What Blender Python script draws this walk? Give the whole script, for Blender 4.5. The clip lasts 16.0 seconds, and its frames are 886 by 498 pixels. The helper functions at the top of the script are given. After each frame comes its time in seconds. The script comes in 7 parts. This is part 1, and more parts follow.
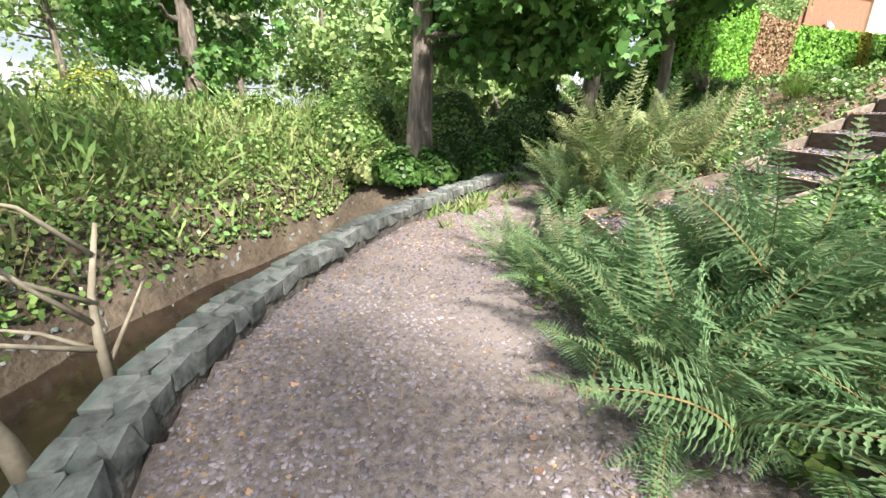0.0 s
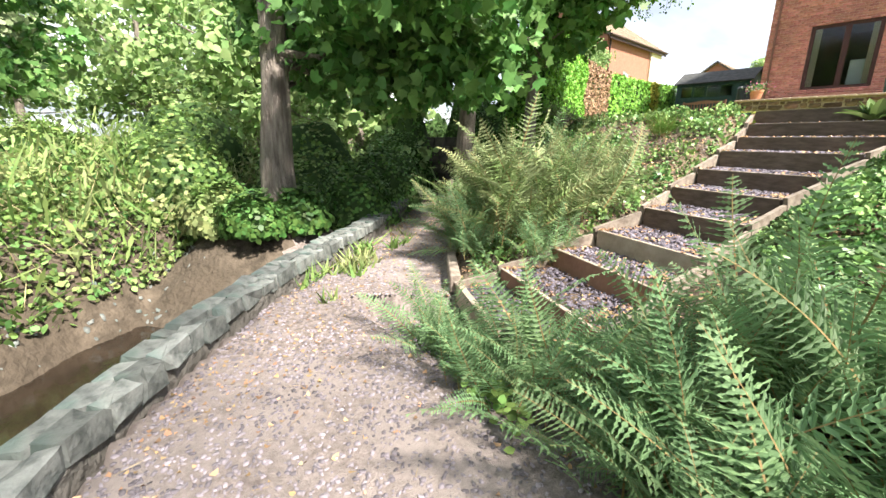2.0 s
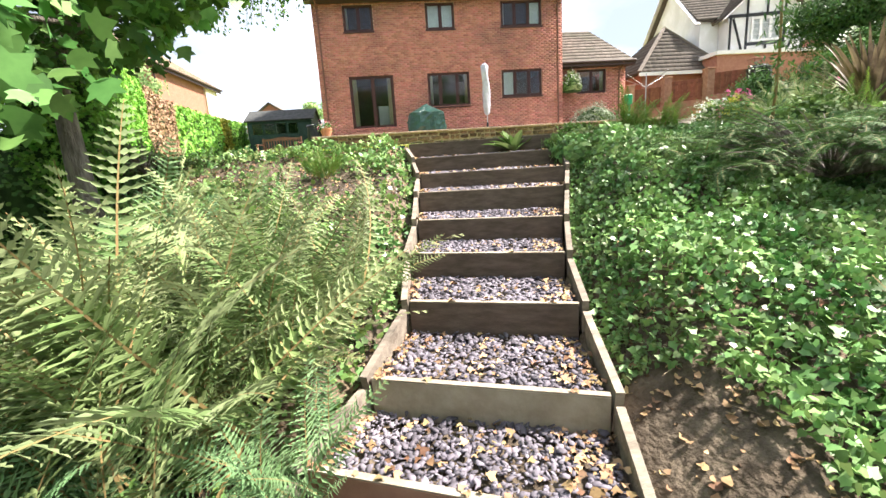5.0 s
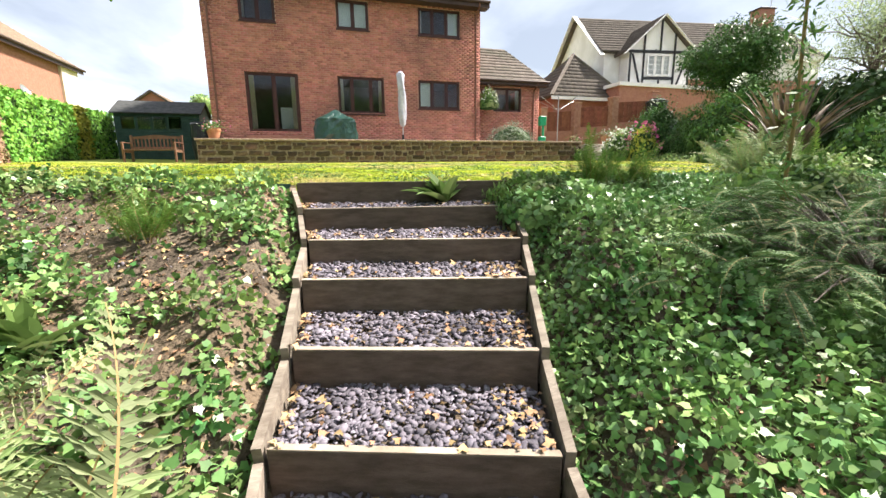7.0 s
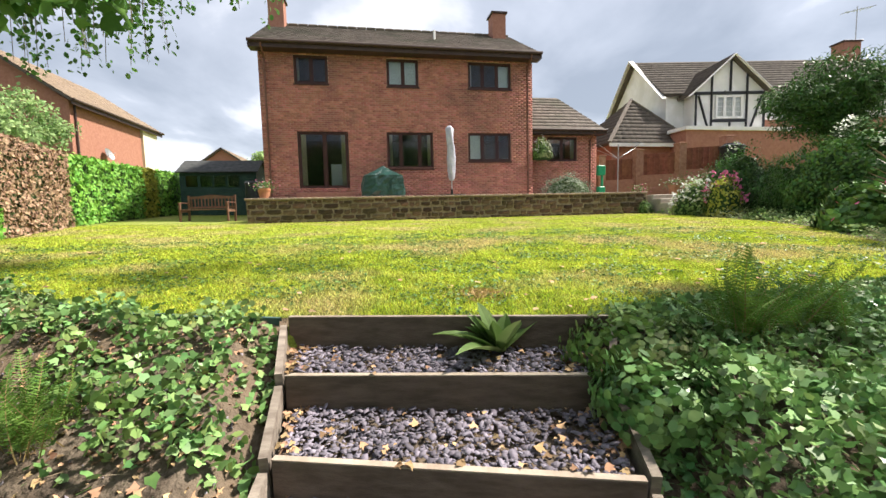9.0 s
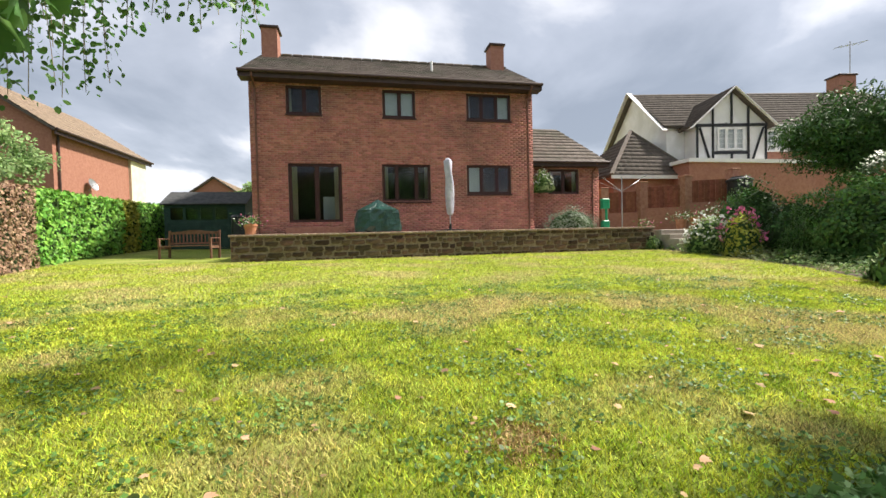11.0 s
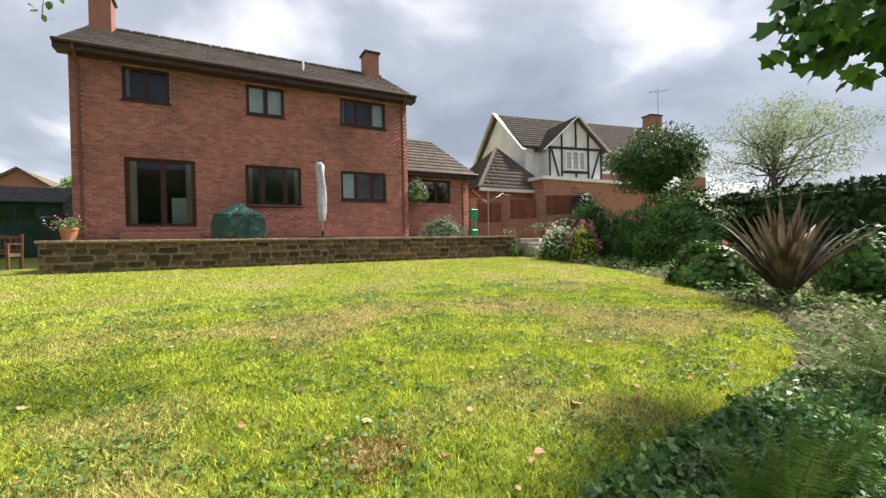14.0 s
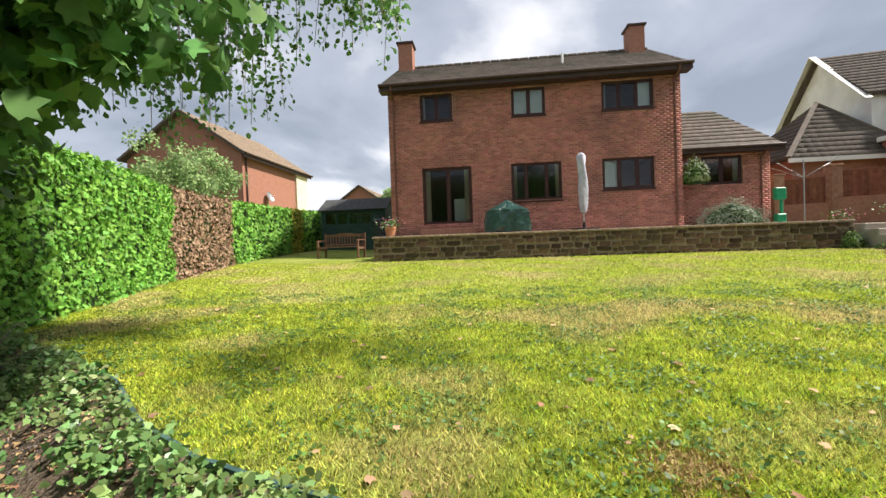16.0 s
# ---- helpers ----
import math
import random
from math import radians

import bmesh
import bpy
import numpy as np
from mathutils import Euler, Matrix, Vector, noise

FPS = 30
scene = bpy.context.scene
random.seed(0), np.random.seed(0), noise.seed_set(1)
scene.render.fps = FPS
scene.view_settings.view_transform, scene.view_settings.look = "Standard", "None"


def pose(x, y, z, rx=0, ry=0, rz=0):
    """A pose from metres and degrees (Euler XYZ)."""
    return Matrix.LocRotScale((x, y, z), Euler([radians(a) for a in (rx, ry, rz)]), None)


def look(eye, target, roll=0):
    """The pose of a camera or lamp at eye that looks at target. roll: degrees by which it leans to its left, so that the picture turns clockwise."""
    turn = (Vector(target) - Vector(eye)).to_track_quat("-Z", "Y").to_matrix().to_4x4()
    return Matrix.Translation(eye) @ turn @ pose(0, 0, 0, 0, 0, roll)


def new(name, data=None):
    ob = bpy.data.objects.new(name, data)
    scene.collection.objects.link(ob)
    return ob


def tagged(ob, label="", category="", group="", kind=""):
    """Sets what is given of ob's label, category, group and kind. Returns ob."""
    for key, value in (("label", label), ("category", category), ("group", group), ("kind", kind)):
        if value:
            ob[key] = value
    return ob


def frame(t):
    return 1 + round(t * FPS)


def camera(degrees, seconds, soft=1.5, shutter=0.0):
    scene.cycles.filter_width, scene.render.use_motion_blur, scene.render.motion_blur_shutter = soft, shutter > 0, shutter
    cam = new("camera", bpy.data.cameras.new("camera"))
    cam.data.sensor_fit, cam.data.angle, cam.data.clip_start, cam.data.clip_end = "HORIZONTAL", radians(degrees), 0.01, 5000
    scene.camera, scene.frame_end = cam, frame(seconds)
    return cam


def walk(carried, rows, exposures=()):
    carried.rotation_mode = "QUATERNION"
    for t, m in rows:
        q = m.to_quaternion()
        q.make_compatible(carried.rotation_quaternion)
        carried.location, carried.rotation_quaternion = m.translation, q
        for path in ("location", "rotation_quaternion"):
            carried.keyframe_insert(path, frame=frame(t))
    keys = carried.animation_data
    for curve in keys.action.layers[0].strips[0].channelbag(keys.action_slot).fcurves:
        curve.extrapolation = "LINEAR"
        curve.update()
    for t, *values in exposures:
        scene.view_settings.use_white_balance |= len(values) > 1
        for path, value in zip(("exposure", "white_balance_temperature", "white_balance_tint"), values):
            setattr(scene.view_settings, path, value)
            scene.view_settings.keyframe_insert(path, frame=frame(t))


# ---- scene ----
cam = camera(93.7, 16.0)
PATH = [
    (0, (4.467, -20.817, -1.996), (2.721, -20.08, -2.634), 0.2),
    (0.5, (4.37, -20.772, -1.962), (2.666, -19.939, -2.596), 0.3),
    (1, (4.077, -20.749, -1.965), (2.459, -19.729, -2.55), 0.3),
    (1.5, (3.745, -20.67, -1.993), (2.215, -19.509, -2.549), 0.4),
    (2, (3.417, -20.512, -1.959), (1.976, -19.22, -2.461), 0.6),
    (2.5, (3.058, -20.346, -1.925), (1.795, -18.858, -2.362), 0.3),
    (3, (2.772, -20.144, -1.926), (1.743, -18.474, -2.314), -1.2),
    (3.5, (2.409, -19.892, -1.911), (1.626, -18.099, -2.323), -0.8),
    (4, (2.077, -19.606, -1.876), (1.674, -17.699, -2.322), -2.7),
    (4.5, (1.909, -19.223, -1.858), (1.828, -17.264, -2.251), -3.7),
    (7, (2.123, -17.572, -1.482), (2.701, -15.696, -1.863), -0.7),
    (7.5, (2.24, -17.285, -1.356), (2.733, -15.371, -1.663), -0.3),
    (8, (2.299, -16.997, -1.26), (2.764, -15.064, -1.481), -0.1),
    (8.5, (2.364, -16.761, -1.166), (2.789, -14.816, -1.363), -1.0),
    (9, (2.436, -16.514, -1.044), (2.791, -14.554, -1.22), -1.4),
    (11.5, (2.503, -15.546, -0.695), (2.914, -13.589, -0.726), -1.1),
    (12, (2.518, -15.556, -0.695), (3.096, -13.641, -0.721), -0.9),
    (12.5, (2.556, -15.565, -0.698), (3.337, -13.724, -0.719), -0.8),
    (13, (2.608, -15.602, -0.693), (3.557, -13.841, -0.715), -0.8),
    (13.5, (2.628, -15.626, -0.696), (3.654, -13.909, -0.721), -0.9),
    (14, (2.607, -15.612, -0.696), (3.541, -13.844, -0.725), -1.1),
    (14.5, (2.554, -15.577, -0.696), (3.233, -13.696, -0.731), -1.4),
    (15, (2.502, -15.545, -0.709), (2.846, -13.575, -0.744), -1.7),
    (15.5, (2.457, -15.537, -0.715), (2.475, -13.538, -0.749), -1.9),
    (16, (2.431, -15.549, -0.71), (2.209, -13.562, -0.742), -2.0),
]
walk(cam, [(t, look(eye, target, roll)) for t, eye, target, roll in PATH],
     [(0, 1.55, 6750, 12), (3.0, 1.9, 6750, 12), (4.7, 1.95, 6750, 12), (7.0, 1.55, 6750, 12), (8.0, 1.35, 6750, 12), (9.0, 1.1, 6750, 12), (11.5, 0.86, 6750, 12), (16.0, 0.78, 6750, 12)])

# ---- world and sun ----
SUN_EL, SUN_AZ = radians(52), radians(89)   # azimuth clockwise from +y


def make_world():
    w = bpy.data.worlds.new("sky")
    scene.world = w
    w.use_nodes = True
    nt = w.node_tree
    nt.nodes.clear()
    N = nt.nodes.new
    out, bg = N("ShaderNodeOutputWorld"), N("ShaderNodeBackground")
    sky = N("ShaderNodeTexSky")
    sky.sky_type = "NISHITA"
    sky.sun_disc = False
    sky.sun_elevation, sky.sun_rotation = SUN_EL, SUN_AZ
    tc, sep = N("ShaderNodeTexCoord"), N("ShaderNodeSeparateXYZ")
    nt.links.new(tc.outputs["Generated"], sep.inputs[0])
    add = N("ShaderNodeMath"); add.operation = "ADD"; add.inputs[1].default_value = 0.22
    nt.links.new(sep.outputs[2], add.inputs[0])
    mx = N("ShaderNodeMath"); mx.operation = "MAXIMUM"; mx.inputs[1].default_value = 0.08
    nt.links.new(add.outputs[0], mx.inputs[0])
    comb = N("ShaderNodeCombineXYZ")
    for k in (0, 1):
        dv = N("ShaderNodeMath"); dv.operation = "DIVIDE"
        nt.links.new(sep.outputs[k], dv.inputs[0]); nt.links.new(mx.outputs[0], dv.inputs[1])
        nt.links.new(dv.outputs[0], comb.inputs[k])
    n1 = N("ShaderNodeTexNoise"); n1.inputs["Scale"].default_value = 0.9; n1.inputs["Detail"].default_value = 7
    n1.inputs["Roughness"].default_value = 0.52; n1.inputs["Distortion"].default_value = 0.35
    nt.links.new(comb.outputs[0], n1.inputs["Vector"])
    r = N("ShaderNodeValToRGB")
    e = r.color_ramp.elements
    e[0].position, e[0].color = 0.36, (0.22, 0.255, 0.31, 1)
    e[1].position, e[1].color = 0.68, (0.97, 0.98, 1.0, 1)
    m = e.new(0.5); m.color = (0.36, 0.40, 0.47, 1)
    nt.links.new(n1.outputs["Fac"], r.inputs[0])
    br = N("ShaderNodeMix"); br.data_type = "RGBA"; br.blend_type = "MULTIPLY"; br.inputs[0].default_value = 1
    nt.links.new(r.outputs[0], br.inputs[6]); br.inputs[7].default_value = (9.3, 9.3, 9.3, 1)
    mix = N("ShaderNodeMix"); mix.data_type = "RGBA"; mix.inputs[0].default_value = 0.86
    nt.links.new(sky.outputs[0], mix.inputs[6]); nt.links.new(br.outputs[2], mix.inputs[7])
    nt.links.new(mix.outputs[2], bg.inputs[0])
    bg.inputs[1].default_value = 0.1
    nt.links.new(bg.outputs[0], out.inputs[0])


make_world()
sun = new("sun", bpy.data.lights.new("sun", "SUN"))
sun.data.energy, sun.data.angle, sun.data.color = 5.0, radians(4.5), (1.0, 0.95, 0.87)
sun.matrix_world = look((0, 0, 0), (-math.sin(SUN_AZ) * math.cos(SUN_EL), -math.cos(SUN_AZ) * math.cos(SUN_EL), -math.sin(SUN_EL)))

# ---- materials ----


def material(name, c1, c2, scale=6.0, rough=0.8, bump=0.3, bscale=40.0, metal=0.0, island=0.0, obrand=0.0, c3=None, big=0.7,
             stretch=(1, 1, 1), spec=0.3, translucent=0.0, bdist=0.01):
    """Two colours mixed by noise, a third by a broad noise, fine relief, variation by island or object."""
    mt = bpy.data.materials.new(name)
    mt.use_nodes = True
    nt = mt.node_tree
    N, L = nt.nodes.new, nt.links.new
    b = nt.nodes["Principled BSDF"]
    tc, mp = N("ShaderNodeTexCoord"), N("ShaderNodeMapping")
    mp.inputs["Scale"].default_value = stretch
    L(tc.outputs["Object"], mp.inputs[0])
    n = N("ShaderNodeTexNoise"); n.inputs["Scale"].default_value = scale; n.inputs["Detail"].default_value = 6
    n.inputs["Roughness"].default_value = 0.62
    L(mp.outputs[0], n.inputs["Vector"])
    r = N("ShaderNodeValToRGB")
    r.color_ramp.elements[0].position, r.color_ramp.elements[0].color = 0.35, (*c1, 1)
    r.color_ramp.elements[1].position, r.color_ramp.elements[1].color = 0.65, (*c2, 1)
    L(n.outputs["Fac"], r.inputs[0])
    col = r.outputs[0]
    if c3:
        n2 = N("ShaderNodeTexNoise"); n2.inputs["Scale"].default_value = big; n2.inputs["Detail"].default_value = 4
        L(tc.outputs["Object"], n2.inputs["Vector"])
        r2 = N("ShaderNodeValToRGB")
        r2.color_ramp.elements[0].position, r2.color_ramp.elements[1].position = 0.47, 0.62
        L(n2.outputs["Fac"], r2.inputs[0])
        mx = N("ShaderNodeMix"); mx.data_type = "RGBA"
        L(r2.outputs[0], mx.inputs[0]); L(col, mx.inputs[6]); mx.inputs[7].default_value = (*c3, 1)
        col = mx.outputs[2]
    if island or obrand:
        src = N("ShaderNodeNewGeometry").outputs["Random Per Island"] if island else N("ShaderNodeObjectInfo").outputs["Random"]
        h = N("ShaderNodeHueSaturation")
        a = island or obrand
        m1 = N("ShaderNodeMapRange"); m1.inputs["To Min"].default_value = 1 - a; m1.inputs["To Max"].default_value = 1 + a
        L(src, m1.inputs[0]); L(m1.outputs[0], h.inputs["Value"])
        mu = N("ShaderNodeMath"); mu.operation = "MULTIPLY"; mu.inputs[1].default_value = 7.31
        fr = N("ShaderNodeMath"); fr.operation = "FRACT"
        m2 = N("ShaderNodeMapRange"); m2.inputs["To Min"].default_value = 0.5 - 0.05 * a; m2.inputs["To Max"].default_value = 0.5 + 0.04 * a
        L(src, mu.inputs[0]); L(mu.outputs[0], fr.inputs[0]); L(fr.outputs[0], m2.inputs[0]); L(m2.outputs[0], h.inputs["Hue"])
        L(col, h.inputs["Color"])
        col = h.outputs[0]
    L(col, b.inputs["Base Color"])
    b.inputs["Roughness"].default_value, b.inputs["Metallic"].default_value = rough, metal
    b.inputs["Specular IOR Level"].default_value = spec
    if bump:
        nb = N("ShaderNodeTexNoise"); nb.inputs["Scale"].default_value = bscale; nb.inputs["Detail"].default_value = 5
        L(mp.outputs[0], nb.inputs["Vector"])
        bp = N("ShaderNodeBump"); bp.inputs["Strength"].default_value = bump; bp.inputs["Distance"].default_value = bdist
        L(nb.outputs["Fac"], bp.inputs["Height"]); L(bp.outputs[0], b.inputs["Normal"])
    if translucent:
        tr = N("ShaderNodeBsdfTranslucent"); L(col, tr.inputs[0])
        ms = N("ShaderNodeMixShader"); ms.inputs[0].default_value = translucent
        L(b.outputs[0], ms.inputs[1]); L(tr.outputs[0], ms.inputs[2])
        L(ms.outputs[0], nt.nodes["Material Output"].inputs[0])
    return mt


def glass_material():
    mt = bpy.data.materials.new("window_glass")
    mt.use_nodes = True
    nt = mt.node_tree
    nt.nodes.clear()
    N, L = nt.nodes.new, nt.links.new
    out, ms, tr, gl, fr = N("ShaderNodeOutputMaterial"), N("ShaderNodeMixShader"), N("ShaderNodeBsdfTransparent"), N("ShaderNodeBsdfGlossy"), N("ShaderNodeFresnel")
    tr.inputs[0].default_value = (0.93, 0.95, 0.94, 1)
    gl.inputs["Roughness"].default_value = 0.01
    fr.inputs[0].default_value = 1.42
    L(fr.outputs[0], ms.inputs[0]); L(tr.outputs[0], ms.inputs[1]); L(gl.outputs[0], ms.inputs[2]); L(ms.outputs[0], out.inputs[0])
    return mt


M = dict(
    brick=material("red_brick", (0.345, 0.13, 0.096), (0.46, 0.195, 0.152), 5, 0.85, 0.35, 90, island=0.24, c3=(0.27, 0.118, 0.092), big=0.5),
    brick_b=material("neighbour_brick", (0.29, 0.13, 0.09), (0.37, 0.18, 0.125), 9, 0.85, 0.3, 60),
    mortar=material("mortar", (0.36, 0.23, 0.17), (0.44, 0.30, 0.235), 12, 0.95, 0.3, 120),
    pier=material("pier_brick", (0.30, 0.14, 0.09), (0.42, 0.24, 0.16), 7, 0.9, 0.3, 60, obrand=0.2),
    tile=material("concrete_roof_tile", (0.13, 0.107, 0.09), (0.20, 0.168, 0.142), 7, 0.85, 0.4, 70, island=0.14, c3=(0.12, 0.11, 0.085), big=0.8),
    tile_dark=material("dark_roof_tile", (0.075, 0.062, 0.052), (0.13, 0.11, 0.09), 7, 0.85, 0.4, 70, island=0.14),
    tile_tan=material("tan_roof_tile", (0.20, 0.15, 0.11), (0.29, 0.225, 0.165), 7, 0.85, 0.4, 70, island=0.12),
    brown_pvc=material("brown_window_frame", (0.035, 0.012, 0.010), (0.055, 0.02, 0.016), 8, 0.45, 0.1, 30),
    brown_pipe=material("brown_plastic_pipe", (0.13, 0.055, 0.038), (0.17, 0.078, 0.055), 8, 0.5, 0.1, 30),
    soffit=material("dark_fascia", (0.04, 0.022, 0.018), (0.06, 0.035, 0.028), 5, 0.5, 0.1, 30),
    white=material("white_paint", (0.74, 0.73, 0.70), (0.82, 0.81, 0.79), 3, 0.7, 0.15, 30, c3=(0.68, 0.67, 0.63), big=0.9),
    cream=material("cream_render", (0.62, 0.56, 0.42), (0.72, 0.66, 0.52), 3, 0.8, 0.2, 60),
    black_timber=material("black_timber", (0.02, 0.022, 0.025), (0.045, 0.045, 0.05), 8, 0.7, 0.2, 40),
    curtain=material("cream_curtain", (0.76, 0.72, 0.64), (0.85, 0.81, 0.73), 12, 0.9, 0.2, 90),
    # wall colour darkened to give the rooms their unlit look
    room=material("room_wall_shade", (0.09, 0.075, 0.06), (0.13, 0.11, 0.09), 3, 0.9, 0.1, 30),
    blind=material("pale_blind", (0.45, 0.50, 0.54), (0.55, 0.60, 0.64), 3, 0.8, 0.1, 30),
    stone=material("brown_sandstone", (0.045, 0.032, 0.023), (0.17, 0.105, 0.068), 7, 0.92, 0.7, 45, obrand=0.55, bdist=0.02),
    stone_joint=material("wall_mortar", (0.20, 0.155, 0.115), (0.36, 0.28, 0.21), 14, 0.95, 0.6, 60),
    dark_stone=material("dark_wall_stone", (0.03, 0.028, 0.024), (0.07, 0.065, 0.055), 7, 0.9, 0.7, 30, obrand=0.3),
    cap=material("brick_coping", (0.30, 0.20, 0.15), (0.42, 0.32, 0.25), 6, 0.9, 0.4, 60, obrand=0.2),
    slab=material("paving_slab", (0.28, 0.24, 0.20), (0.38, 0.34, 0.29), 4, 0.9, 0.3, 50),
    rock=material("grey_green_rock", (0.07, 0.08, 0.076), (0.215, 0.225, 0.215), 9, 0.85, 0.9, 30, obrand=0.35, c3=(0.095, 0.125, 0.115), big=4.5, bdist=0.012),
    rock_side=material("mortared_rock_face", (0.07, 0.066, 0.058), (0.16, 0.15, 0.135), 6, 0.92, 1.0, 18, bdist=0.04),
    path=material("grit_path", (0.115, 0.094, 0.085), (0.265, 0.225, 0.21), 28, 0.95, 0.8, 140, c3=(0.255, 0.22, 0.205), big=1.1, bdist=0.012),
    soil=material("bare_soil", (0.055, 0.041, 0.030), (0.165, 0.13, 0.096), 9, 0.97, 0.9, 35, c3=(0.15, 0.11, 0.075), big=1.6, bdist=0.03),
    bank=material("clay_bank", (0.04, 0.032, 0.023), (0.115, 0.092, 0.069), 5, 0.95, 1.0, 14, c3=(0.07, 0.055, 0.04), big=1.4, bdist=0.05),
    turf=material("mown_turf", (0.09, 0.13, 0.015), (0.29, 0.35, 0.052), 22, 0.95, 0.7, 120, c3=(0.31, 0.32, 0.09), big=0.5, bdist=0.02),
    meadow=material("meadow", (0.06, 0.10, 0.025), (0.16, 0.18, 0.06), 3, 0.95, 0.9, 12, c3=(0.17, 0.15, 0.07), big=0.3, bdist=0.05),
    grass=material("grass_blade", (0.27, 0.37, 0.03), (0.57, 0.64, 0.085), 5, 0.7, 0, 1, island=0.8, c3=(0.55, 0.48, 0.20), big=0.75, translucent=0.35),
    timber=material("brown_stained_board", (0.078, 0.057, 0.044), (0.14, 0.104, 0.083), 4, 0.75, 0.4, 30, obrand=0.18, stretch=(1, 6, 8)),
    timber_red=material("red_brown_board", (0.215, 0.108, 0.078), (0.31, 0.165, 0.125), 4, 0.75, 0.4, 30, obrand=0.12),
    timber_grey=material("weathered_board", (0.16, 0.13, 0.105), (0.30, 0.26, 0.215), 6, 0.85, 0.5, 30, obrand=0.12, stretch=(1, 3, 3)),
    timber_pale=material("pale_weathered_board", (0.27, 0.215, 0.165), (0.42, 0.36, 0.29), 6, 0.85, 0.5, 30, obrand=0.12),
    conifer=material("soft_conifer_spray", (0.045, 0.11, 0.035), (0.115, 0.20, 0.07), 3, 0.65, 0, 1, obrand=0.3, translucent=0.2),
    fern_bright=material("bright_fern_frond", (0.08, 0.17, 0.025), (0.15, 0.27, 0.05), 3, 0.55, 0, 1, obrand=0.25, translucent=0.3),
    slate=material("plum_slate_chip", (0.085, 0.076, 0.096), (0.215, 0.193, 0.232), 3, 0.75, 0.3, 60, island=0.45),
    pebble=material("grey_path_chip", (0.13, 0.115, 0.13), (0.28, 0.25, 0.275), 3, 0.8, 0.3, 60, island=0.45),
    litter=material("dead_leaf", (0.20, 0.115, 0.06), (0.50, 0.34, 0.19), 4, 0.85, 0.1, 60, island=0.5),
    twig=material("dry_twig", (0.22, 0.16, 0.10), (0.40, 0.32, 0.22), 8, 0.9, 0.2, 60, island=0.3),
    bark=material("furrowed_bark", (0.12, 0.098, 0.085), (0.33, 0.285, 0.25), 5, 0.95, 1.0, 26, stretch=(3, 3, 0.5), bdist=0.04),
    bark_pale=material("smooth_pale_bark", (0.22, 0.19, 0.14), (0.38, 0.34, 0.26), 8, 0.8, 0.3, 40),
    maple=material("maple_leaf", (0.085, 0.21, 0.055), (0.17, 0.35, 0.10), 3, 0.5, 0, 1, island=0.45, translucent=0.36, spec=0.4),
    fern=material("fern_frond", (0.11, 0.21, 0.095), (0.225, 0.36, 0.17), 3, 0.55, 0, 1, obrand=0.3, translucent=0.3),
    fern_old=material("yellowing_fern_frond", (0.15, 0.20, 0.09), (0.30, 0.34, 0.17), 5, 0.6, 0, 1, obrand=0.3, translucent=0.3, c3=(0.15, 0.25, 0.08), big=2.5),
    stalk=material("fern_stalk", (0.20, 0.16, 0.06), (0.30, 0.20, 0.09), 5, 0.7, 0, 1),
    ivy=material("ivy_leaf", (0.06, 0.165, 0.045), (0.25, 0.41, 0.14), 3, 0.4, 0, 1, island=0.45, translucent=0.15, spec=0.5),
    ivy_pale=material("variegated_ivy_leaf", (0.09, 0.17, 0.06), (0.27, 0.34, 0.15), 20, 0.5, 0, 1, island=0.3, translucent=0.2),
    hedge=material("conifer_hedge", (0.115, 0.31, 0.04), (0.23, 0.48, 0.08), 3, 0.6, 0, 1, island=0.35, translucent=0.15),
    # dark green that stands in for the shade deep inside hedges and bushes
    foliage_shade=material("foliage_shade", (0.02, 0.045, 0.012), (0.04, 0.08, 0.02), 6, 0.95, 0.6, 20),
    hedge_brown=material("brown_hedge", (0.23, 0.14, 0.09), (0.38, 0.26, 0.17), 5, 0.85, 0, 1, island=0.35),
    hedge_gold=material("gold_hedge", (0.25, 0.28, 0.03), (0.36, 0.36, 0.06), 5, 0.7, 0, 1, island=0.3, translucent=0.2),
    dark_hedge=material("dark_hedge", (0.02, 0.05, 0.015), (0.045, 0.095, 0.028), 5, 0.7, 0, 1, island=0.4),
    laurel=material("evergreen_leaf", (0.045, 0.115, 0.028), (0.12, 0.24, 0.06), 4, 0.5, 0, 1, island=0.45, spec=0.25, translucent=0.12),
    dark_leaf=material("dark_glossy_leaf", (0.03, 0.078, 0.02), (0.085, 0.18, 0.045), 4, 0.42, 0, 1, island=0.5, spec=0.15, translucent=0.12),
    weed=material("weed_leaf", (0.10, 0.19, 0.045), (0.215, 0.33, 0.10), 3, 0.6, 0, 1, island=0.45, translucent=0.3, c3=(0.26, 0.30, 0.13), big=1.2),
    clover=material("clover_leaf", (0.05, 0.12, 0.025), (0.13, 0.25, 0.05), 4, 0.5, 0, 1, island=0.5, translucent=0.2),
    scorched=material("scorched_grass", (0.36, 0.24, 0.10), (0.52, 0.38, 0.18), 4, 0.85, 0, 1, island=0.35),
    straw=material("straw", (0.34, 0.28, 0.15), (0.50, 0.42, 0.25), 4, 0.8, 0, 1, island=0.3, translucent=0.2),
    # leaf colours lifted well above the near maples to imitate bright haze
    distant=material("hazed_foliage", (0.20, 0.33, 0.12), (0.37, 0.50, 0.22), 2, 0.7, 0, 1, island=0.4, translucent=0.4),
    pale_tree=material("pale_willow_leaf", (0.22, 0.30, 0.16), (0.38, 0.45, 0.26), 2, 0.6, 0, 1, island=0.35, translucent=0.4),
    shed=material("green_shed_board", (0.015, 0.042, 0.032), (0.028, 0.066, 0.05), 5, 0.7, 0.2, 30),
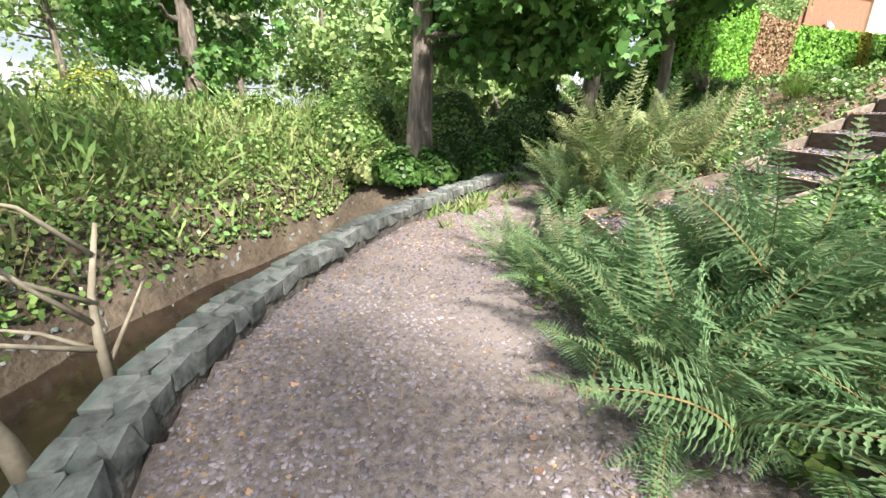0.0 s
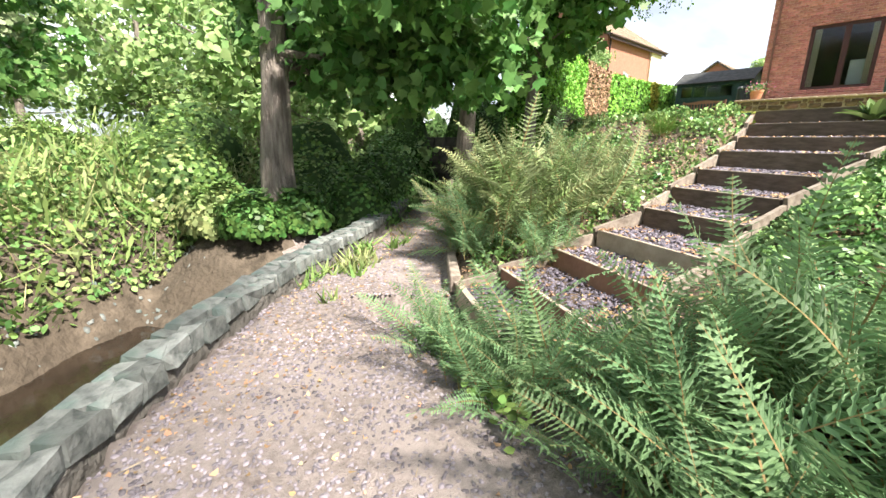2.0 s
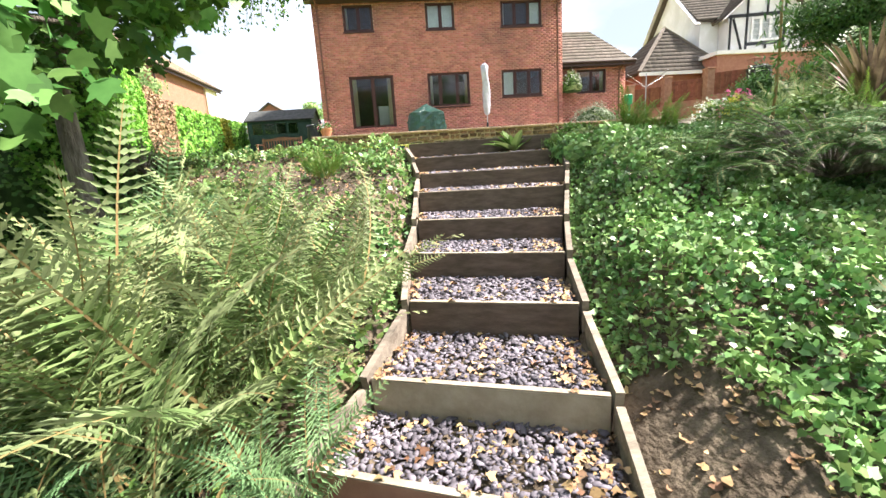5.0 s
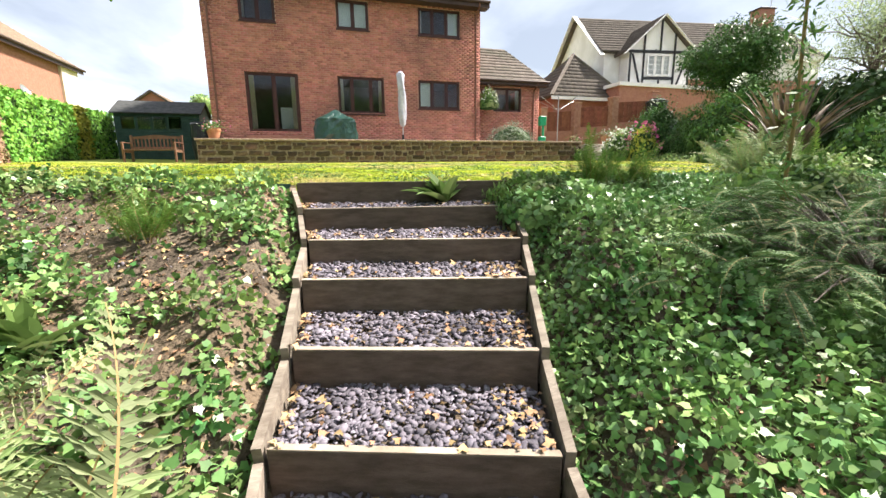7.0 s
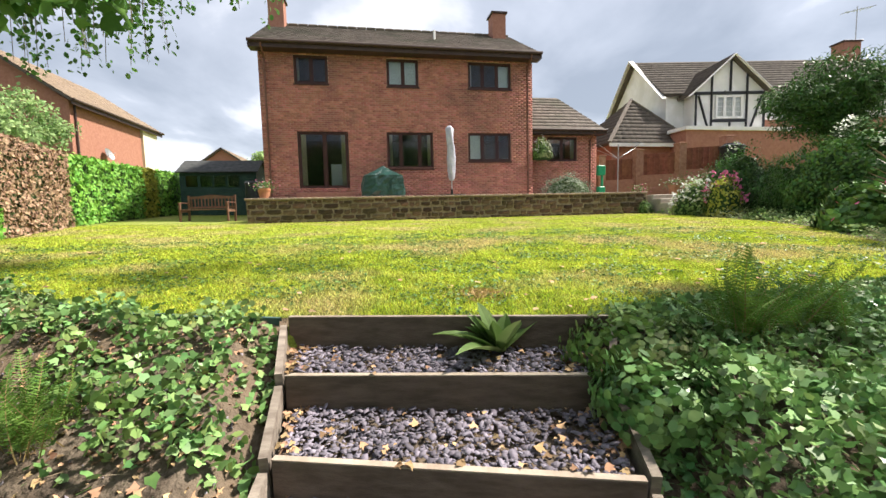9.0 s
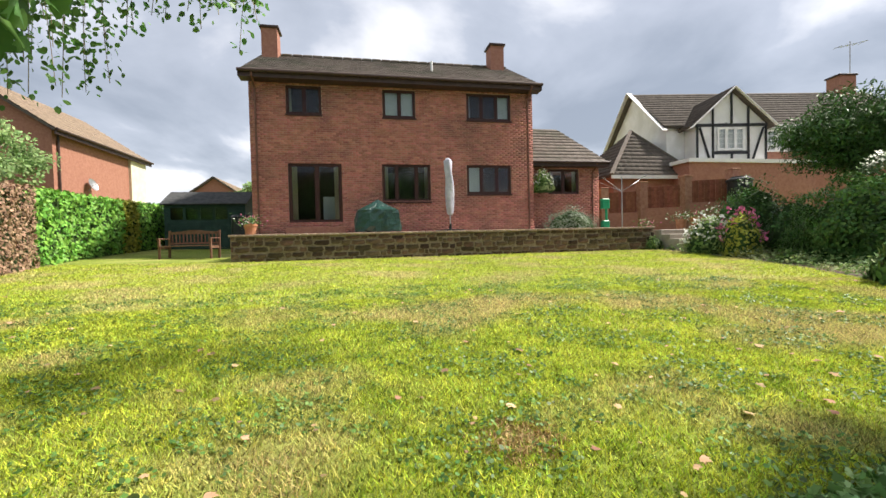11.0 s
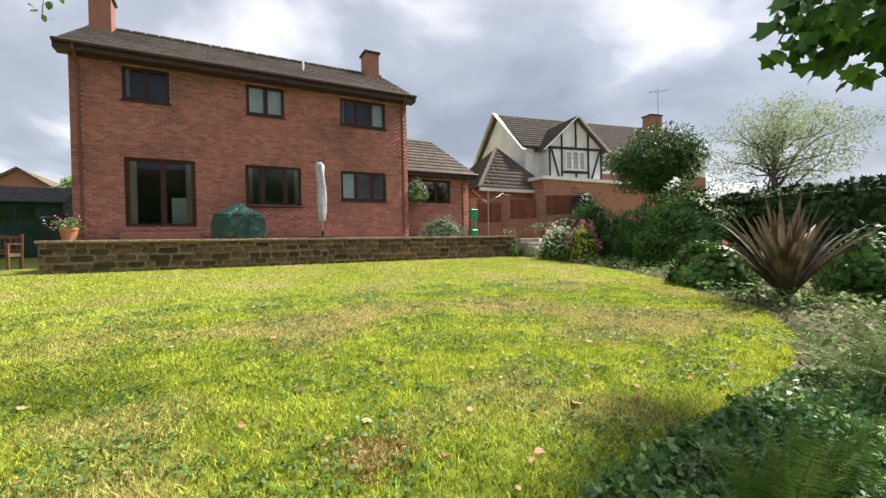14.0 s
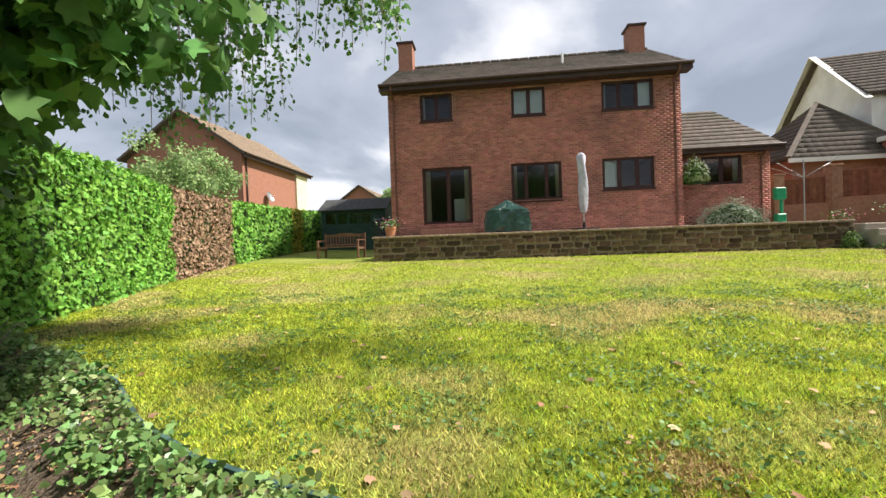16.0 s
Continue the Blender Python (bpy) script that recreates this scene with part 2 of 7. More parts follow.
    felt=material("roof_felt", (0.04, 0.043, 0.043), (0.075, 0.078, 0.078), 6, 0.9, 0.4, 80),
    bench=material("teak_bench", (0.13, 0.065, 0.04), (0.20, 0.11, 0.07), 8, 0.7, 0.3, 40, obrand=0.15),
    fence=material("red_brown_fence", (0.16, 0.055, 0.03), (0.24, 0.09, 0.05), 6, 0.75, 0.3, 40, obrand=0.2),
    cover=material("green_plastic_cover", (0.004, 0.028, 0.022), (0.012, 0.058, 0.046), 4, 0.3, 0.6, 9, spec=0.6, bdist=0.05),
    parasol=material("grey_parasol_cover", (0.33, 0.33, 0.40), (0.50, 0.50, 0.58), 4, 0.5, 0.5, 10, bdist=0.04),
    black=material("black_plastic", (0.012, 0.013, 0.014), (0.025, 0.027, 0.03), 6, 0.4, 0.1, 30),
    green_plastic=material("green_plastic", (0.01, 0.22, 0.10), (0.02, 0.30, 0.14), 6, 0.4, 0.1, 30),
    edging=material("green_lawn_edging", (0.03, 0.07, 0.065), (0.06, 0.12, 0.11), 8, 0.5, 0.2, 40),
    terracotta=material("terracotta", (0.40, 0.17, 0.09), (0.52, 0.26, 0.15), 6, 0.85, 0.3, 60),
    water=material("stream_water", (0.014, 0.010, 0.007), (0.03, 0.021, 0.014), 3, 0.06, 0.35, 7, spec=0.6, bdist=0.02),
    metal=material("grey_metal", (0.35, 0.36, 0.37), (0.5, 0.5, 0.5), 6, 0.45, 0.1, 30, metal=0.8),
    pink=material("pink_petal", (0.70, 0.12, 0.30), (0.85, 0.28, 0.45), 6, 0.6, 0, 1, island=0.3, translucent=0.2),
    petal=material("white_petal", (0.75, 0.74, 0.70), (0.85, 0.84, 0.80), 6, 0.6, 0, 1, translucent=0.2),
    phormium=material("striped_strap_leaf", (0.06, 0.045, 0.035), (0.26, 0.20, 0.14), 3, 0.5, 0, 1, island=0.4, translucent=0.15),
    lavender=material("silver_leaf", (0.17, 0.22, 0.15), (0.29, 0.33, 0.25), 5, 0.7, 0, 1, island=0.3, translucent=0.2),
    glass=glass_material(),
)

# ---- small tools ----


def part(name, bm, mat, parent=None, label="", smooth=False, kind=""):
    me = bpy.data.meshes.new(name)
    bm.to_mesh(me)
    bm.free()
    ob = new(name, me)
    me.materials.append(mat)
    if smooth:
        me.polygons.foreach_set("use_smooth", [True] * len(me.polygons))
    ob.parent = parent
    return tagged(ob, label, kind=kind)


def empty(name, label, category, loc=(0, 0, 0), rz=0.0, group="", kind=""):
    ob = new(name)
    ob.matrix_basis = pose(*loc, 0, 0, rz)
    return tagged(ob, label, category, group, kind)


def box(bm, x0, x1, y0, y1, z0, z1, bevel=0.0):
    v = [bm.verts.new((x, y, z)) for z in (z0, z1) for y in (y0, y1) for x in (x0, x1)]
    fs = [bm.faces.new([v[i] for i in f]) for f in ((0, 2, 3, 1), (4, 5, 7, 6), (0, 1, 5, 4), (2, 6, 7, 3), (0, 4, 6, 2), (1, 3, 7, 5))]
    if bevel:
        es = list({e for f in fs for e in f.edges})
        bmesh.ops.bevel(bm, geom=es, offset=bevel, segments=1, affect="EDGES")
    return v


def boxes(items, bevel=0.0):
    bm = bmesh.new()
    for it in items:
        box(bm, *it, bevel)
    return bm


def beam(bm, a, b, w, h, up=(0, 0, 1)):
    """A bar of square section from a to b."""
    a, b, up = Vector(a), Vector(b), Vector(up)
    d = (b - a).normalized()
    s = d.cross(up).normalized() * (w / 2)
    u = s.cross(d).normalized() * (h / 2)
    q = [bm.verts.new(p + i * s + j * u) for p in (a, b) for i, j in ((-1, -1), (1, -1), (1, 1), (-1, 1))]
    for f in ((3, 2, 1, 0), (4, 5, 6, 7), (0, 1, 5, 4), (1, 2, 6, 5), (2, 3, 7, 6), (3, 0, 4, 7)):
        bm.faces.new([q[i] for i in f])


def tube(bm, pts, radii, n=8, cap=True):
    """A tapered tube through pts."""
    rings = []
    pts = [Vector(p) for p in pts]
    side = None
    for i, p in enumerate(pts):
        d = (pts[min(i + 1, len(pts) - 1)] - pts[max(i - 1, 0)]).normalized()
        if side is None:
            side = d.orthogonal().normalized()
        side = (side - d * side.dot(d)).normalized()
        w = d.cross(side)
        rings.append([bm.verts.new(p + float(radii[i]) * (math.cos(a) * side + math.sin(a) * w)) for a in [2 * math.pi * k / n for k in range(n)]])
    for r0, r1 in zip(rings, rings[1:]):
        for k in range(n):
            bm.faces.new((r0[k], r0[(k + 1) % n], r1[(k + 1) % n], r1[k]))
    if cap:
        bm.faces.new(rings[0][::-1])
        bm.faces.new(rings[-1])


def lathe(bm, prof, n=16, at=(0, 0, 0)):
    rings = [[bm.verts.new((at[0] + r * math.cos(2 * math.pi * k / n), at[1] + r * math.sin(2 * math.pi * k / n), at[2] + z)) for k in range(n)] for r, z in prof]
    for r0, r1 in zip(rings, rings[1:]):
        for k in range(n):
            bm.faces.new((r0[k], r0[(k + 1) % n], r1[(k + 1) % n], r1[k]))
    bm.faces.new(rings[0][::-1])
    bm.faces.new(rings[-1])


def raw(name, V, F, mat, label="", category="", parent=None, kind="", smooth=False):
    """A mesh from arrays: V (n, 3) and F (m, k) of one polygon size."""
    V, F = np.asarray(V, dtype=np.float32), np.asarray(F, dtype=np.int32)
    me = bpy.data.meshes.new(name)
    m, k = F.shape
    me.vertices.add(len(V)); me.vertices.foreach_set("co", V.ravel())
    me.loops.add(m * k); me.loops.foreach_set("vertex_index", F.ravel())
    me.polygons.add(m); me.polygons.foreach_set("loop_start", np.arange(m, dtype=np.int32) * k)
    me.update(calc_edges=True)
    if smooth:
        me.polygons.foreach_set("use_smooth", np.ones(m, dtype=bool))
    me.materials.append(mat)
    ob = new(name, me)
    ob.parent = parent
    return tagged(ob, label, category, kind=kind)


LEAF = np.array([(0, 0), (0.35, 0.3), (0.3, 0.7), (0, 1), (-0.3, 0.7), (-0.35, 0.3)])
LANCE = np.array([(0, 0), (0.12, 0.4), (0, 1), (-0.12, 0.4)])
MAPLE = np.array([(0, 0), (0.28, 0.02), (0.52, 0.16), (0.42, 0.34), (0.6, 0.62), (0.25, 0.6), (0, 1), (-0.25, 0.6), (-0.6, 0.62), (-0.42, 0.34), (-0.52, 0.16), (-0.28, 0.02)])
IVY = np.array([(0, 0.05), (0.34, -0.02), (0.46, 0.40), (0.2, 0.62), (0, 1), (-0.2, 0.62), (-0.46, 0.40), (-0.34, -0.02)])
SPRAY = np.array([(0, 0), (0.2, 0.25), (0.5, 0.35), (0.22, 0.5), (0.38, 0.8), (0.08, 0.75), (0, 1.1), (-0.14, 0.72), (-0.42, 0.78), (-0.2, 0.48), (-0.5, 0.3), (-0.18, 0.22)])


def leaves(name, P, size, mat, outline=LEAF, up=0.6, droop=0.25, fold=0.18, label="", category="", parent=None, kind="stuff", seed=1, normals=None):
    """Many leaves, each a small bent polygon at a point of P, its face turned towards up or the given normals."""
    rng = np.random.default_rng(seed)
    n, k = len(P), len(outline)
    nor = rng.normal(size=(n, 3))
    nor /= np.linalg.norm(nor, axis=1, keepdims=True)
    base = np.array([0, 0, 1.0]) if normals is None else normals
    nor = nor * (1 - up) + base * up
    nor /= np.linalg.norm(nor, axis=1, keepdims=True) + 1e-9
    d = rng.normal(size=(n, 3)); d[:, 2] -= droop * 2
    d -= nor * np.sum(d * nor, axis=1, keepdims=True)
    d /= np.linalg.norm(d, axis=1, keepdims=True) + 1e-9
    s = np.cross(d, nor)
    size = np.broadcast_to(size, (n,)) * rng.uniform(0.65, 1.25, n)
    X, Y = outline[:, 0], outline[:, 1]
    Z = -fold * np.abs(X) * 1.2 - 0.25 * Y * Y * fold
    V = P[:, None, :] + size[:, None, None] * (s[:, None, :] * X[None, :, None] + d[:, None, :] * Y[None, :, None] + nor[:, None, :] * Z[None, :, None])
    return raw(name, V.reshape(-1, 3), np.arange(n * k).reshape(n, k), mat, label, category, parent, kind)


# ---- ground ----
WALL = [(12, -22.6), (8, -22.2), (4.6, -21.66), (3.9, -21.5), (3.06, -21.38), (2.69, -21.31), (2.19, -21.09), (1.93, -20.93), (1.45, -20.6), (0.95, -20.2), (0.4, -19.66), (-0.13, -19.08), (-0.6, -18.42), (-1.3, -17.45), (-2.65, -15.95), (-3.9, -14.5), (-5.5, -13.6), (-14, -12.8)]
KERB = [(16, -18.4), (9, -18.7), (4.6, -18.95), (3.4, -19.05), (2.6, -19.0), (2.0, -18.8), (1.38, -18.42), (1.05, -18.2), (0.54, -17.82), (0.1, -17.4), (-0.65, -16.7), (-1.4, -15.9), (-2.6, -14.5), (-3.6, -13.5), (-6, -12.4), (-14, -11.5)]
BORDER = [(30, -2.6), (12.7, -2.7), (12.2, -5.1), (11.3, -7.5), (10.6, -9.3), (9.5, -11.0), (8.75, -11.97), (8.14, -13.1), (7.0, -13.87), (5.8, -14.3), (5.3, -15.2), (5, -20)]
EDGE = [(30, -14.9), (9, -14.7), (5.8, -14.42), (4.2, -14.62), (3.62, -14.66), (2.0, -14.22), (1.2, -13.98), (0.63, -13.66), (0.03, -13.16), (-0.9, -12.6), (-2.4, -12.0), (-3.6, -11.2), (-6, -9.5), (-14, -7)]
STEP_L = [(2.01, -14.23, -1.58), (2.06, -14.65, -1.74), (2.08, -15.04, -1.89), (2.04, -15.41, -2.03), (2.00, -15.87, -2.20), (1.93, -16.27, -2.355), (1.90, -16.75, -2.51), (1.72, -17.21, -2.68), (1.50, -17.52, -2.83), (1.27, -17.91, -2.99), (1.07, -18.22, -3.12)]
STEP_R = [(3.60, -14.66, -1.58), (3.40, -14.97, -1.74), (3.26, -15.42, -1.89), (3.12, -15.76, -2.03), (2.94, -16.20, -2.20), (2.80, -16.59, -2.355), (2.70, -17.02, -2.51), (2.60, -17.53, -2.68), (2.50, -17.93, -2.83), (2.42, -18.43, -2.99), (2.30, -18.90, -3.12)]


def sdist(P, line):
    """Signed distance of points (n, 2) to a line, positive on its right when walking along it."""
    P = np.asarray(P, dtype=float)[:, :2]
    L = np.array(line, dtype=float)
    best, sign = np.full(len(P), 1e9), np.ones(len(P))
    for a, b in zip(L[:-1], L[1:]):
        d = b - a
        t = np.clip(((P - a) @ d) / (d @ d), 0, 1)
        q = P - a - t[:, None] * d
        r = np.hypot(q[:, 0], q[:, 1])
        c = d[0] * (P[:, 1] - a[1]) - d[1] * (P[:, 0] - a[0])
        m = r < best - 1e-9
        best[m], sign[m] = r[m], np.where(c[m] < 0, 1, -1)
    return best * sign


def wob(P, f, seed=0.0):
    P = np.asarray(P, dtype=float)
    x, y = P[:, 0] * f + seed, P[:, 1] * f - seed
    return (np.sin(x * 1.7 + 1.3 * np.sin(y * 1.1)) + np.sin(y * 2.3 + 1.7 * np.sin(x * 0.9)) + 0.5 * np.sin(x * 4.1 + y * 3.3)) / 2.5


def lawn_z(P):
    y = P[:, 1]
    z = np.interp(y, [-14.3, -11, -2.5, 6, 40], [-1.60, -1.44, -1.28, -0.95, -0.4])
    z = z + np.clip((-P[:, 0] - 0.5) / 5, 0, 1) * np.clip((y + 6) / 4, 0, 1) * 0.10
    z = z + np.clip((P[:, 0] - 12.5) / 4, 0, 1) * np.clip((y + 9) / 5, 0, 1) * 0.85
    return z


def zones(P):
    return sdist(P, WALL), sdist(P, KERB), sdist(P, EDGE)


def ground_z(P):
    P = np.asarray(P, dtype=float)
    dw, dk, de = zones(P)
    n1, n2 = wob(P, 2.2), wob(P, 7.0, 3.0)
    lz = lawn_z(P)
    path = -3.19 + 0.012 * n1 + 0.005 * n2
    s = np.clip(dk / (dk - de + 1e-6), 0, 1)
    bank = -3.14 + (lz + 3.12) * np.clip(s * 1.06, 0, 1) ** 0.92 + np.sin(np.pi * s) * (0.05 * n1 + 0.03 * n2)
    sx = np.array([-90, -9, -3.9, -3.2, -2.75, -2.45, -2.2, -2.0, -1.0, -0.8, -0.45, -0.3, 0.0])
    sz = np.array([-2.3, -2.6, -2.85, -2.95, -3.10, -3.5, -3.75, -4.0, -4.05, -3.82, -3.55, -3.45, -3.3])
    stream = np.interp(dw + 0.12 * n1 * (dw < -1.4), sx, sz) + np.where(dw < -2.3, 0.07 * n2 + 0.05 * n1, 0.015 * n2)
    mound = -2.78 - 0.9 * np.maximum(np.hypot(P[:, 0] + 2.35, P[:, 1] + 18.55) - 0.35, 0) + 0.04 * n2
    stream = np.where(dw < -0.4, np.maximum(stream, mound), stream)
    z = np.where(de > 0, lz, np.where(dk > 0, bank, np.where(dw > 0, path, stream)))
    # under the steps
    inside = (P[:, 1] < -14.2) & (P[:, 1] > -19.0) & (sdist(P, [p[:2] for p in STEP_L][::-1]) > 0) & (sdist(P, [p[:2] for p in STEP_R]) > 0)
    inside &= de < 0.03
    zl = np.interp(-P[:, 1], [-p[1] for p in STEP_L], [p[2] for p in STEP_L])
    z = np.where(inside, np.minimum(z, zl - 0.28), z)
    for line, sg in ((STEP_L, 1), (STEP_R, 1)):
        d = -sdist(P, [p[:2] for p in (line[::-1] if line is STEP_L else line)])
        zz = np.interp(-P[:, 1], [-p[1] for p in line], [p[2] for p in line])
        near = (d > 0) & (d < 0.6) & (de < 0.0) & (P[:, 1] > -18.7)
        z = np.where(near, np.minimum(z, zz - 0.11 + 0.75 * np.maximum(d - 0.08, 0)), z)
    pat = (P[:, 1] > -2.3) & (P[:, 0] > -1.0) & (P[:, 0] < 12.8) & (P[:, 1] < 9)
    return np.where(pat, -0.62, z)


def axis(parts):
    out = []
    for a, b, n in parts:
        out += list(np.linspace(a, b, n, endpoint=False))
    return np.array(out + [parts[-1][1]])


def make_ground():
    xs = axis([(-1500, -150, 5), (-150, -30, 8), (-30, -10, 20), (-10, -4, 40), (-4, 7, 110), (7, 14, 40), (14, 40, 20), (40, 150, 8), (150, 1500, 5)])
    ys = axis([(-1500, -150, 5), (-150, -40, 8), (-40, -27, 13), (-27, -23, 30), (-23, -13.4, 110), (-13.4, -2, 60), (-2, 12, 28), (12, 60, 16), (60, 200, 6), (200, 1500, 5)])
    X, Y = np.meshgrid(xs, ys)
    P = np.stack([X.ravel(), Y.ravel()], 1)
    V = np.column_stack([P, ground_z(P)])
    nx, ny = len(xs), len(ys)
    i = np.arange(nx * ny).reshape(ny, nx)
    F = np.stack([i[:-1, :-1], i[:-1, 1:], i[1:, 1:], i[1:, :-1]], -1).reshape(-1, 4)
    ob = raw("ground", V, F, M["path"], "garden ground with a mown lawn, a bare soil bank, a grit path and a stream bed", "ground", kind="structure", smooth=True)
    for k in ("turf", "soil", "bank", "meadow", "slab"):
        ob.data.materials.append(M[k])
    C = P[F].mean(1)
    dw, dk, de = zones(C)
    mi = np.where(de > 0, 1, np.where(dk > 0, 2, np.where(dw > -0.3, 0, np.where(dw > -3.4, 3, 4))))
    mi = np.where((dw < -0.3) & (dw > -0.85), 0, mi)
    mi = np.where((C[:, 0] < -7.2) & (de > 0), 4, mi)
    mi = np.where((C[:, 1] > -2.3) & (C[:, 0] > -1) & (C[:, 0] < 12.8) & (C[:, 1] < 9), 5, mi)
    mi = np.where((sdist(C, BORDER) < 0) & (de > 0) & (C[:, 1] < -2.6), 2, mi)
    ob.data.polygons.foreach_set("material_index", mi.astype(np.int32))
    return ob


make_ground()


def offset(line, d):
    L = np.array(line, dtype=float)
    T = np.gradient(L, axis=0)
    T /= np.linalg.norm(T, axis=1, keepdims=True)
    return L + d * np.column_stack([T[:, 1], -T[:, 0]])


def along(line, step, start=0.0):
    """Points and directions at even steps along a line."""
    L = np.array(line, dtype=float)
    seg = np.hypot(*(L[1:, :2] - L[:-1, :2]).T)
    c = np.concatenate([[0], np.cumsum(seg)])
    s = np.arange(start, c[-1], step)
    P = np.column_stack([np.interp(s, c, L[:, k]) for k in range(L.shape[1])])
    e = 0.15
    A = np.column_stack([np.interp(s - e, c, L[:, k]) for k in (0, 1)])
    B = np.column_stack([np.interp(s + e, c, L[:, k]) for k in (0, 1)])
    T = B - A
    T /= np.linalg.norm(T, axis=1, keepdims=True) + 1e-9
    return P, T


def make_water():
    a, b = offset(WALL, -0.7), offset(WALL, -2.45)
    V = [(x, y, -3.93) for x, y in a] + [(x, y, -3.93) for x, y in b]
    n = len(a)
    F = [(i, i + 1, n + i + 1, n + i) for i in range(n - 1)]
    raw("water", V, F, M["water"], "shallow brown stream beside the stone wall", "stream", kind="structure")


make_water()

# ---- stone wall by the stream ----


def rough_block(bm, c, t, length, width, height, rng, jit=0.12, rz=0.0):
    """An uneven stone: a block with its corners moved and its edges cut."""
    t = Vector((t[0], t[1], 0)).normalized()
    if rz:
        t = (Matrix.Rotation(rz, 3, "Z") @ t)
    s = Vector((t.y, -t.x, 0))
    vs = []
    m = min(length, width, height)
    for k in (-1, 1):
        for i, j in ((-1, -0.75), (-0.85, -1), (0.8, -1), (1, -0.7), (1, 0.8), (0.82, 1), (-0.8, 1), (-1, 0.7)):
            f = 0.95 if k > 0 else 1.0
            p = Vector(c) + t * (i * length / 2 * f) + s * (j * width / 2 * f) + Vector((0, 0, k * height / 2))
            vs.append(bm.verts.new(p + Vector(rng.normal(size=3)) * m * jit))
    bm.faces.new(vs[:8][::-1])
    cen = bm.verts.new(Vector(c) + Vector((0, 0, height / 2 + m * 0.08)))
    for i in range(8):
        bm.faces.new((vs[i], vs[(i + 1) % 8], vs[8 + (i + 1) % 8], vs[8 + i]))
        bm.faces.new((vs[8 + i], vs[8 + (i + 1) % 8], cen))


def make_stream_wall():
    wall = empty("stone_wall", "low curved wall of grey-green quarry stones with a mortared face", "wall", kind="structure")
    line = [p for p in WALL if p[0] < 9 and p[0] > -4.2]
    P, T = along(line, 0.12)
    rng = np.random.default_rng(5)
    bm = bmesh.new()
    rows = []

    def rise(x):
        return float(np.interp(x, [-1.5, 0.6, 2.0], [0.07, 0.03, 0.0]))

    for (x, y), t in zip(P, T):
        nrm = Vector((t[1], -t[0], 0))      # towards the path
        ring = []
        for off, z in ((-0.27, -4.0), (-0.25, -3.3), (-0.22, -3.125), (-0.12, -3.115), (-0.03, -3.125), (-0.015, -3.15), (0.0, -3.3)):
            q = Vector((x, y, 0)) + nrm * (off + rng.normal() * 0.010)
            q.z = z + rng.normal() * 0.010 + (rise(x) if z > -3.2 else 0)
            ring.append(bm.verts.new(q))
        rows.append(ring)
    for a, b in zip(rows, rows[1:]):
        for i in range(len(a) - 1):
            bm.faces.new((a[i], b[i], b[i + 1], a[i + 1]))
    part("wall_body", bm, M["rock_side"], wall, "mortared stone face")
    s, n = 0.0, 0
    P, T = along(line, 0.02)
    i = 0
    while i < len(P) - 20 and n < 260:
        ln = rng.uniform(0.10, 0.27)
        k = min(len(P) - 1, i + int(ln / 0.04))
        (x, y), t = P[k], T[k]
        nrm = np.array((t[1], -t[0]))
        split = rng.uniform(0.42, 0.6)
        for side, w in ((0, split), (1, 1 - split)):
            wd = 0.25 * w
            c = np.array((x, y)) + nrm * (-0.245 + (0.25 * (split / 2 if side == 0 else split + (1 - split) / 2)))
            bm = bmesh.new()
            h = rng.uniform(0.03, 0.05) if side == 0 else rng.uniform(0.09, 0.12)
            l2 = ln * rng.uniform(0.92, 1.03)
            rough_block(bm, (0, 0, 0), t, l2, wd * rng.uniform(0.95, 1.12), h, rng, 0.12 if side == 0 else 0.10, rng.uniform(-0.06, 0.06))
            o = part("stone", bm, M["rock"], wall)
            o.location = (*c, -3.082 + rise(x) + rng.uniform(-0.012, 0.010) - h / 2 + 0.02)
            o.rotation_euler = (rng.normal() * 0.05, rng.normal() * 0.05, 0)
            n += 1
        i += int(ln / 0.02)
    return wall


make_stream_wall()

# ---- garden steps ----


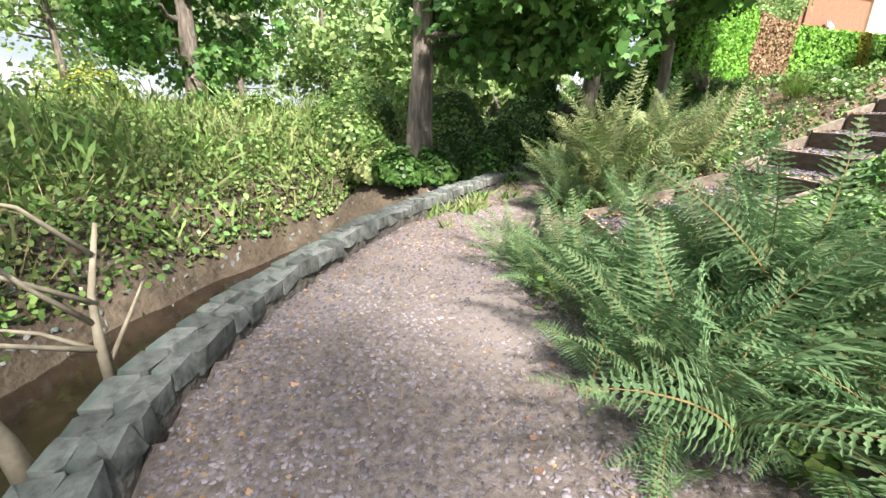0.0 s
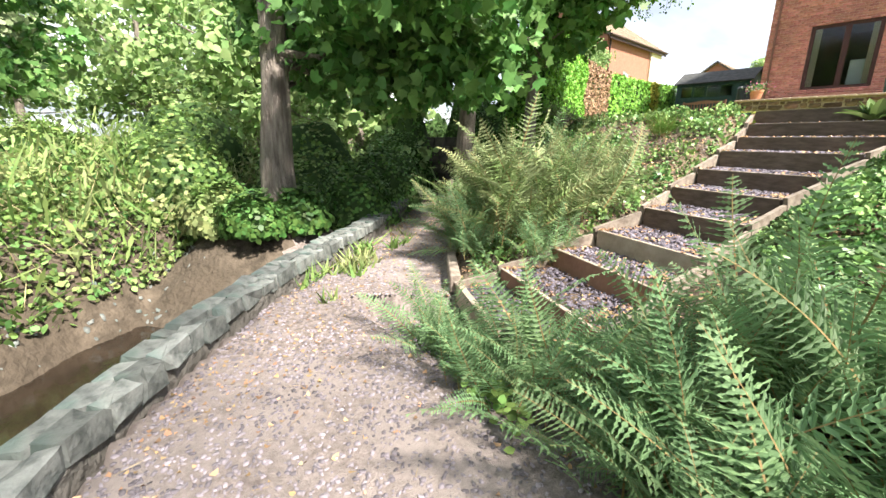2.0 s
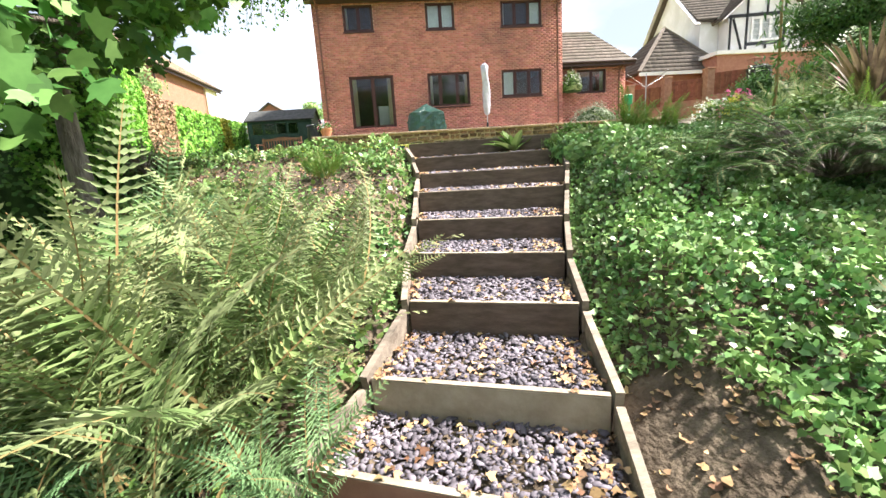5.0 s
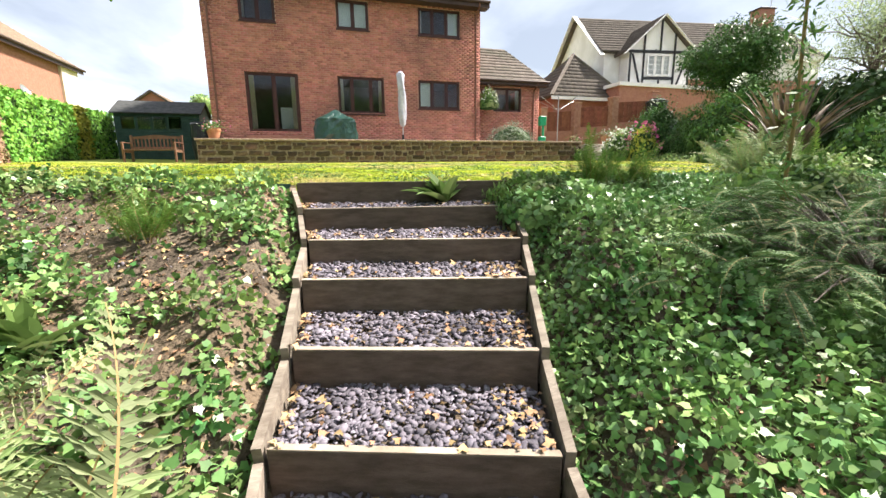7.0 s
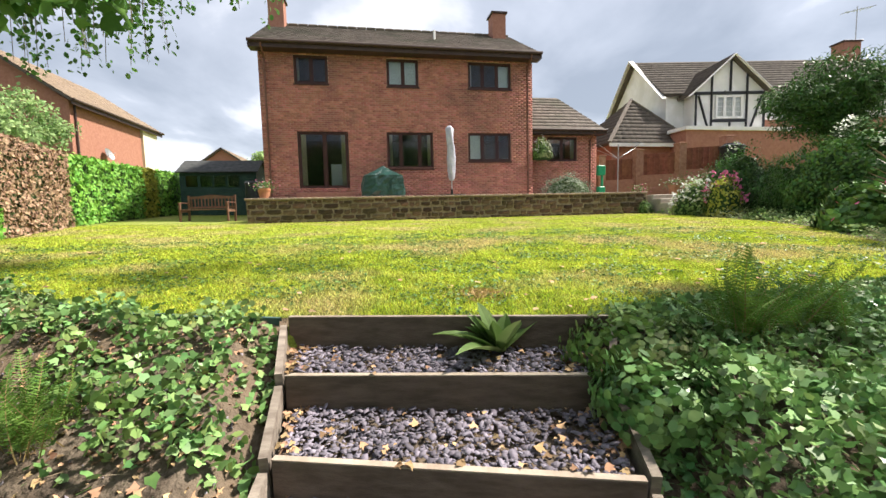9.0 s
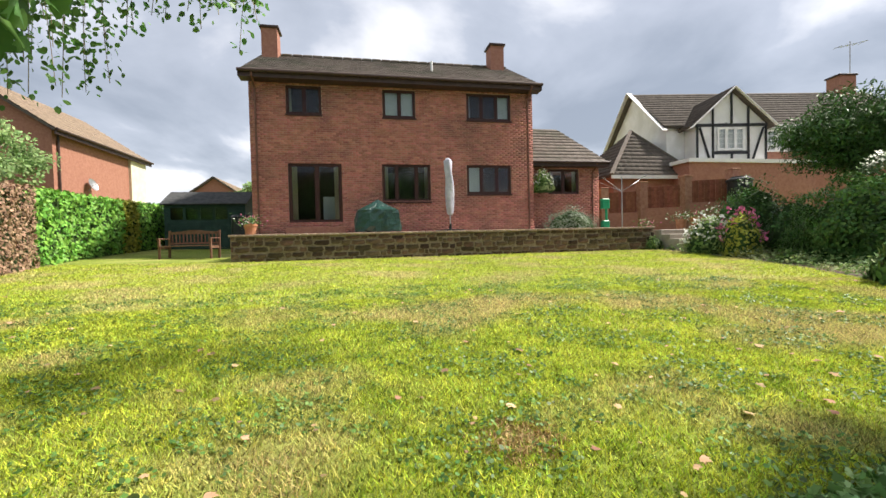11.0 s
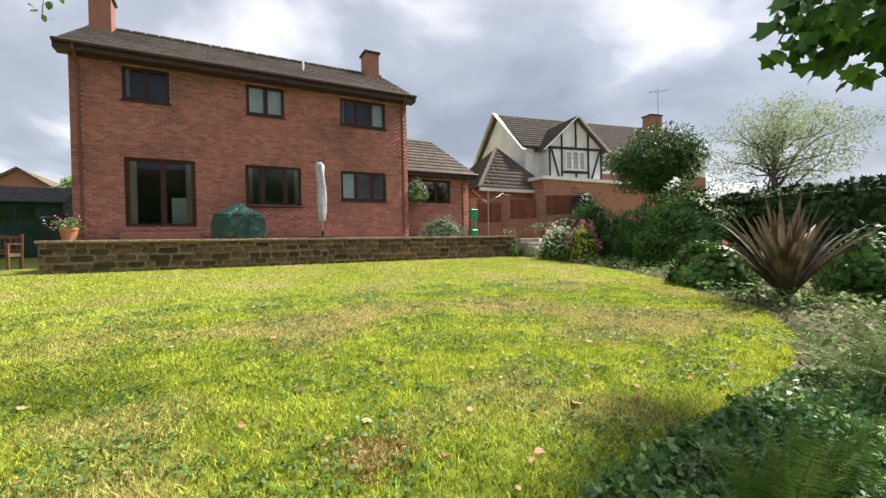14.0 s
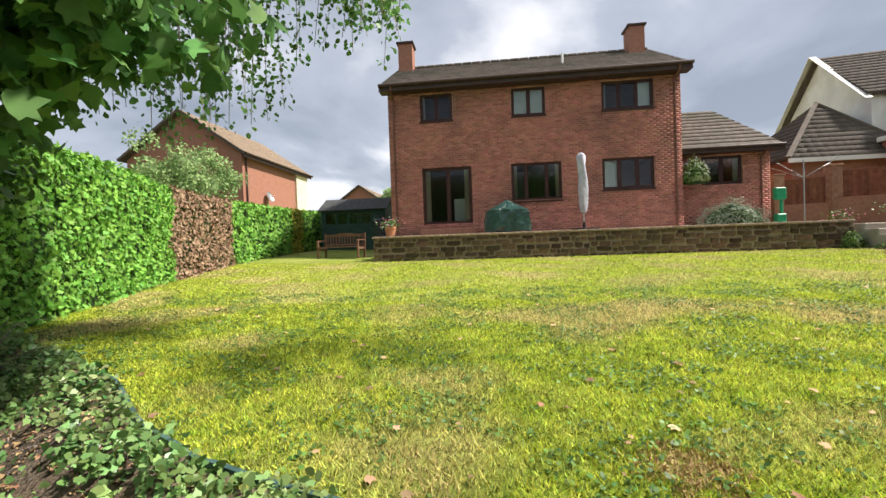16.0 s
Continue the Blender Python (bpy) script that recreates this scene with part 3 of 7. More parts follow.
def make_steps():
    st = empty("garden_steps", "flight of garden steps with brown board risers and plum slate chippings on the treads", "steps", kind="structure")
    for i, (l, r) in enumerate(zip(STEP_L, STEP_R)):
        l, r = Vector(l), Vector(r)
        if i == 10:
            bm = bmesh.new()
            beam(bm, l + Vector((0, 0, -0.07)), r + Vector((0, 0, -0.07)), 0.05, 0.17)
            part("kerb_board", bm, M["timber_pale"], st, "weathered pale kerb board")
            continue
        h = (STEP_L[i][2] - STEP_L[i + 1][2]) + 0.05
        bm = bmesh.new()
        beam(bm, l + Vector((0, 0, -h / 2)), r + Vector((0, 0, -h / 2)), 0.032, h)
        bmesh.ops.bevel(bm, geom=bm.edges[:], offset=0.004, segments=1, affect="EDGES")
        part("riser", bm, M["timber_pale"] if i == 7 else M["timber_red"] if i > 7 else M["timber"], st,
             "weathered grey riser board" if i == 7 else "red-brown riser board" if i > 7 else "dark brown riser board")
        bm = bmesh.new()
        beam(bm, l + Vector((0, 0, 0.003)), r + Vector((0, 0, 0.003)), 0.030, 0.005)
        part("worn_edge", bm, M["timber_pale"], st, "pale worn top edge")
    for pts, nm in ((STEP_L, "stringer"), (STEP_R, "stringer")):
        for a, b in zip(pts, pts[1:]):
            a, b = Vector(a), Vector(b)
            e = (b - a).normalized() * 0.002
            bm = bmesh.new()
            o = Vector((-0.03 if pts is STEP_L else 0.03, 0, 0))
            beam(bm, a + o + e + Vector((0, 0, -0.125)), b + o - e + Vector((0, 0, -0.075)), 0.032, 0.19)
            part(nm, bm, M["timber_grey"], st, "weathered side board")
    # chippings
    rng = np.random.default_rng(11)
    V, F = [], []
    TV, TF = [], []
    for i in range(1, 11):
        l0, r0, l1, r1 = (np.array(q) for q in (STEP_L[i - 1], STEP_R[i - 1], STEP_L[i], STEP_R[i]))
        l0[2] = l1[2] + 0.015; r0[2] = r1[2] + 0.015
        k = len(TV)
        n = 9
        for v in range(n + 1):
            for u in range(n + 1):
                p = (l0 * (1 - u / n) + r0 * u / n) * (1 - v / n) + (l1 * (1 - u / n) + r1 * u / n) * v / n
                p[2] -= 0.028 + rng.uniform(0, 0.012)
                TV.append(p)
        TF += [(k + v * (n + 1) + u, k + v * (n + 1) + u + 1, k + (v + 1) * (n + 1) + u + 1, k + (v + 1) * (n + 1) + u) for v in range(n) for u in range(n)]
        for _ in range(1500 if i < 8 else 1150):
            u, v = rng.uniform(0.02, 0.98), rng.uniform(0.05, 0.96)
            p = (l0 * (1 - u) + r0 * u) * (1 - v) + (l1 * (1 - u) + r1 * u) * v
            V.append((p[0], p[1], p[2] - 0.018 + rng.uniform(0, 0.022)))
    chips("slate_chippings", np.array(V), 0.046, M["slate"], "plum and grey slate chippings on the step treads", 3, 0.12, 0.28)
    raw("tread_soil", TV, TF, M["soil"], "soil under the chippings", "soil", kind="structure")


def chips(name, P, size, mat, label, seed, flat=0.22, tilt=0.35):
    """Flat broken stones: five-sided plates."""
    rng = np.random.default_rng(seed)
    n, k = len(P), 5
    a = (np.arange(k) / k * 2 * np.pi)[None, :] + rng.uniform(-0.35, 0.35, (n, k)) + rng.uniform(0, 6.3, (n, 1))
    s = size * rng.uniform(0.35, 1.0, n) ** 1.2
    asp = rng.uniform(0.4, 0.9, n)
    r = s[:, None] * 0.5 * rng.uniform(0.7, 1.15, (n, k))
    lx, ly = np.cos(a) * r, np.sin(a) * r * asp[:, None]
    rz = rng.uniform(0, 6.3, n)[:, None]
    x, y = lx * np.cos(rz) - ly * np.sin(rz), lx * np.sin(rz) + ly * np.cos(rz)
    tx, ty = rng.normal(0, tilt, (2, n))
    z = x * tx[:, None] + y * ty[:, None]
    top = np.stack([x, y, z + (s * flat)[:, None] / 2], -1) * 0.94
    bot = np.stack([x, y, z - (s * flat)[:, None] / 2], -1)
    V = np.concatenate([top, bot], 1) + P[:, None, :]
    base = np.arange(n)[:, None] * 10
    F5 = base + np.array([0, 1, 2, 3, 4])
    q = np.array([[i, 5 + i, 5 + (i + 1) % 5, (i + 1) % 5] for i in range(5)])
    F4 = (base[:, :, None] + q[None]).reshape(-1, 4)
    me = bpy.data.meshes.new(name)
    me.vertices.add(n * 10); me.vertices.foreach_set("co", V.astype(np.float32).ravel())
    idx = np.concatenate([F5.ravel(), F4.ravel()]).astype(np.int32)
    me.loops.add(len(idx)); me.loops.foreach_set("vertex_index", idx)
    st = np.concatenate([np.arange(n) * 5, n * 5 + np.arange(n * 5) * 4]).astype(np.int32)
    me.polygons.add(len(st)); me.polygons.foreach_set("loop_start", st)
    me.update(calc_edges=True)
    me.materials.append(mat)
    return tagged(new(name, me), label, "stones", kind="stuff")


make_steps()

# ---- main house ----


def wall_boxes(x0, x1, z0, z1, y0, y1, holes):
    """Boxes of a wall along x with rectangular holes (x0, x1, z0, z1)."""
    xs = sorted({x0, x1, *[h[0] for h in holes], *[h[1] for h in holes]})
    out = []
    for a, b in zip(xs, xs[1:]):
        m = (a + b) / 2
        hs = sorted((h[2], h[3]) for h in holes if h[0] < m < h[1])
        z = z0
        for c, d in hs:
            if c > z:
                out.append((a, b, y0, y1, z, c))
            z = d
        if z < z1:
            out.append((a, b, y0, y1, z, z1))
    return out


def brick_face(x0, x1, z0, z1, y, holes, seed, L=0.225, H=0.075):
    """Bricks in stretcher bond on a face that looks to -y, cut at openings."""
    rng = np.random.default_rng(seed)
    B = []
    rows = int((z1 - z0) / H)
    for r in range(rows):
        z = z0 + r * H
        cuts = [(h[0], h[1]) for h in holes if h[2] < z + H / 2 < h[3]]
        x = x0 - (L / 2 if r % 2 else 0)
        while x < x1:
            a, b = max(x, x0), min(x + L - 0.01, x1)
            x += L
            for c, d in cuts:
                if a < c < b:
                    b = c
                elif a < d < b:
                    a = d
                elif c <= a and b <= d:
                    b = a
            if b - a > 0.03:
                B.append((a, b, z + 0.005, z + H - 0.005))
    B = np.array(B)
    n = len(B)
    yo = y - 0.003 - rng.uniform(0, 0.002, n)
    V = np.zeros((n, 8, 3))
    for k, (i, j) in enumerate(((0, 2), (1, 2), (1, 3), (0, 3))):
        V[:, k] = np.column_stack([B[:, i], yo, B[:, j]])
        V[:, 4 + k] = np.column_stack([B[:, i], np.full(n, y + 0.004), B[:, j]])
    q = np.array([(0, 1, 2, 3), (0, 4, 5, 1), (1, 5, 6, 2), (2, 6, 7, 3), (3, 7, 4, 0)])
    F = (np.arange(n)[:, None, None] * 8 + q[None]).reshape(-1, 4)
    return V.reshape(-1, 3), F


def window(parent, name, x0, x1, z0, z1, y, splits, label, curtain=(0.14, 0.14), blinds=(), frame_m="brown_pvc", door=False, wf=0.06):
    w = empty(name, "", "")
    w.parent = parent
    tagged(w, label)
    items = [(x0, x1, y, y + 0.07, z0, z0 + wf), (x0, x1, y, y + 0.07, z1 - wf, z1), (x0, x0 + wf, y, y + 0.07, z0 + wf, z1 - wf), (x1 - wf, x1, y, y + 0.07, z0 + wf, z1 - wf)]
    for s in splits:
        items.append((s - wf / 2, s + wf / 2, y + 0.004, y + 0.066, z0 + wf, z1 - wf))
    part("frame", boxes(items, 0.006), M[frame_m], w)
    edges = [x0 + wf] + [v for s in splits for v in (s - wf / 2, s + wf / 2)] + [x1 - wf]
    for i in range(0, len(edges), 2):
        a, b = edges[i], edges[i + 1]
        sash = [(a, b, y + 0.012, y + 0.05, z0 + wf, z0 + wf + 0.04), (a, b, y + 0.012, y + 0.05, z1 - wf - 0.04, z1 - wf), (a, a + 0.04, y + 0.012, y + 0.05, z0 + wf + 0.04, z1 - wf - 0.04), (b - 0.04, b, y + 0.012, y + 0.05, z0 + wf + 0.04, z1 - wf - 0.04)]
        part("sash", boxes(sash), M[frame_m], w)
        g = part("pane", boxes([(a + 0.04, b - 0.04, y + 0.028, y + 0.034, z0 + wf + 0.04, z1 - wf - 0.04)]), M["glass"], w)
        g.visible_shadow = False
        if i // 2 in blinds:
            part("blind", boxes([(a + 0.01, b - 0.01, y + 0.10, y + 0.11, z0 + wf, z1 - wf)]), M["blind"], w, "pale drawn blind")
    for k, cw in enumerate(curtain):
        if cw:
            a, b = (x0 + wf, x0 + wf + cw) if k == 0 else (x1 - wf - cw, x1 - wf)
            bm = bmesh.new()
            n = 14
            top = [bm.verts.new((a + (b - a) * i / n, y + 0.085 + 0.02 * math.sin(i * 2.1), z1 - 0.02)) for i in range(n + 1)]
            bot = [bm.verts.new((a + (b - a) * (0.1 + 0.9 * i / n if k == 0 else 0.9 * i / n), y + 0.085 + 0.024 * math.sin(i * 2.1 + 0.4), z0 + 0.04)) for i in range(n + 1)]
            for i in range(n):
                bm.faces.new((bot[i], bot[i + 1], top[i + 1], top[i]))
            bmesh.ops.solidify(bm, geom=bm.faces[:], thickness=0.006)
            part("curtain", bm, M["curtain"], w, "cream gathered curtain", smooth=True)
    return w


def tiled_slope(a, b, c, d, mat, name, parent, rows, tw=0.33, seed=1, label=""):
    """Overlapping tiles between the eave a-b and the ridge d-c (a below d, b below c)."""
    a, b, c, d = (np.array(v, dtype=float) for v in (a, b, c, d))
    nrm = np.cross(b - a, d - a); nrm /= np.linalg.norm(nrm)
    if nrm[2] < 0:
        nrm = -nrm
    rng = np.random.default_rng(seed)
    V, F = [], []
    for r in range(rows):
        v0, v1 = r / rows, min(1.0, (r + 1.25) / rows)
        L0, R0, L1, R1 = a + (d - a) * v0, b + (c - b) * v0, a + (d - a) * v1, b + (c - b) * v1
        wl = np.linalg.norm(R0 - L0)
        n = max(1, int(wl / tw))
        sh = 0.5 * (r % 2) / n
        for i in range(n + 1):
            u0, u1 = max(0, i / n - sh), min(1, (i + 1) / n - sh)
            if u1 - u0 < 0.2 / n:
                continue
            u1 -= 0.015 / wl
            z = rng.uniform(0, 0.004)
            q = [L0 + (R0 - L0) * u0 + nrm * (0.045 + z), L0 + (R0 - L0) * u1 + nrm * (0.045 + z), L1 + (R1 - L1) * u1 + nrm * 0.012, L1 + (R1 - L1) * u0 + nrm * 0.012]
            lo = [p - nrm * 0.03 for p in q[:2]]
            k = len(V)
            V += q + lo
            F += [(k, k + 1, k + 2, k + 3), (k + 4, k + 5, k + 1, k)]
    me = raw(name, V, F, mat, label, parent=parent, kind="stuff")
    return me


def slab_roof(bm, a, b, c, d, th=0.12):
    vs = [Vector(v) for v in (a, b, c, d)]
    nrm = (vs[1] - vs[0]).cross(vs[3] - vs[0]).normalized()
    if nrm.z < 0:
        nrm = -nrm
    t = [bm.verts.new(v) for v in vs]
    u = [bm.verts.new(v - nrm * th) for v in vs]
    n = len(vs)
    bm.faces.new(t)
    bm.faces.new(u[::-1])
    for i in range(n):
        bm.faces.new((t[i], u[i], u[(i + 1) % n], t[(i + 1) % n]))


HX0, HX1 = -1.22, 9.29
OPEN = [(0.0, 1.86, -0.04, 2.11), (3.32, 5.14, 0.71, 2.11), (6.56, 8.36, 0.98, 2.11), (0.0, 1.22, 3.84, 4.87), (3.40, 4.62, 3.82, 4.86), (6.60, 8.39, 3.82, 4.86)]


def chimney(parent, x, y, z0, z1, w=0.62, d=0.7):
    bm = boxes([(x - w / 2, x + w / 2, y - d / 2, y + d / 2, z0, z1)])
    part("chimney", bm, M["brick_b"], parent, "brick chimney stack")
    bm = boxes([(x - w / 2 - 0.07, x + w / 2 + 0.07, y - d / 2 - 0.07, y + d / 2 + 0.07, z1, z1 + 0.09)], 0.01)
    lathe(bm, [(0.12, 0.09), (0.11, 0.2), (0.07, 0.22)], 12, (x, y, z1))
    part("chimney_cap", bm, M["soffit"], parent, "dark chimney cap")


def make_house():
    h = empty("brick_house", "two-storey red brick house with brown framed windows and a grey tiled roof", "house", (0, 0, 0), kind="structure")
    zb, zt = -0.46, 5.02
    part("wall", boxes(wall_boxes(HX0, HX1, zb, zt, 0, 0.3, OPEN)), M["mortar"], h, "mortared front wall")
    V, F = brick_face(HX0, HX1, zb, zt, 0, OPEN, 2)
    raw("bricks", V, F, M["brick"], "red facing bricks in stretcher bond", parent=h, kind="stuff")
    for x0, x1 in ((HX0, HX0 + 0.3), (HX1 - 0.3, HX1)):
        part("side_wall", boxes([(x0, x1, 0.303, 6.8, zb, zt)]), M["brick_b"], h, "red brick side wall")
    for gx in (HX0, HX1 - 0.3):
        bm = bmesh.new()
        vs = [[bm.verts.new((gx + o, y, z)) for y, z in ((0.0, zt + 0.002), (6.8, zt + 0.002), (3.4, 7.1))] for o in (0, 0.3)]
        bm.faces.new(vs[0][::-1]); bm.faces.new(vs[1])
        for i in range(3):
            bm.faces.new((vs[0][i], vs[0][(i + 1) % 3], vs[1][(i + 1) % 3], vs[1][i]))
        part("gable", bm, M["brick_b"], h, "red brick gable")
    part("back_wall", boxes([(HX0, HX1, 6.8, 7.1, zb, zt)]), M["brick_b"], h)
    # rooms, their dimness put into the wall colour
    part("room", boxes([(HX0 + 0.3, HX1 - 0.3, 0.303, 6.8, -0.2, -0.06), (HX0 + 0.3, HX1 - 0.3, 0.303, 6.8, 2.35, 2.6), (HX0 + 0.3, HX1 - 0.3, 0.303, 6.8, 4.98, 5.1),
                        (HX0 + 0.3, HX1 - 0.3, 3.6, 3.7, -0.06, 2.35), (HX0 + 0.3, HX1 - 0.3, 3.6, 3.7, 2.6, 4.98), (2.5, 2.6, 0.303, 3.6, -0.06, 2.35), (5.9, 6.0, 0.303, 3.6, -0.06, 2.35), (2.5, 2.6, 0.303, 3.6, 2.6, 4.98), (5.4, 5.5, 0.303, 3.6, 2.6, 4.98)]), M["room"], h, "rooms behind the windows, indoor shade put into the wall colour")
    part("kitchen_unit", boxes([(1.1, 1.8, 1.0, 1.6, -0.06, 1.0)], 0.02), M["blind"], h, "pale cabinet behind the patio door")
    yw = 0.05
    window(h, "window", 3.32, 5.14, 0.71, 2.11, yw, (3.86, 4.6), "brown framed window with three lights", (0.16, 0.16))
    window(h, "window", 6.56, 8.36, 0.98, 2.11, yw, (7.16, 7.78), "brown framed kitchen window with the first light open", (0, 0), blinds=(0,))
    window(h, "window", 0.0, 1.22, 3.84, 4.87, yw, (0.62,), "brown framed bedroom window", (0.12, 0))
    window(h, "window", 3.40, 4.62, 3.82, 4.86, yw, (4.02,), "brown framed frosted bathroom window", (0, 0), blinds=(0, 1))
    window(h, "window", 6.60, 8.39, 3.82, 4.86, yw, (7.2, 7.8), "brown framed bedroom window with three lights", (0.1, 0), blinds=(2,))
    window(h, "patio_door", 0.0, 1.86, -0.04, 2.11, yw, (0.98,), "brown framed sliding patio door with cream curtains", (0.22, 0.2), wf=0.08)
    part("door_step", boxes([(-0.1, 1.96, -0.28, -0.003, -0.455, -0.2)], 0.01), M["brick_b"], h, "brick door step")
    for o in OPEN[1:]:
        part("sill", boxes([(o[0] - 0.03, o[1] + 0.03, -0.05, 0.05, o[2] - 0.06, o[2] - 0.002)], 0.006), M["brown_pvc"], h)
    # roof
    ex0, ex1, ye, ze, yr, zr = HX0 - 0.22, HX1 + 0.22, -0.45, 5.12, 3.4, 7.28
    bm = bmesh.new()
    slab_roof(bm, (ex0, ye, ze), (ex1, ye, ze), (ex1, yr, zr), (ex0, yr, zr))
    slab_roof(bm, (ex0, 7.25, ze), (ex1, 7.25, ze), (ex1, yr, zr - 0.003), (ex0, yr, zr - 0.003))
    part("roof", bm, M["tile_dark"], h, "pitched roof")
    tiled_slope((ex0, ye, ze), (ex1, ye, ze), (ex1, yr, zr), (ex0, yr, zr), M["tile"], "roof_tiles", h, 14, label="overlapping concrete roof tiles")
    part("ridge_tiles", boxes([(ex0 + 0.42 * i, ex0 + 0.42 * i + 0.41, yr - 0.1, yr + 0.1, zr - 0.02, zr + 0.09) for i in range(26)], 0.03), M["tile"], h)
    part("fascia", boxes([(ex0, ex1, ye - 0.02, ye + 0.02, ze - 0.2, ze + 0.02), (ex0, ex1, ye + 0.021, -0.012, ze - 0.2, ze - 0.17)]), M["soffit"], h, "dark fascia and soffit")
    bm = bmesh.new()
    tube(bm, [(ex0, ye - 0.08, ze + 0.0), (ex1, ye - 0.08, ze + 0.0)], [0.06, 0.06], 10)
    part("gutter", bm, M["soffit"], h, "dark gutter")
    for x in (HX0 + 0.22, HX1 - 0.22):
        bm = bmesh.new()
        tube(bm, [(x, ye - 0.06, ze - 0.04), (x, ye - 0.04, ze - 0.16), (x, -0.06, ze - 0.42), (x, -0.06, 2.1), (x, -0.06, zb + 0.02)], [0.036] * 5, 10)
        for z in (4.2, 2.9, 1.6, 0.4):
            lathe(bm, [(0.045, 0), (0.045, 0.06)], 10, (x, -0.06, z))
        part("downpipe", bm, M["brown_pipe"], h, "brown downpipe")
    chimney(h, -0.98, 3.0, 6.5, 8.1)
    chimney(h, 8.8, 3.0, 6.5, 8.0)
    bm = bmesh.new()
    tube(bm, [(5.55, 1.5, 6.1), (5.55, 1.5, 6.62)], [0.05, 0.05], 10)
    part("vent_pipe", bm, M["white"], h, "white vent pipe")
    return h


make_house()


def make_extension():
    h = empty("house_extension", "single-storey brick side wing with a low tiled roof", "house wing", kind="structure")
    hole = [(10.2, 11.6, 1.04, 2.08)]
    x0, x1, y = HX1 + 0.003, 12.52, 0.6
    part("wall", boxes(wall_boxes(x0, x1, -0.46, 2.25, y, y + 0.3, hole)), M["mortar"], h)
    V, F = brick_face(x0, x1, -0.46, 2.2, y, hole, 4)
    raw("bricks", V, F, M["brick"], "red facing bricks", parent=h, kind="stuff")
    part("side_wall", boxes([(x1 - 0.3, x1, y + 0.303, 6.5, -0.46, 2.25)]), M["brick_b"], h)
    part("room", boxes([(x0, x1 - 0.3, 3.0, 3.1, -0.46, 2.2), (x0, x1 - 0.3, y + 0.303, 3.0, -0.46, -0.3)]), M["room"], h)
    window(h, "window", 10.2, 11.6, 1.04, 2.08, y + 0.05, (10.9,), "brown framed window with pale curtains", (0.12, 0.2))
    ze = 2.3
    a, b, c, d = (x0, y - 0.4, ze), (x1 + 0.25, y - 0.4, ze), (11.9, 3.2, 4.42), (x0, 3.2, 4.42)
    bm = bmesh.new()
    slab_roof(bm, a, b, c, d)
    slab_roof(bm, b, (x1 + 0.25, 6.6, ze), (11.9, 3.6, 4.419), (11.9, 3.2, 4.419), 0.1)
    part("roof", bm, M["tile_dark"], h)
    tiled_slope(a, b, c, d, M["tile"], "roof_tiles", h, 11, seed=8, label="overlapping concrete roof tiles")
    part("fascia", boxes([(x0, x1 + 0.25, y - 0.42, y - 0.38, ze - 0.16, ze + 0.01), (x0, x1 + 0.25, y - 0.379, y - 0.012, ze - 0.16, ze - 0.13)]), M["soffit"], h)
    bm = bmesh.new()
    tube(bm, [(x0, y - 0.47, ze), (x1 + 0.25, y - 0.47, ze)], [0.055, 0.055], 10)
    part("gutter", bm, M["soffit"], h)
    bm = bmesh.new()
    tube(bm, [(12.2, y - 0.44, ze - 0.03), (12.2, y - 0.3, ze - 0.2), (12.2, y - 0.05, ze - 0.35), (12.2, y - 0.05, -0.44)], [0.034] * 4, 10)
    part("downpipe", bm, M["brown_pipe"], h)


make_extension()

# ---- terrace wall and patio ----


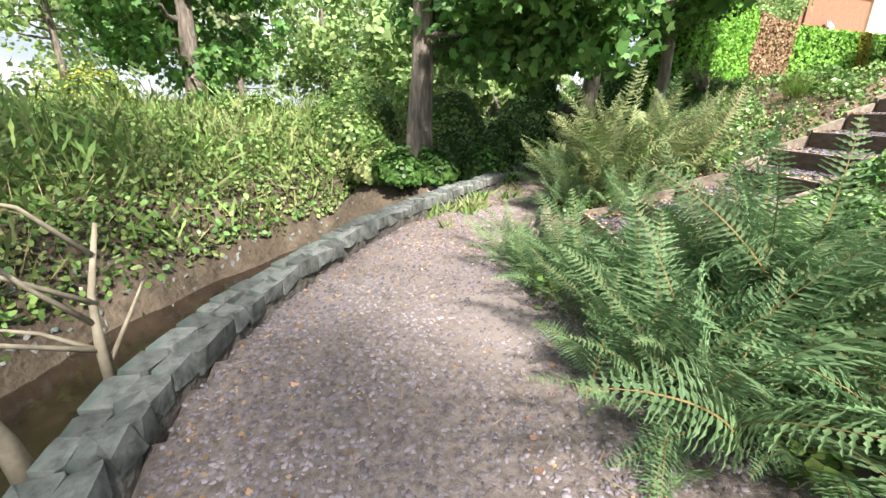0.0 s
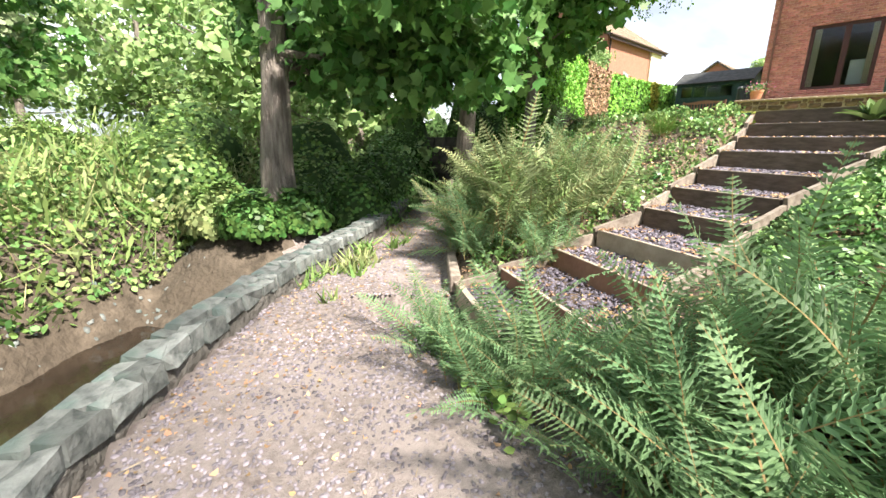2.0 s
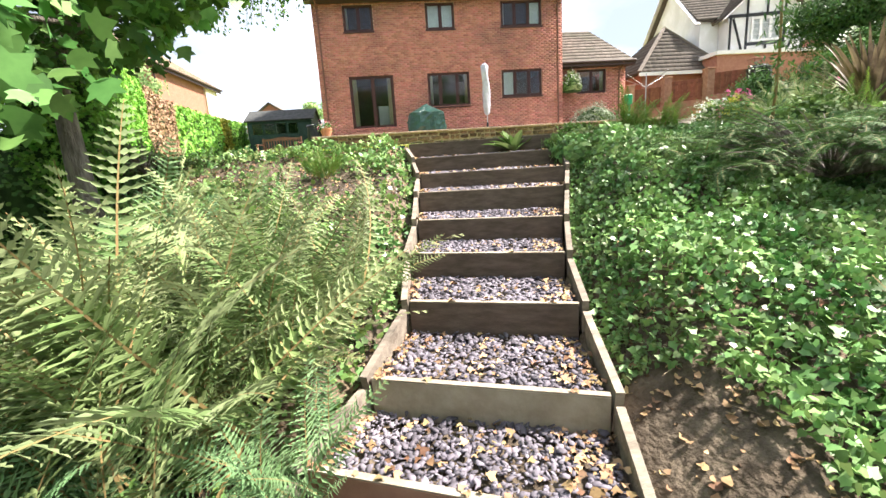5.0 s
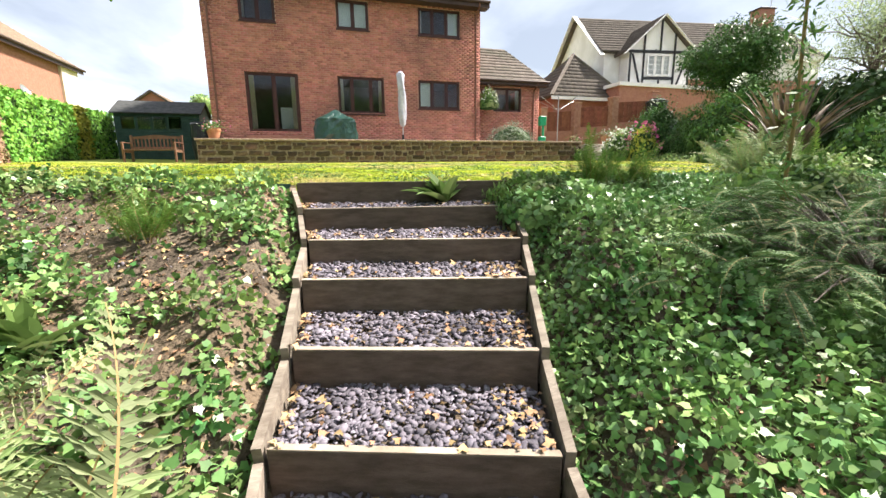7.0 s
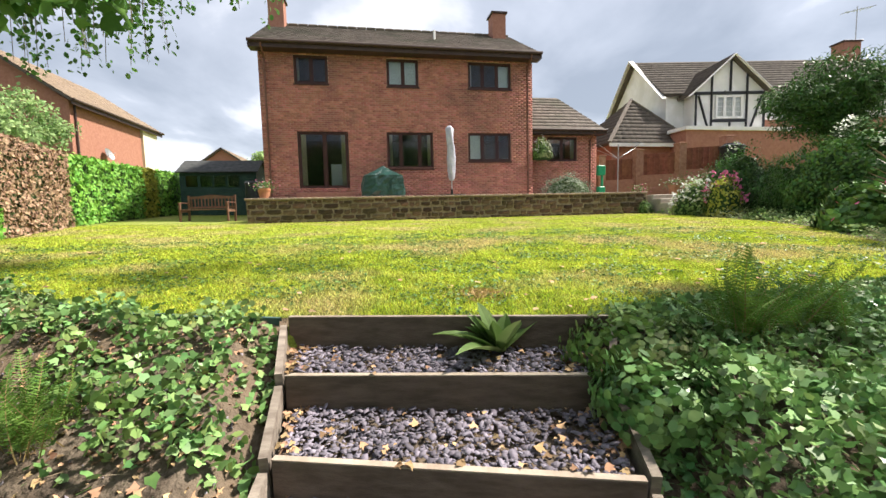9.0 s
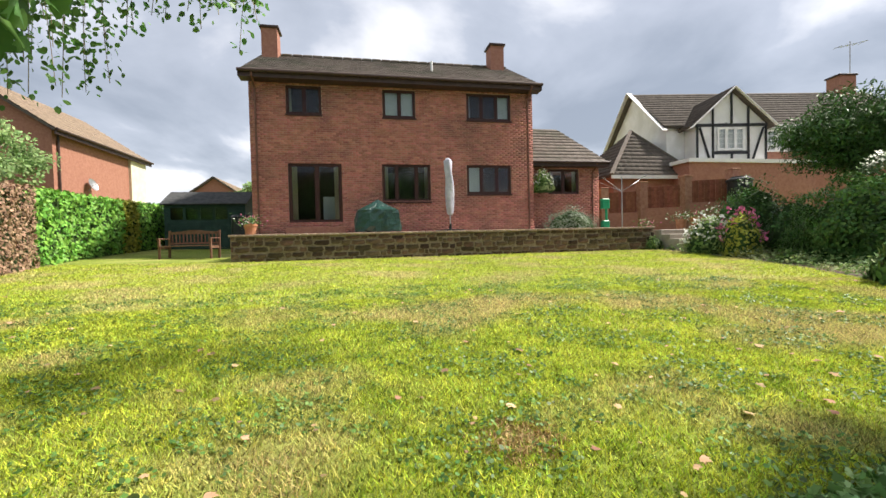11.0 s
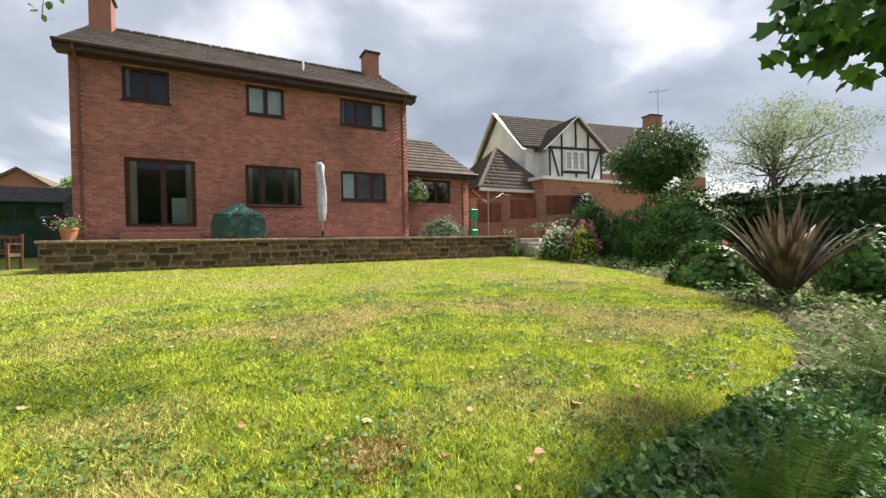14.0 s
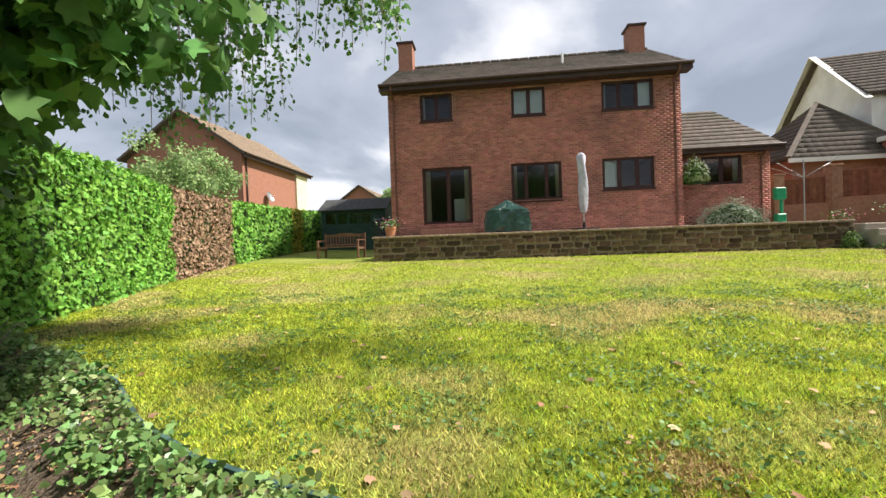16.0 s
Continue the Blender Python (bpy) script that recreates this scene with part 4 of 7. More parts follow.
def make_terrace():
    w = empty("terrace_wall", "low retaining wall of rough brown sandstone with a brick coping", "wall", kind="structure")
    x0, x1, y0 = -1.27, 12.75, -2.5
    part("wall_core", boxes([(x0, x1, y0 + 0.02, y0 + 0.32, -1.7, -0.53), (x0, x0 + 0.3, y0 + 0.321, -0.4, -1.7, -0.53)]), M["stone_joint"], w, "mortar between the stones")
    rng = np.random.default_rng(21)
    z, r = -1.38, 0
    while z < -0.57:
        hgt = rng.uniform(0.13, 0.21)
        if z + hgt > -0.66:
            hgt = -0.54 - z
        x = x0 - rng.uniform(0, 0.25)
        while x < x1:
            ln = rng.uniform(0.12, 0.52)
            a, b = max(x, x0), min(x + ln, x1)
            if b - a > 0.06:
                h2 = hgt * rng.uniform(0.86, 1.0)
                bm = bmesh.new()
                hx, hz = (b - a - 0.022) / 2, (h2 - 0.016) / 2
                ang = [(-1, -0.6), (-0.5, -1), (0.6, -1), (1, -0.4), (0.9, 1), (0, 0.9), (-0.9, 1)]
                n = len(ang)
                px = [hx * np.clip(u * rng.uniform(0.85, 1.1), -1, 1) for u, v in ang]
                pz = [hz * np.clip(v * rng.uniform(0.8, 1.12), -1.06, 1.06) for u, v in ang]
                out = rng.uniform(0.004, 0.022)
                fr = [bm.verts.new((px[i] * 0.95, -out + rng.normal() * 0.004, pz[i] * 0.92)) for i in range(n)]
                bk = [bm.verts.new((px[i], 0.03, pz[i])) for i in range(n)]
                cv = bm.verts.new((rng.normal() * 0.02, -out - 0.006, rng.normal() * 0.01))
                for i in range(n):
                    j = (i + 1) % n
                    bm.faces.new((fr[i], bk[i], bk[j], fr[j])[::-1])
                    bm.faces.new((cv, fr[i], fr[j])[::-1])
                bmesh.ops.recalc_face_normals(bm, faces=bm.faces[:])
                o = part("stone", bm, M["stone"], w)
                o.location = ((a + b) / 2, y0, z + hgt / 2 + rng.normal() * 0.018)
            x += ln
        z += hgt
    for i in range(63):
        a = x0 - 0.04 + i * 0.2235
        bm = boxes([(0, 0.215, y0 - 0.05, y0 + 0.34, -0.528, -0.462 + rng.uniform(-0.003, 0.003))], 0.008)
        part("coping_brick", bm, M["cap"], w).location = (a, 0, 0)
    pat = empty("patio", "raised patio of pale slabs behind the terrace wall", "patio", kind="structure")
    items = []
    for i in range(23):
        for j in range(4):
            a, b = x0 + 0.35 + i * 0.6, y0 + 0.36 + j * 0.6
            if a < 12.4:
                items.append((a, a + 0.59, b, b + 0.59, -0.6, -0.465 + 0.003 * ((i * 7 + j * 3) % 3)))
    part("slabs", boxes(items), M["slab"], pat)
    # steps at its end
    s = empty("terrace_steps", "short flight of stone steps up to the patio", "steps", kind="structure")
    for i in range(5):
        y = -4.4 + i * 0.42
        part("step", boxes([(12.85, 14.1, y, y + (0.46 if i < 4 else 1.2), -1.6, -1.22 + i * 0.16)], 0.02), M["slab"], s)


make_terrace()

# ---- neighbouring buildings ----


def gabled(h, x0, x1, y0, y1, zb, ze, zr, wall_m, tile_m, over=0.35, axis_x=True, rows=12, seed=1):
    """Four walls, gables and a tiled pitched roof in the thing's own axes, ridge along x or along y."""
    part("wall", boxes([(x0, x1, y0, y0 + 0.3, zb, ze), (x0, x1, y1 - 0.3, y1, zb, ze), (x0, x0 + 0.3, y0 + 0.301, y1 - 0.301, zb, ze), (x1 - 0.3, x1, y0 + 0.301, y1 - 0.301, zb, ze)]), M[wall_m], h)
    bm = bmesh.new()
    ym, xm = (y0 + y1) / 2, (x0 + x1) / 2
    for g in ((x0, x1 - 0.3) if axis_x else (y0, y1 - 0.3)):
        vs = []
        for o in (0, 0.3):
            if axis_x:
                vs.append([bm.verts.new((g + o, y, z)) for y, z in ((y0, ze), (y1, ze), (ym, zr - 0.15))])
            else:
                vs.append([bm.verts.new((x, g + o, z)) for x, z in ((x0, ze), (x1, ze), (xm, zr - 0.15))])
        bm.faces.new(vs[0][::-1]); bm.faces.new(vs[1])
        for i in range(3):
            bm.faces.new((vs[0][i], vs[0][(i + 1) % 3], vs[1][(i + 1) % 3], vs[1][i]))
    bmesh.ops.recalc_face_normals(bm, faces=bm.faces[:])
    part("gable", bm, M[wall_m], h)
    bm = bmesh.new()
    if axis_x:
        q = [((x0 - over, y0 - over, ze), (x1 + over, y0 - over, ze), (x1 + over, ym, zr), (x0 - over, ym, zr)), ((x1 + over, y1 + over, ze), (x0 - over, y1 + over, ze), (x0 - over, ym, zr), (x1 + over, ym, zr))]
    else:
        q = [((x1 + over, y0 - over, ze), (x1 + over, y1 + over, ze), (xm, y1 + over, zr), (xm, y0 - over, zr)), ((x0 - over, y1 + over, ze), (x0 - over, y0 - over, ze), (xm, y0 - over, zr), (xm, y1 + over, zr))]
    for s in q:
        slab_roof(bm, *s)
    part("roof", bm, M["tile_dark"], h)
    for k, s in enumerate(q):
        tiled_slope(*s, M[tile_m], "roof_tiles", h, rows, seed=seed + k)


def make_tudor_house():
    h = empty("tudor_house", "white rendered house with black timber framing and a brown tiled roof", "house", (18.1, 5.8, 0), -9, kind="structure")
    zb, ze, zr = -0.3, 4.55, 7.3
    gabled(h, 0, 13.5, -3.1, 3.4, zb, ze, zr, "white", "tile_dark", 0.25, True, 14, 31)
    part("lower_wall", boxes([(-0.02, 13.5, -3.14, -3.102, zb, 2.5)]), M["brick_b"], h, "red brick lower wall")
    part("upper_wall", boxes([(4.6, 13.5, -3.14, -3.102, 2.502, 3.3)]), M["brick_b"], h)
    # bargeboards on the end gable
    bm = bmesh.new()
    beam(bm, (-0.3, -3.5, 4.32), (-0.3, 0.15, 7.38), 0.04, 0.26, (1, 0, 0))
    beam(bm, (-0.3, 3.8, 4.32), (-0.3, 0.15, 7.38), 0.04, 0.26, (1, 0, 0))
    part("bargeboard", bm, M["white"], h, "white bargeboard")
    # bay
    bx0, bx1, by = 0.9, 4.45, -3.95
    part("bay_wall", boxes([(bx0, bx1, by, -3.141, 2.55, 4.45)]), M["white"], h)
    bm = bmesh.new()
    xm = (bx0 + bx1) / 2
    zp = 6.2
    vs = [[bm.verts.new((x, y, z)) for x, z in ((bx0, 4.452), (bx1, 4.452), (xm, zp - 0.15))] for y in (by, -1.5)]
    bm.faces.new(vs[0]); bm.faces.new(vs[1][::-1])
    for i in range(3):
        bm.faces.new((vs[0][i], vs[1][i], vs[1][(i + 1) % 3], vs[0][(i + 1) % 3]))
    part("bay_gable", bm, M["white"], h)
    q = [((bx1 + 0.35, by - 0.25, 4.35), (bx1 + 0.35, -1.4, 4.35), (xm, -1.4, zp), (xm, by - 0.25, zp)), ((bx0 - 0.35, -1.4, 4.35), (bx0 - 0.35, by - 0.25, 4.35), (xm, by - 0.25, zp + 0.002), (xm, -1.4, zp + 0.002))]
    bm = bmesh.new()
    for s in q:
        slab_roof(bm, *s, 0.1)
    part("bay_roof", bm, M["tile_dark"], h)
    for k, s in enumerate(q):
        tiled_slope(*s, M["tile_dark"], "bay_tiles", h, 8, seed=40 + k)
    bm = bmesh.new()
    beam(bm, (bx0 - 0.4, by - 0.27, 4.22), (xm, by - 0.27, zp - 0.04), 0.04, 0.22, (0, 1, 0))
    beam(bm, (bx1 + 0.4, by - 0.27, 4.22), (xm, by - 0.268, zp - 0.04), 0.04, 0.22, (0, 1, 0))
    part("bargeboard", bm, M["white"], h)
    f = by - 0.03
    for a, b in (((bx0, 4.42), (bx1, 4.42)), ((bx0, 2.62), (bx1 - 0.9, 2.62)), ((1.75, 3.1), (3.5, 3.1))):
        bm = bmesh.new()
        beam(bm, (a[0], f, a[1]), (b[0], f, b[1]), 0.05, 0.14)
        part("timber", bm, M["black_timber"], h)
    for a, b in (((bx0 + 0.08, 2.7), (bx0 + 0.08, 4.34)), ((bx1 - 0.08, 2.0), (bx1 - 0.08, 4.34)), ((1.75, 2.7), (1.75, 5.3)), ((3.5, 2.7), (3.5, 5.3)), ((xm, 4.5), (xm, 5.95)), ((bx0 + 0.2, 4.3), (1.6, 2.7)), ((bx1 - 0.2, 4.3), (3.65, 2.55)), ((xm, 2.7), (xm, 3.02)), ((2.4, 4.5), (2.4, 4.52))):
        bm = bmesh.new()
        beam(bm, (a[0], f - 0.004, a[1]), (b[0], f - 0.004, b[1]), 0.05, 0.14, (0, 1, 0))
        part("timber", bm, M["black_timber"], h, "black timber")
    window(h, "window", 1.95, 3.3, 3.2, 4.3, by - 0.09, (2.4, 2.85), "white framed leaded window", (0, 0), frame_m="white", wf=0.06)
    part("glazing_bars", boxes([(2.0, 3.25, by - 0.085, by - 0.07, z, z + 0.03) for z in (3.5, 3.75, 4.0)]), M["white"], h)
    window(h, "window", 5.0, 7.2, 3.25, 4.35, -3.24, (5.55, 6.1, 6.65), "white framed leaded window", (0, 0), frame_m="white")
    part("glazing_bars", boxes([(5.05, 7.15, -3.25, -3.235, z, z + 0.03) for z in (3.55, 3.8, 4.05)]), M["white"], h)
    part("fascia", boxes([(4.9, 13.7, -3.40, -3.36, 4.38, 4.58)]), M["white"], h, "white fascia")
    chimney(h, 12.4, 0.15, 6.6, 8.15, 1.0, 0.8)
    bm = bmesh.new()
    tube(bm, [(13.0, 0.2, 8.0), (13.0, 0.2, 10.3)], [0.03, 0.03], 6)
    beam(bm, (12.1, 0.2, 9.9), (13.9, 0.0, 10.25), 0.03, 0.03)
    for i in range(5):
        beam(bm, (12.2 + i * 0.4, -0.1 + 0.02 * i, 9.92 + i * 0.078), (12.2 + i * 0.4, 0.4 + 0.02 * i, 9.92 + i * 0.078), 0.02, 0.02)
    part("aerial", bm, M["metal"], h, "television aerial")


make_tudor_house()


def make_garage():
    h = empty("garage", "low brick garage with a steep pyramid roof beside the white house", "garage", kind="structure")
    x0, x1, y0, y1 = 13.9, 17.9, 1.6, 6.0
    part("wall", boxes([(x0, x1, y0, y1, -0.3, 1.95)]), M["brick_b"], h)
    ap = Vector((16.45, 3.9, 4.6))
    c = [Vector(v) for v in ((x0 - 0.3, y0 - 0.3, 1.95), (x1 + 0.3, y0 - 0.3, 1.95), (x1 + 0.3, y1 + 0.3, 1.95), (x0 - 0.3, y1 + 0.3, 1.95))]
    bm = bmesh.new()
    a = bm.verts.new(ap)
    b = [bm.verts.new(v) for v in c]
    for i in range(4):
        bm.faces.new((b[i], b[(i + 1) % 4], a))
    bm.faces.new(b[::-1])
    part("roof", bm, M["tile_dark"], h)
    for i in range(4):
        p, q = c[i], c[(i + 1) % 4]
        tiled_slope(p, q, ap + (q - p) * 0.01, ap - (q - p) * 0.01, M["tile_dark"], "roof_tiles", h, 12, seed=50 + i)
    bm = bmesh.new()
    for i in (0, 1):
        beam(bm, c[i] + Vector((0, 0, 0.06)), ap + Vector((0, 0, 0.07)), 0.16, 0.07)
    part("hip_tiles", bm, M["tile"], h)
    part("fascia", boxes([(x0 - 0.32, x1 + 0.3, y0 - 0.34, y0 - 0.3, 1.8, 1.96)]), M["white"], h)
    w = empty("porch_wing", "low brick wing with a white fascia and a flat roof", "house wing", kind="structure")
    part("wall", boxes([(17.0, 24.0, 0.6, 1.6, -0.3, 2.45)]), M["brick_b"], w)
    part("fascia", boxes([(16.9, 24.1, 0.5, 1.7, 2.452, 2.62)]), M["white"], w)


make_garage()


def make_neighbour():
    h = empty("neighbour_house", "red brick neighbour's house with a tan tiled roof behind the hedge", "house", kind="structure")
    gabled(h, -18.6, -11.4, 6.8, 15.0, -1.2, 4.75, 7.45, "brick_b", "tile_tan", 0.35, False, 12, 61)
    part("bay", boxes([(-11.399, -11.25, 13.2, 15.0, -1.2, 4.6)]), M["cream"], h, "cream rendered panel")
    bm = bmesh.new()
    tube(bm, [(-11.0, 6.5, 4.72), (-11.0, 15.4, 4.72)], [0.07, 0.07], 8)
    part("gutter", bm, M["soffit"], h)
    bm = bmesh.new()
    tube(bm, [(-11.33, 7.1, 4.6), (-11.33, 7.1, -1.0)], [0.05, 0.05], 8)
    part("downpipe", bm, M["soffit"], h)
    part("fascia", boxes([(-11.12, -11.06, 6.5, 15.35, 4.5, 4.72)]), M["soffit"], h)
    bm = bmesh.new()
    lathe(bm, [(0.05, -0.02), (0.3, 0.06), (0.34, 0.10), (0.3, 0.07), (0.05, 0.0)], 18)
    bmesh.ops.rotate(bm, matrix=Matrix.Rotation(radians(70), 3, "Y"), verts=bm.verts)
    bmesh.ops.translate(bm, vec=(-11.2, 9.2, 2.5), verts=bm.verts)
    tube(bm, [(-11.35, 9.2, 2.2), (-11.15, 9.2, 2.5), (-10.8, 9.1, 2.55)], [0.02] * 3, 6)
    part("satellite_dish", bm, M["metal"], h, "grey satellite dish")
    h2 = empty("distant_house", "distant brick house with a tan roof above the shed", "house", kind="structure")
    gabled(h2, -13.5, -8.4, 27, 38, -1, 3.6, 5.6, "brick_b", "tile_tan", 0.3, False, 10, 71)


make_neighbour()

# ---- shed, bench, fence and garden things ----


def make_shed():
    s = empty("shed", "dark green timber shed with grey felt roof and window row", "shed")
    x0, x1, y0, y1, zb, ze, zr = -5.9, -2.6, 4.5, 6.6, -1.0, 1.12, 1.72
    hole = [(-5.7, -3.3, 0.35, 0.95)]
    for b in wall_boxes(x0, x1, zb, ze, y0, y0 + 0.05, hole):
        z = b[4]
        while z < b[5] - 0.01:
            e = min(z + 0.125, b[5])
            bm = bmesh.new()
            v = box(bm, b[0], b[1], y0, y0 + 0.05, z, e - 0.004)
            v[0].co.y -= 0.014
            v[1].co.y -= 0.014
            part("board", bm, M["shed"], s)
            z = e
    part("side_wall", boxes([(x0, x0 + 0.05, y0 + 0.051, y1, zb, ze), (x1 - 0.05, x1, y0 + 0.051, y1, zb, ze), (x0, x1, y1, y1 + 0.05, zb, ze)]), M["shed"], s)
    bm = bmesh.new()
    ym = (y0 + y1) / 2
    for gx in (x0, x1 - 0.05):
        vs = [[bm.verts.new((gx + o, y, z)) for y, z in ((y0, ze), (y1, ze), (ym, zr - 0.04))] for o in (0, 0.05)]
        bm.faces.new(vs[0][::-1]); bm.faces.new(vs[1])
        for i in range(3):
            bm.faces.new((vs[0][i], vs[0][(i + 1) % 3], vs[1][(i + 1) % 3], vs[1][i]))
    part("gable", bm, M["shed"], s)
    for i in range(4):
        a = -5.7 + 0.6 * i
        part("window_frame", boxes([(a, a + 0.05, y0 - 0.01, y0 + 0.04, 0.35, 0.95), (a + 0.55, a + 0.6, y0 - 0.01, y0 + 0.04, 0.35, 0.95), (a + 0.05, a + 0.55, y0 - 0.01, y0 + 0.04, 0.35, 0.39), (a + 0.05, a + 0.55, y0 - 0.01, y0 + 0.04, 0.91, 0.95)]), M["shed"], s)
        part("pane", boxes([(a + 0.05, a + 0.55, y0 + 0.015, y0 + 0.02, 0.39, 0.91)]), M["glass"], s)
    bm = bmesh.new()
    slab_roof(bm, (x0 - 0.12, y0 - 0.15, ze - 0.05), (x1 + 0.12, y0 - 0.15, ze - 0.05), (x1 + 0.12, ym, zr), (x0 - 0.12, ym, zr), 0.05)
    slab_roof(bm, (x1 + 0.12, y1 + 0.15, ze - 0.05), (x0 - 0.12, y1 + 0.15, ze - 0.05), (x0 - 0.12, ym, zr), (x1 + 0.12, ym, zr), 0.05)
    part("roof", bm, M["felt"], s, "grey felt roof")


make_shed()


def make_bench():
    b = empty("garden_bench", "slatted hardwood garden bench on the grass beside the shed", "bench", (-3.0, -1.1, -1.17), -10)
    w = 1.62
    for x in (-w / 2, w / 2):
        part("leg", boxes([(x - 0.03, x + 0.03, -0.03, 0.03, 0, 0.64)], 0.005), M["bench"], b)
        bm = bmesh.new()
        beam(bm, (x, 0.50, 0), (x, 0.56, 0.92), 0.06, 0.06, (0, 1, 0))
        part("leg", bm, M["bench"], b)
        part("armrest", boxes([(x - 0.035, x + 0.035, -0.06, 0.52, 0.64, 0.67)], 0.006), M["bench"], b)
        part("side_rail", boxes([(x - 0.02, x + 0.02, 0.032, 0.47, 0.33, 0.40)], 0.004), M["bench"], b)
    for i in range(6):
        part("seat_slat", boxes([(-w / 2 - 0.01, w / 2 + 0.01, -0.05 + i * 0.088, 0.02 + i * 0.088, 0.405, 0.43)], 0.004), M["bench"], b)
    bm = bmesh.new()
    n = 10
    lo, hi = [], []
    for i in range(n + 1):
        x = -w / 2 + 0.03 + (w - 0.06) * i / n
        e = 0.06 * math.exp(-((i - n / 2) / 2.2) ** 2)
        lo.append([bm.verts.new((x, y, 0.80)) for y in (0.53, 0.57)])
        hi.append([bm.verts.new((x, y, 0.88 + e)) for y in (0.53, 0.57)])
    for i in range(n):
        bm.faces.new((lo[i][0], lo[i + 1][0], hi[i + 1][0], hi[i][0]))
        bm.faces.new((lo[i][1], hi[i][1], hi[i + 1][1], lo[i + 1][1]))
        bm.faces.new((hi[i][0], hi[i + 1][0], hi[i + 1][1], hi[i][1]))
        bm.faces.new((lo[i][0], lo[i][1], lo[i + 1][1], lo[i + 1][0]))
    part("top_rail", bm, M["bench"], b)
    part("low_rail", boxes([(-w / 2 + 0.03, w / 2 - 0.03, 0.50, 0.54, 0.47, 0.53)], 0.004), M["bench"], b)
    for i in range(13):
        x = -w / 2 + 0.1 + i * (w - 0.2) / 12
        part("back_slat", boxes([(x - 0.022, x + 0.022, 0.525, 0.545, 0.535, 0.80)], 0.003), M["bench"], b)


make_bench()


def make_fence():
    pts = [(12.9, 0.9, -0.45), (14.2, 0.1, -0.3), (15.6, -0.75, -0.15), (17.0, -1.6, 0.0)]
    w = empty("dwarf_wall", "low brick wall with piers under the fence panels", "wall", kind="structure")
    for a, b in zip(pts, pts[1:]):
        bm = bmesh.new()
        beam(bm, (a[0], a[1], a[2] - 0.2), (b[0], b[1], a[2] - 0.2), 0.22, 1.7)
        part("wall", bm, M["brick_b"], w)
    for p in pts:
        bm = boxes([(p[0] - 0.17, p[0] + 0.17, p[1] - 0.17, p[1] + 0.17, -1.2, p[2] + 1.72)])
        part("pier", bm, M["pier"], w, "brick pier")
        part("pier_cap", boxes([(p[0] - 0.2, p[0] + 0.2, p[1] - 0.2, p[1] + 0.2, p[2] + 1.722, p[2] + 1.78)], 0.01), M["pier"], w)
    for a, b in zip(pts, pts[1:]):
        f = empty("fence_panel", "red-brown slatted fence panel between brick piers", "fence", group="fence panels on the dwarf wall")
        a, b = Vector(a), Vector(b)
        d = (b - a).normalized()
        n = 13
        L = (b - a).length - 0.36
        z0, z1 = a.z + 0.66, a.z + 1.55
        s = Vector((d.y, -d.x, 0)).normalized()
        for i in range(n):
            c = a + d * (0.18 + L * (i + 0.5) / n) + s * (0.015 if i % 2 else -0.015)
            bm = bmesh.new()
            beam(bm, (c.x, c.y, z0), (c.x, c.y, z1), 0.018, 0.105 if i % 2 else 0.09, d)
            part("slat", bm, M["fence"], f)
        for z in (z0 + 0.15, z1 - 0.15):
            p, q = a + d * 0.17, b - d * 0.17
            bm = bmesh.new()
            beam(bm, (p.x, p.y, z), (q.x, q.y, z), 0.03, 0.06)
            part("rail", bm, M["fence"], f)


make_fence()


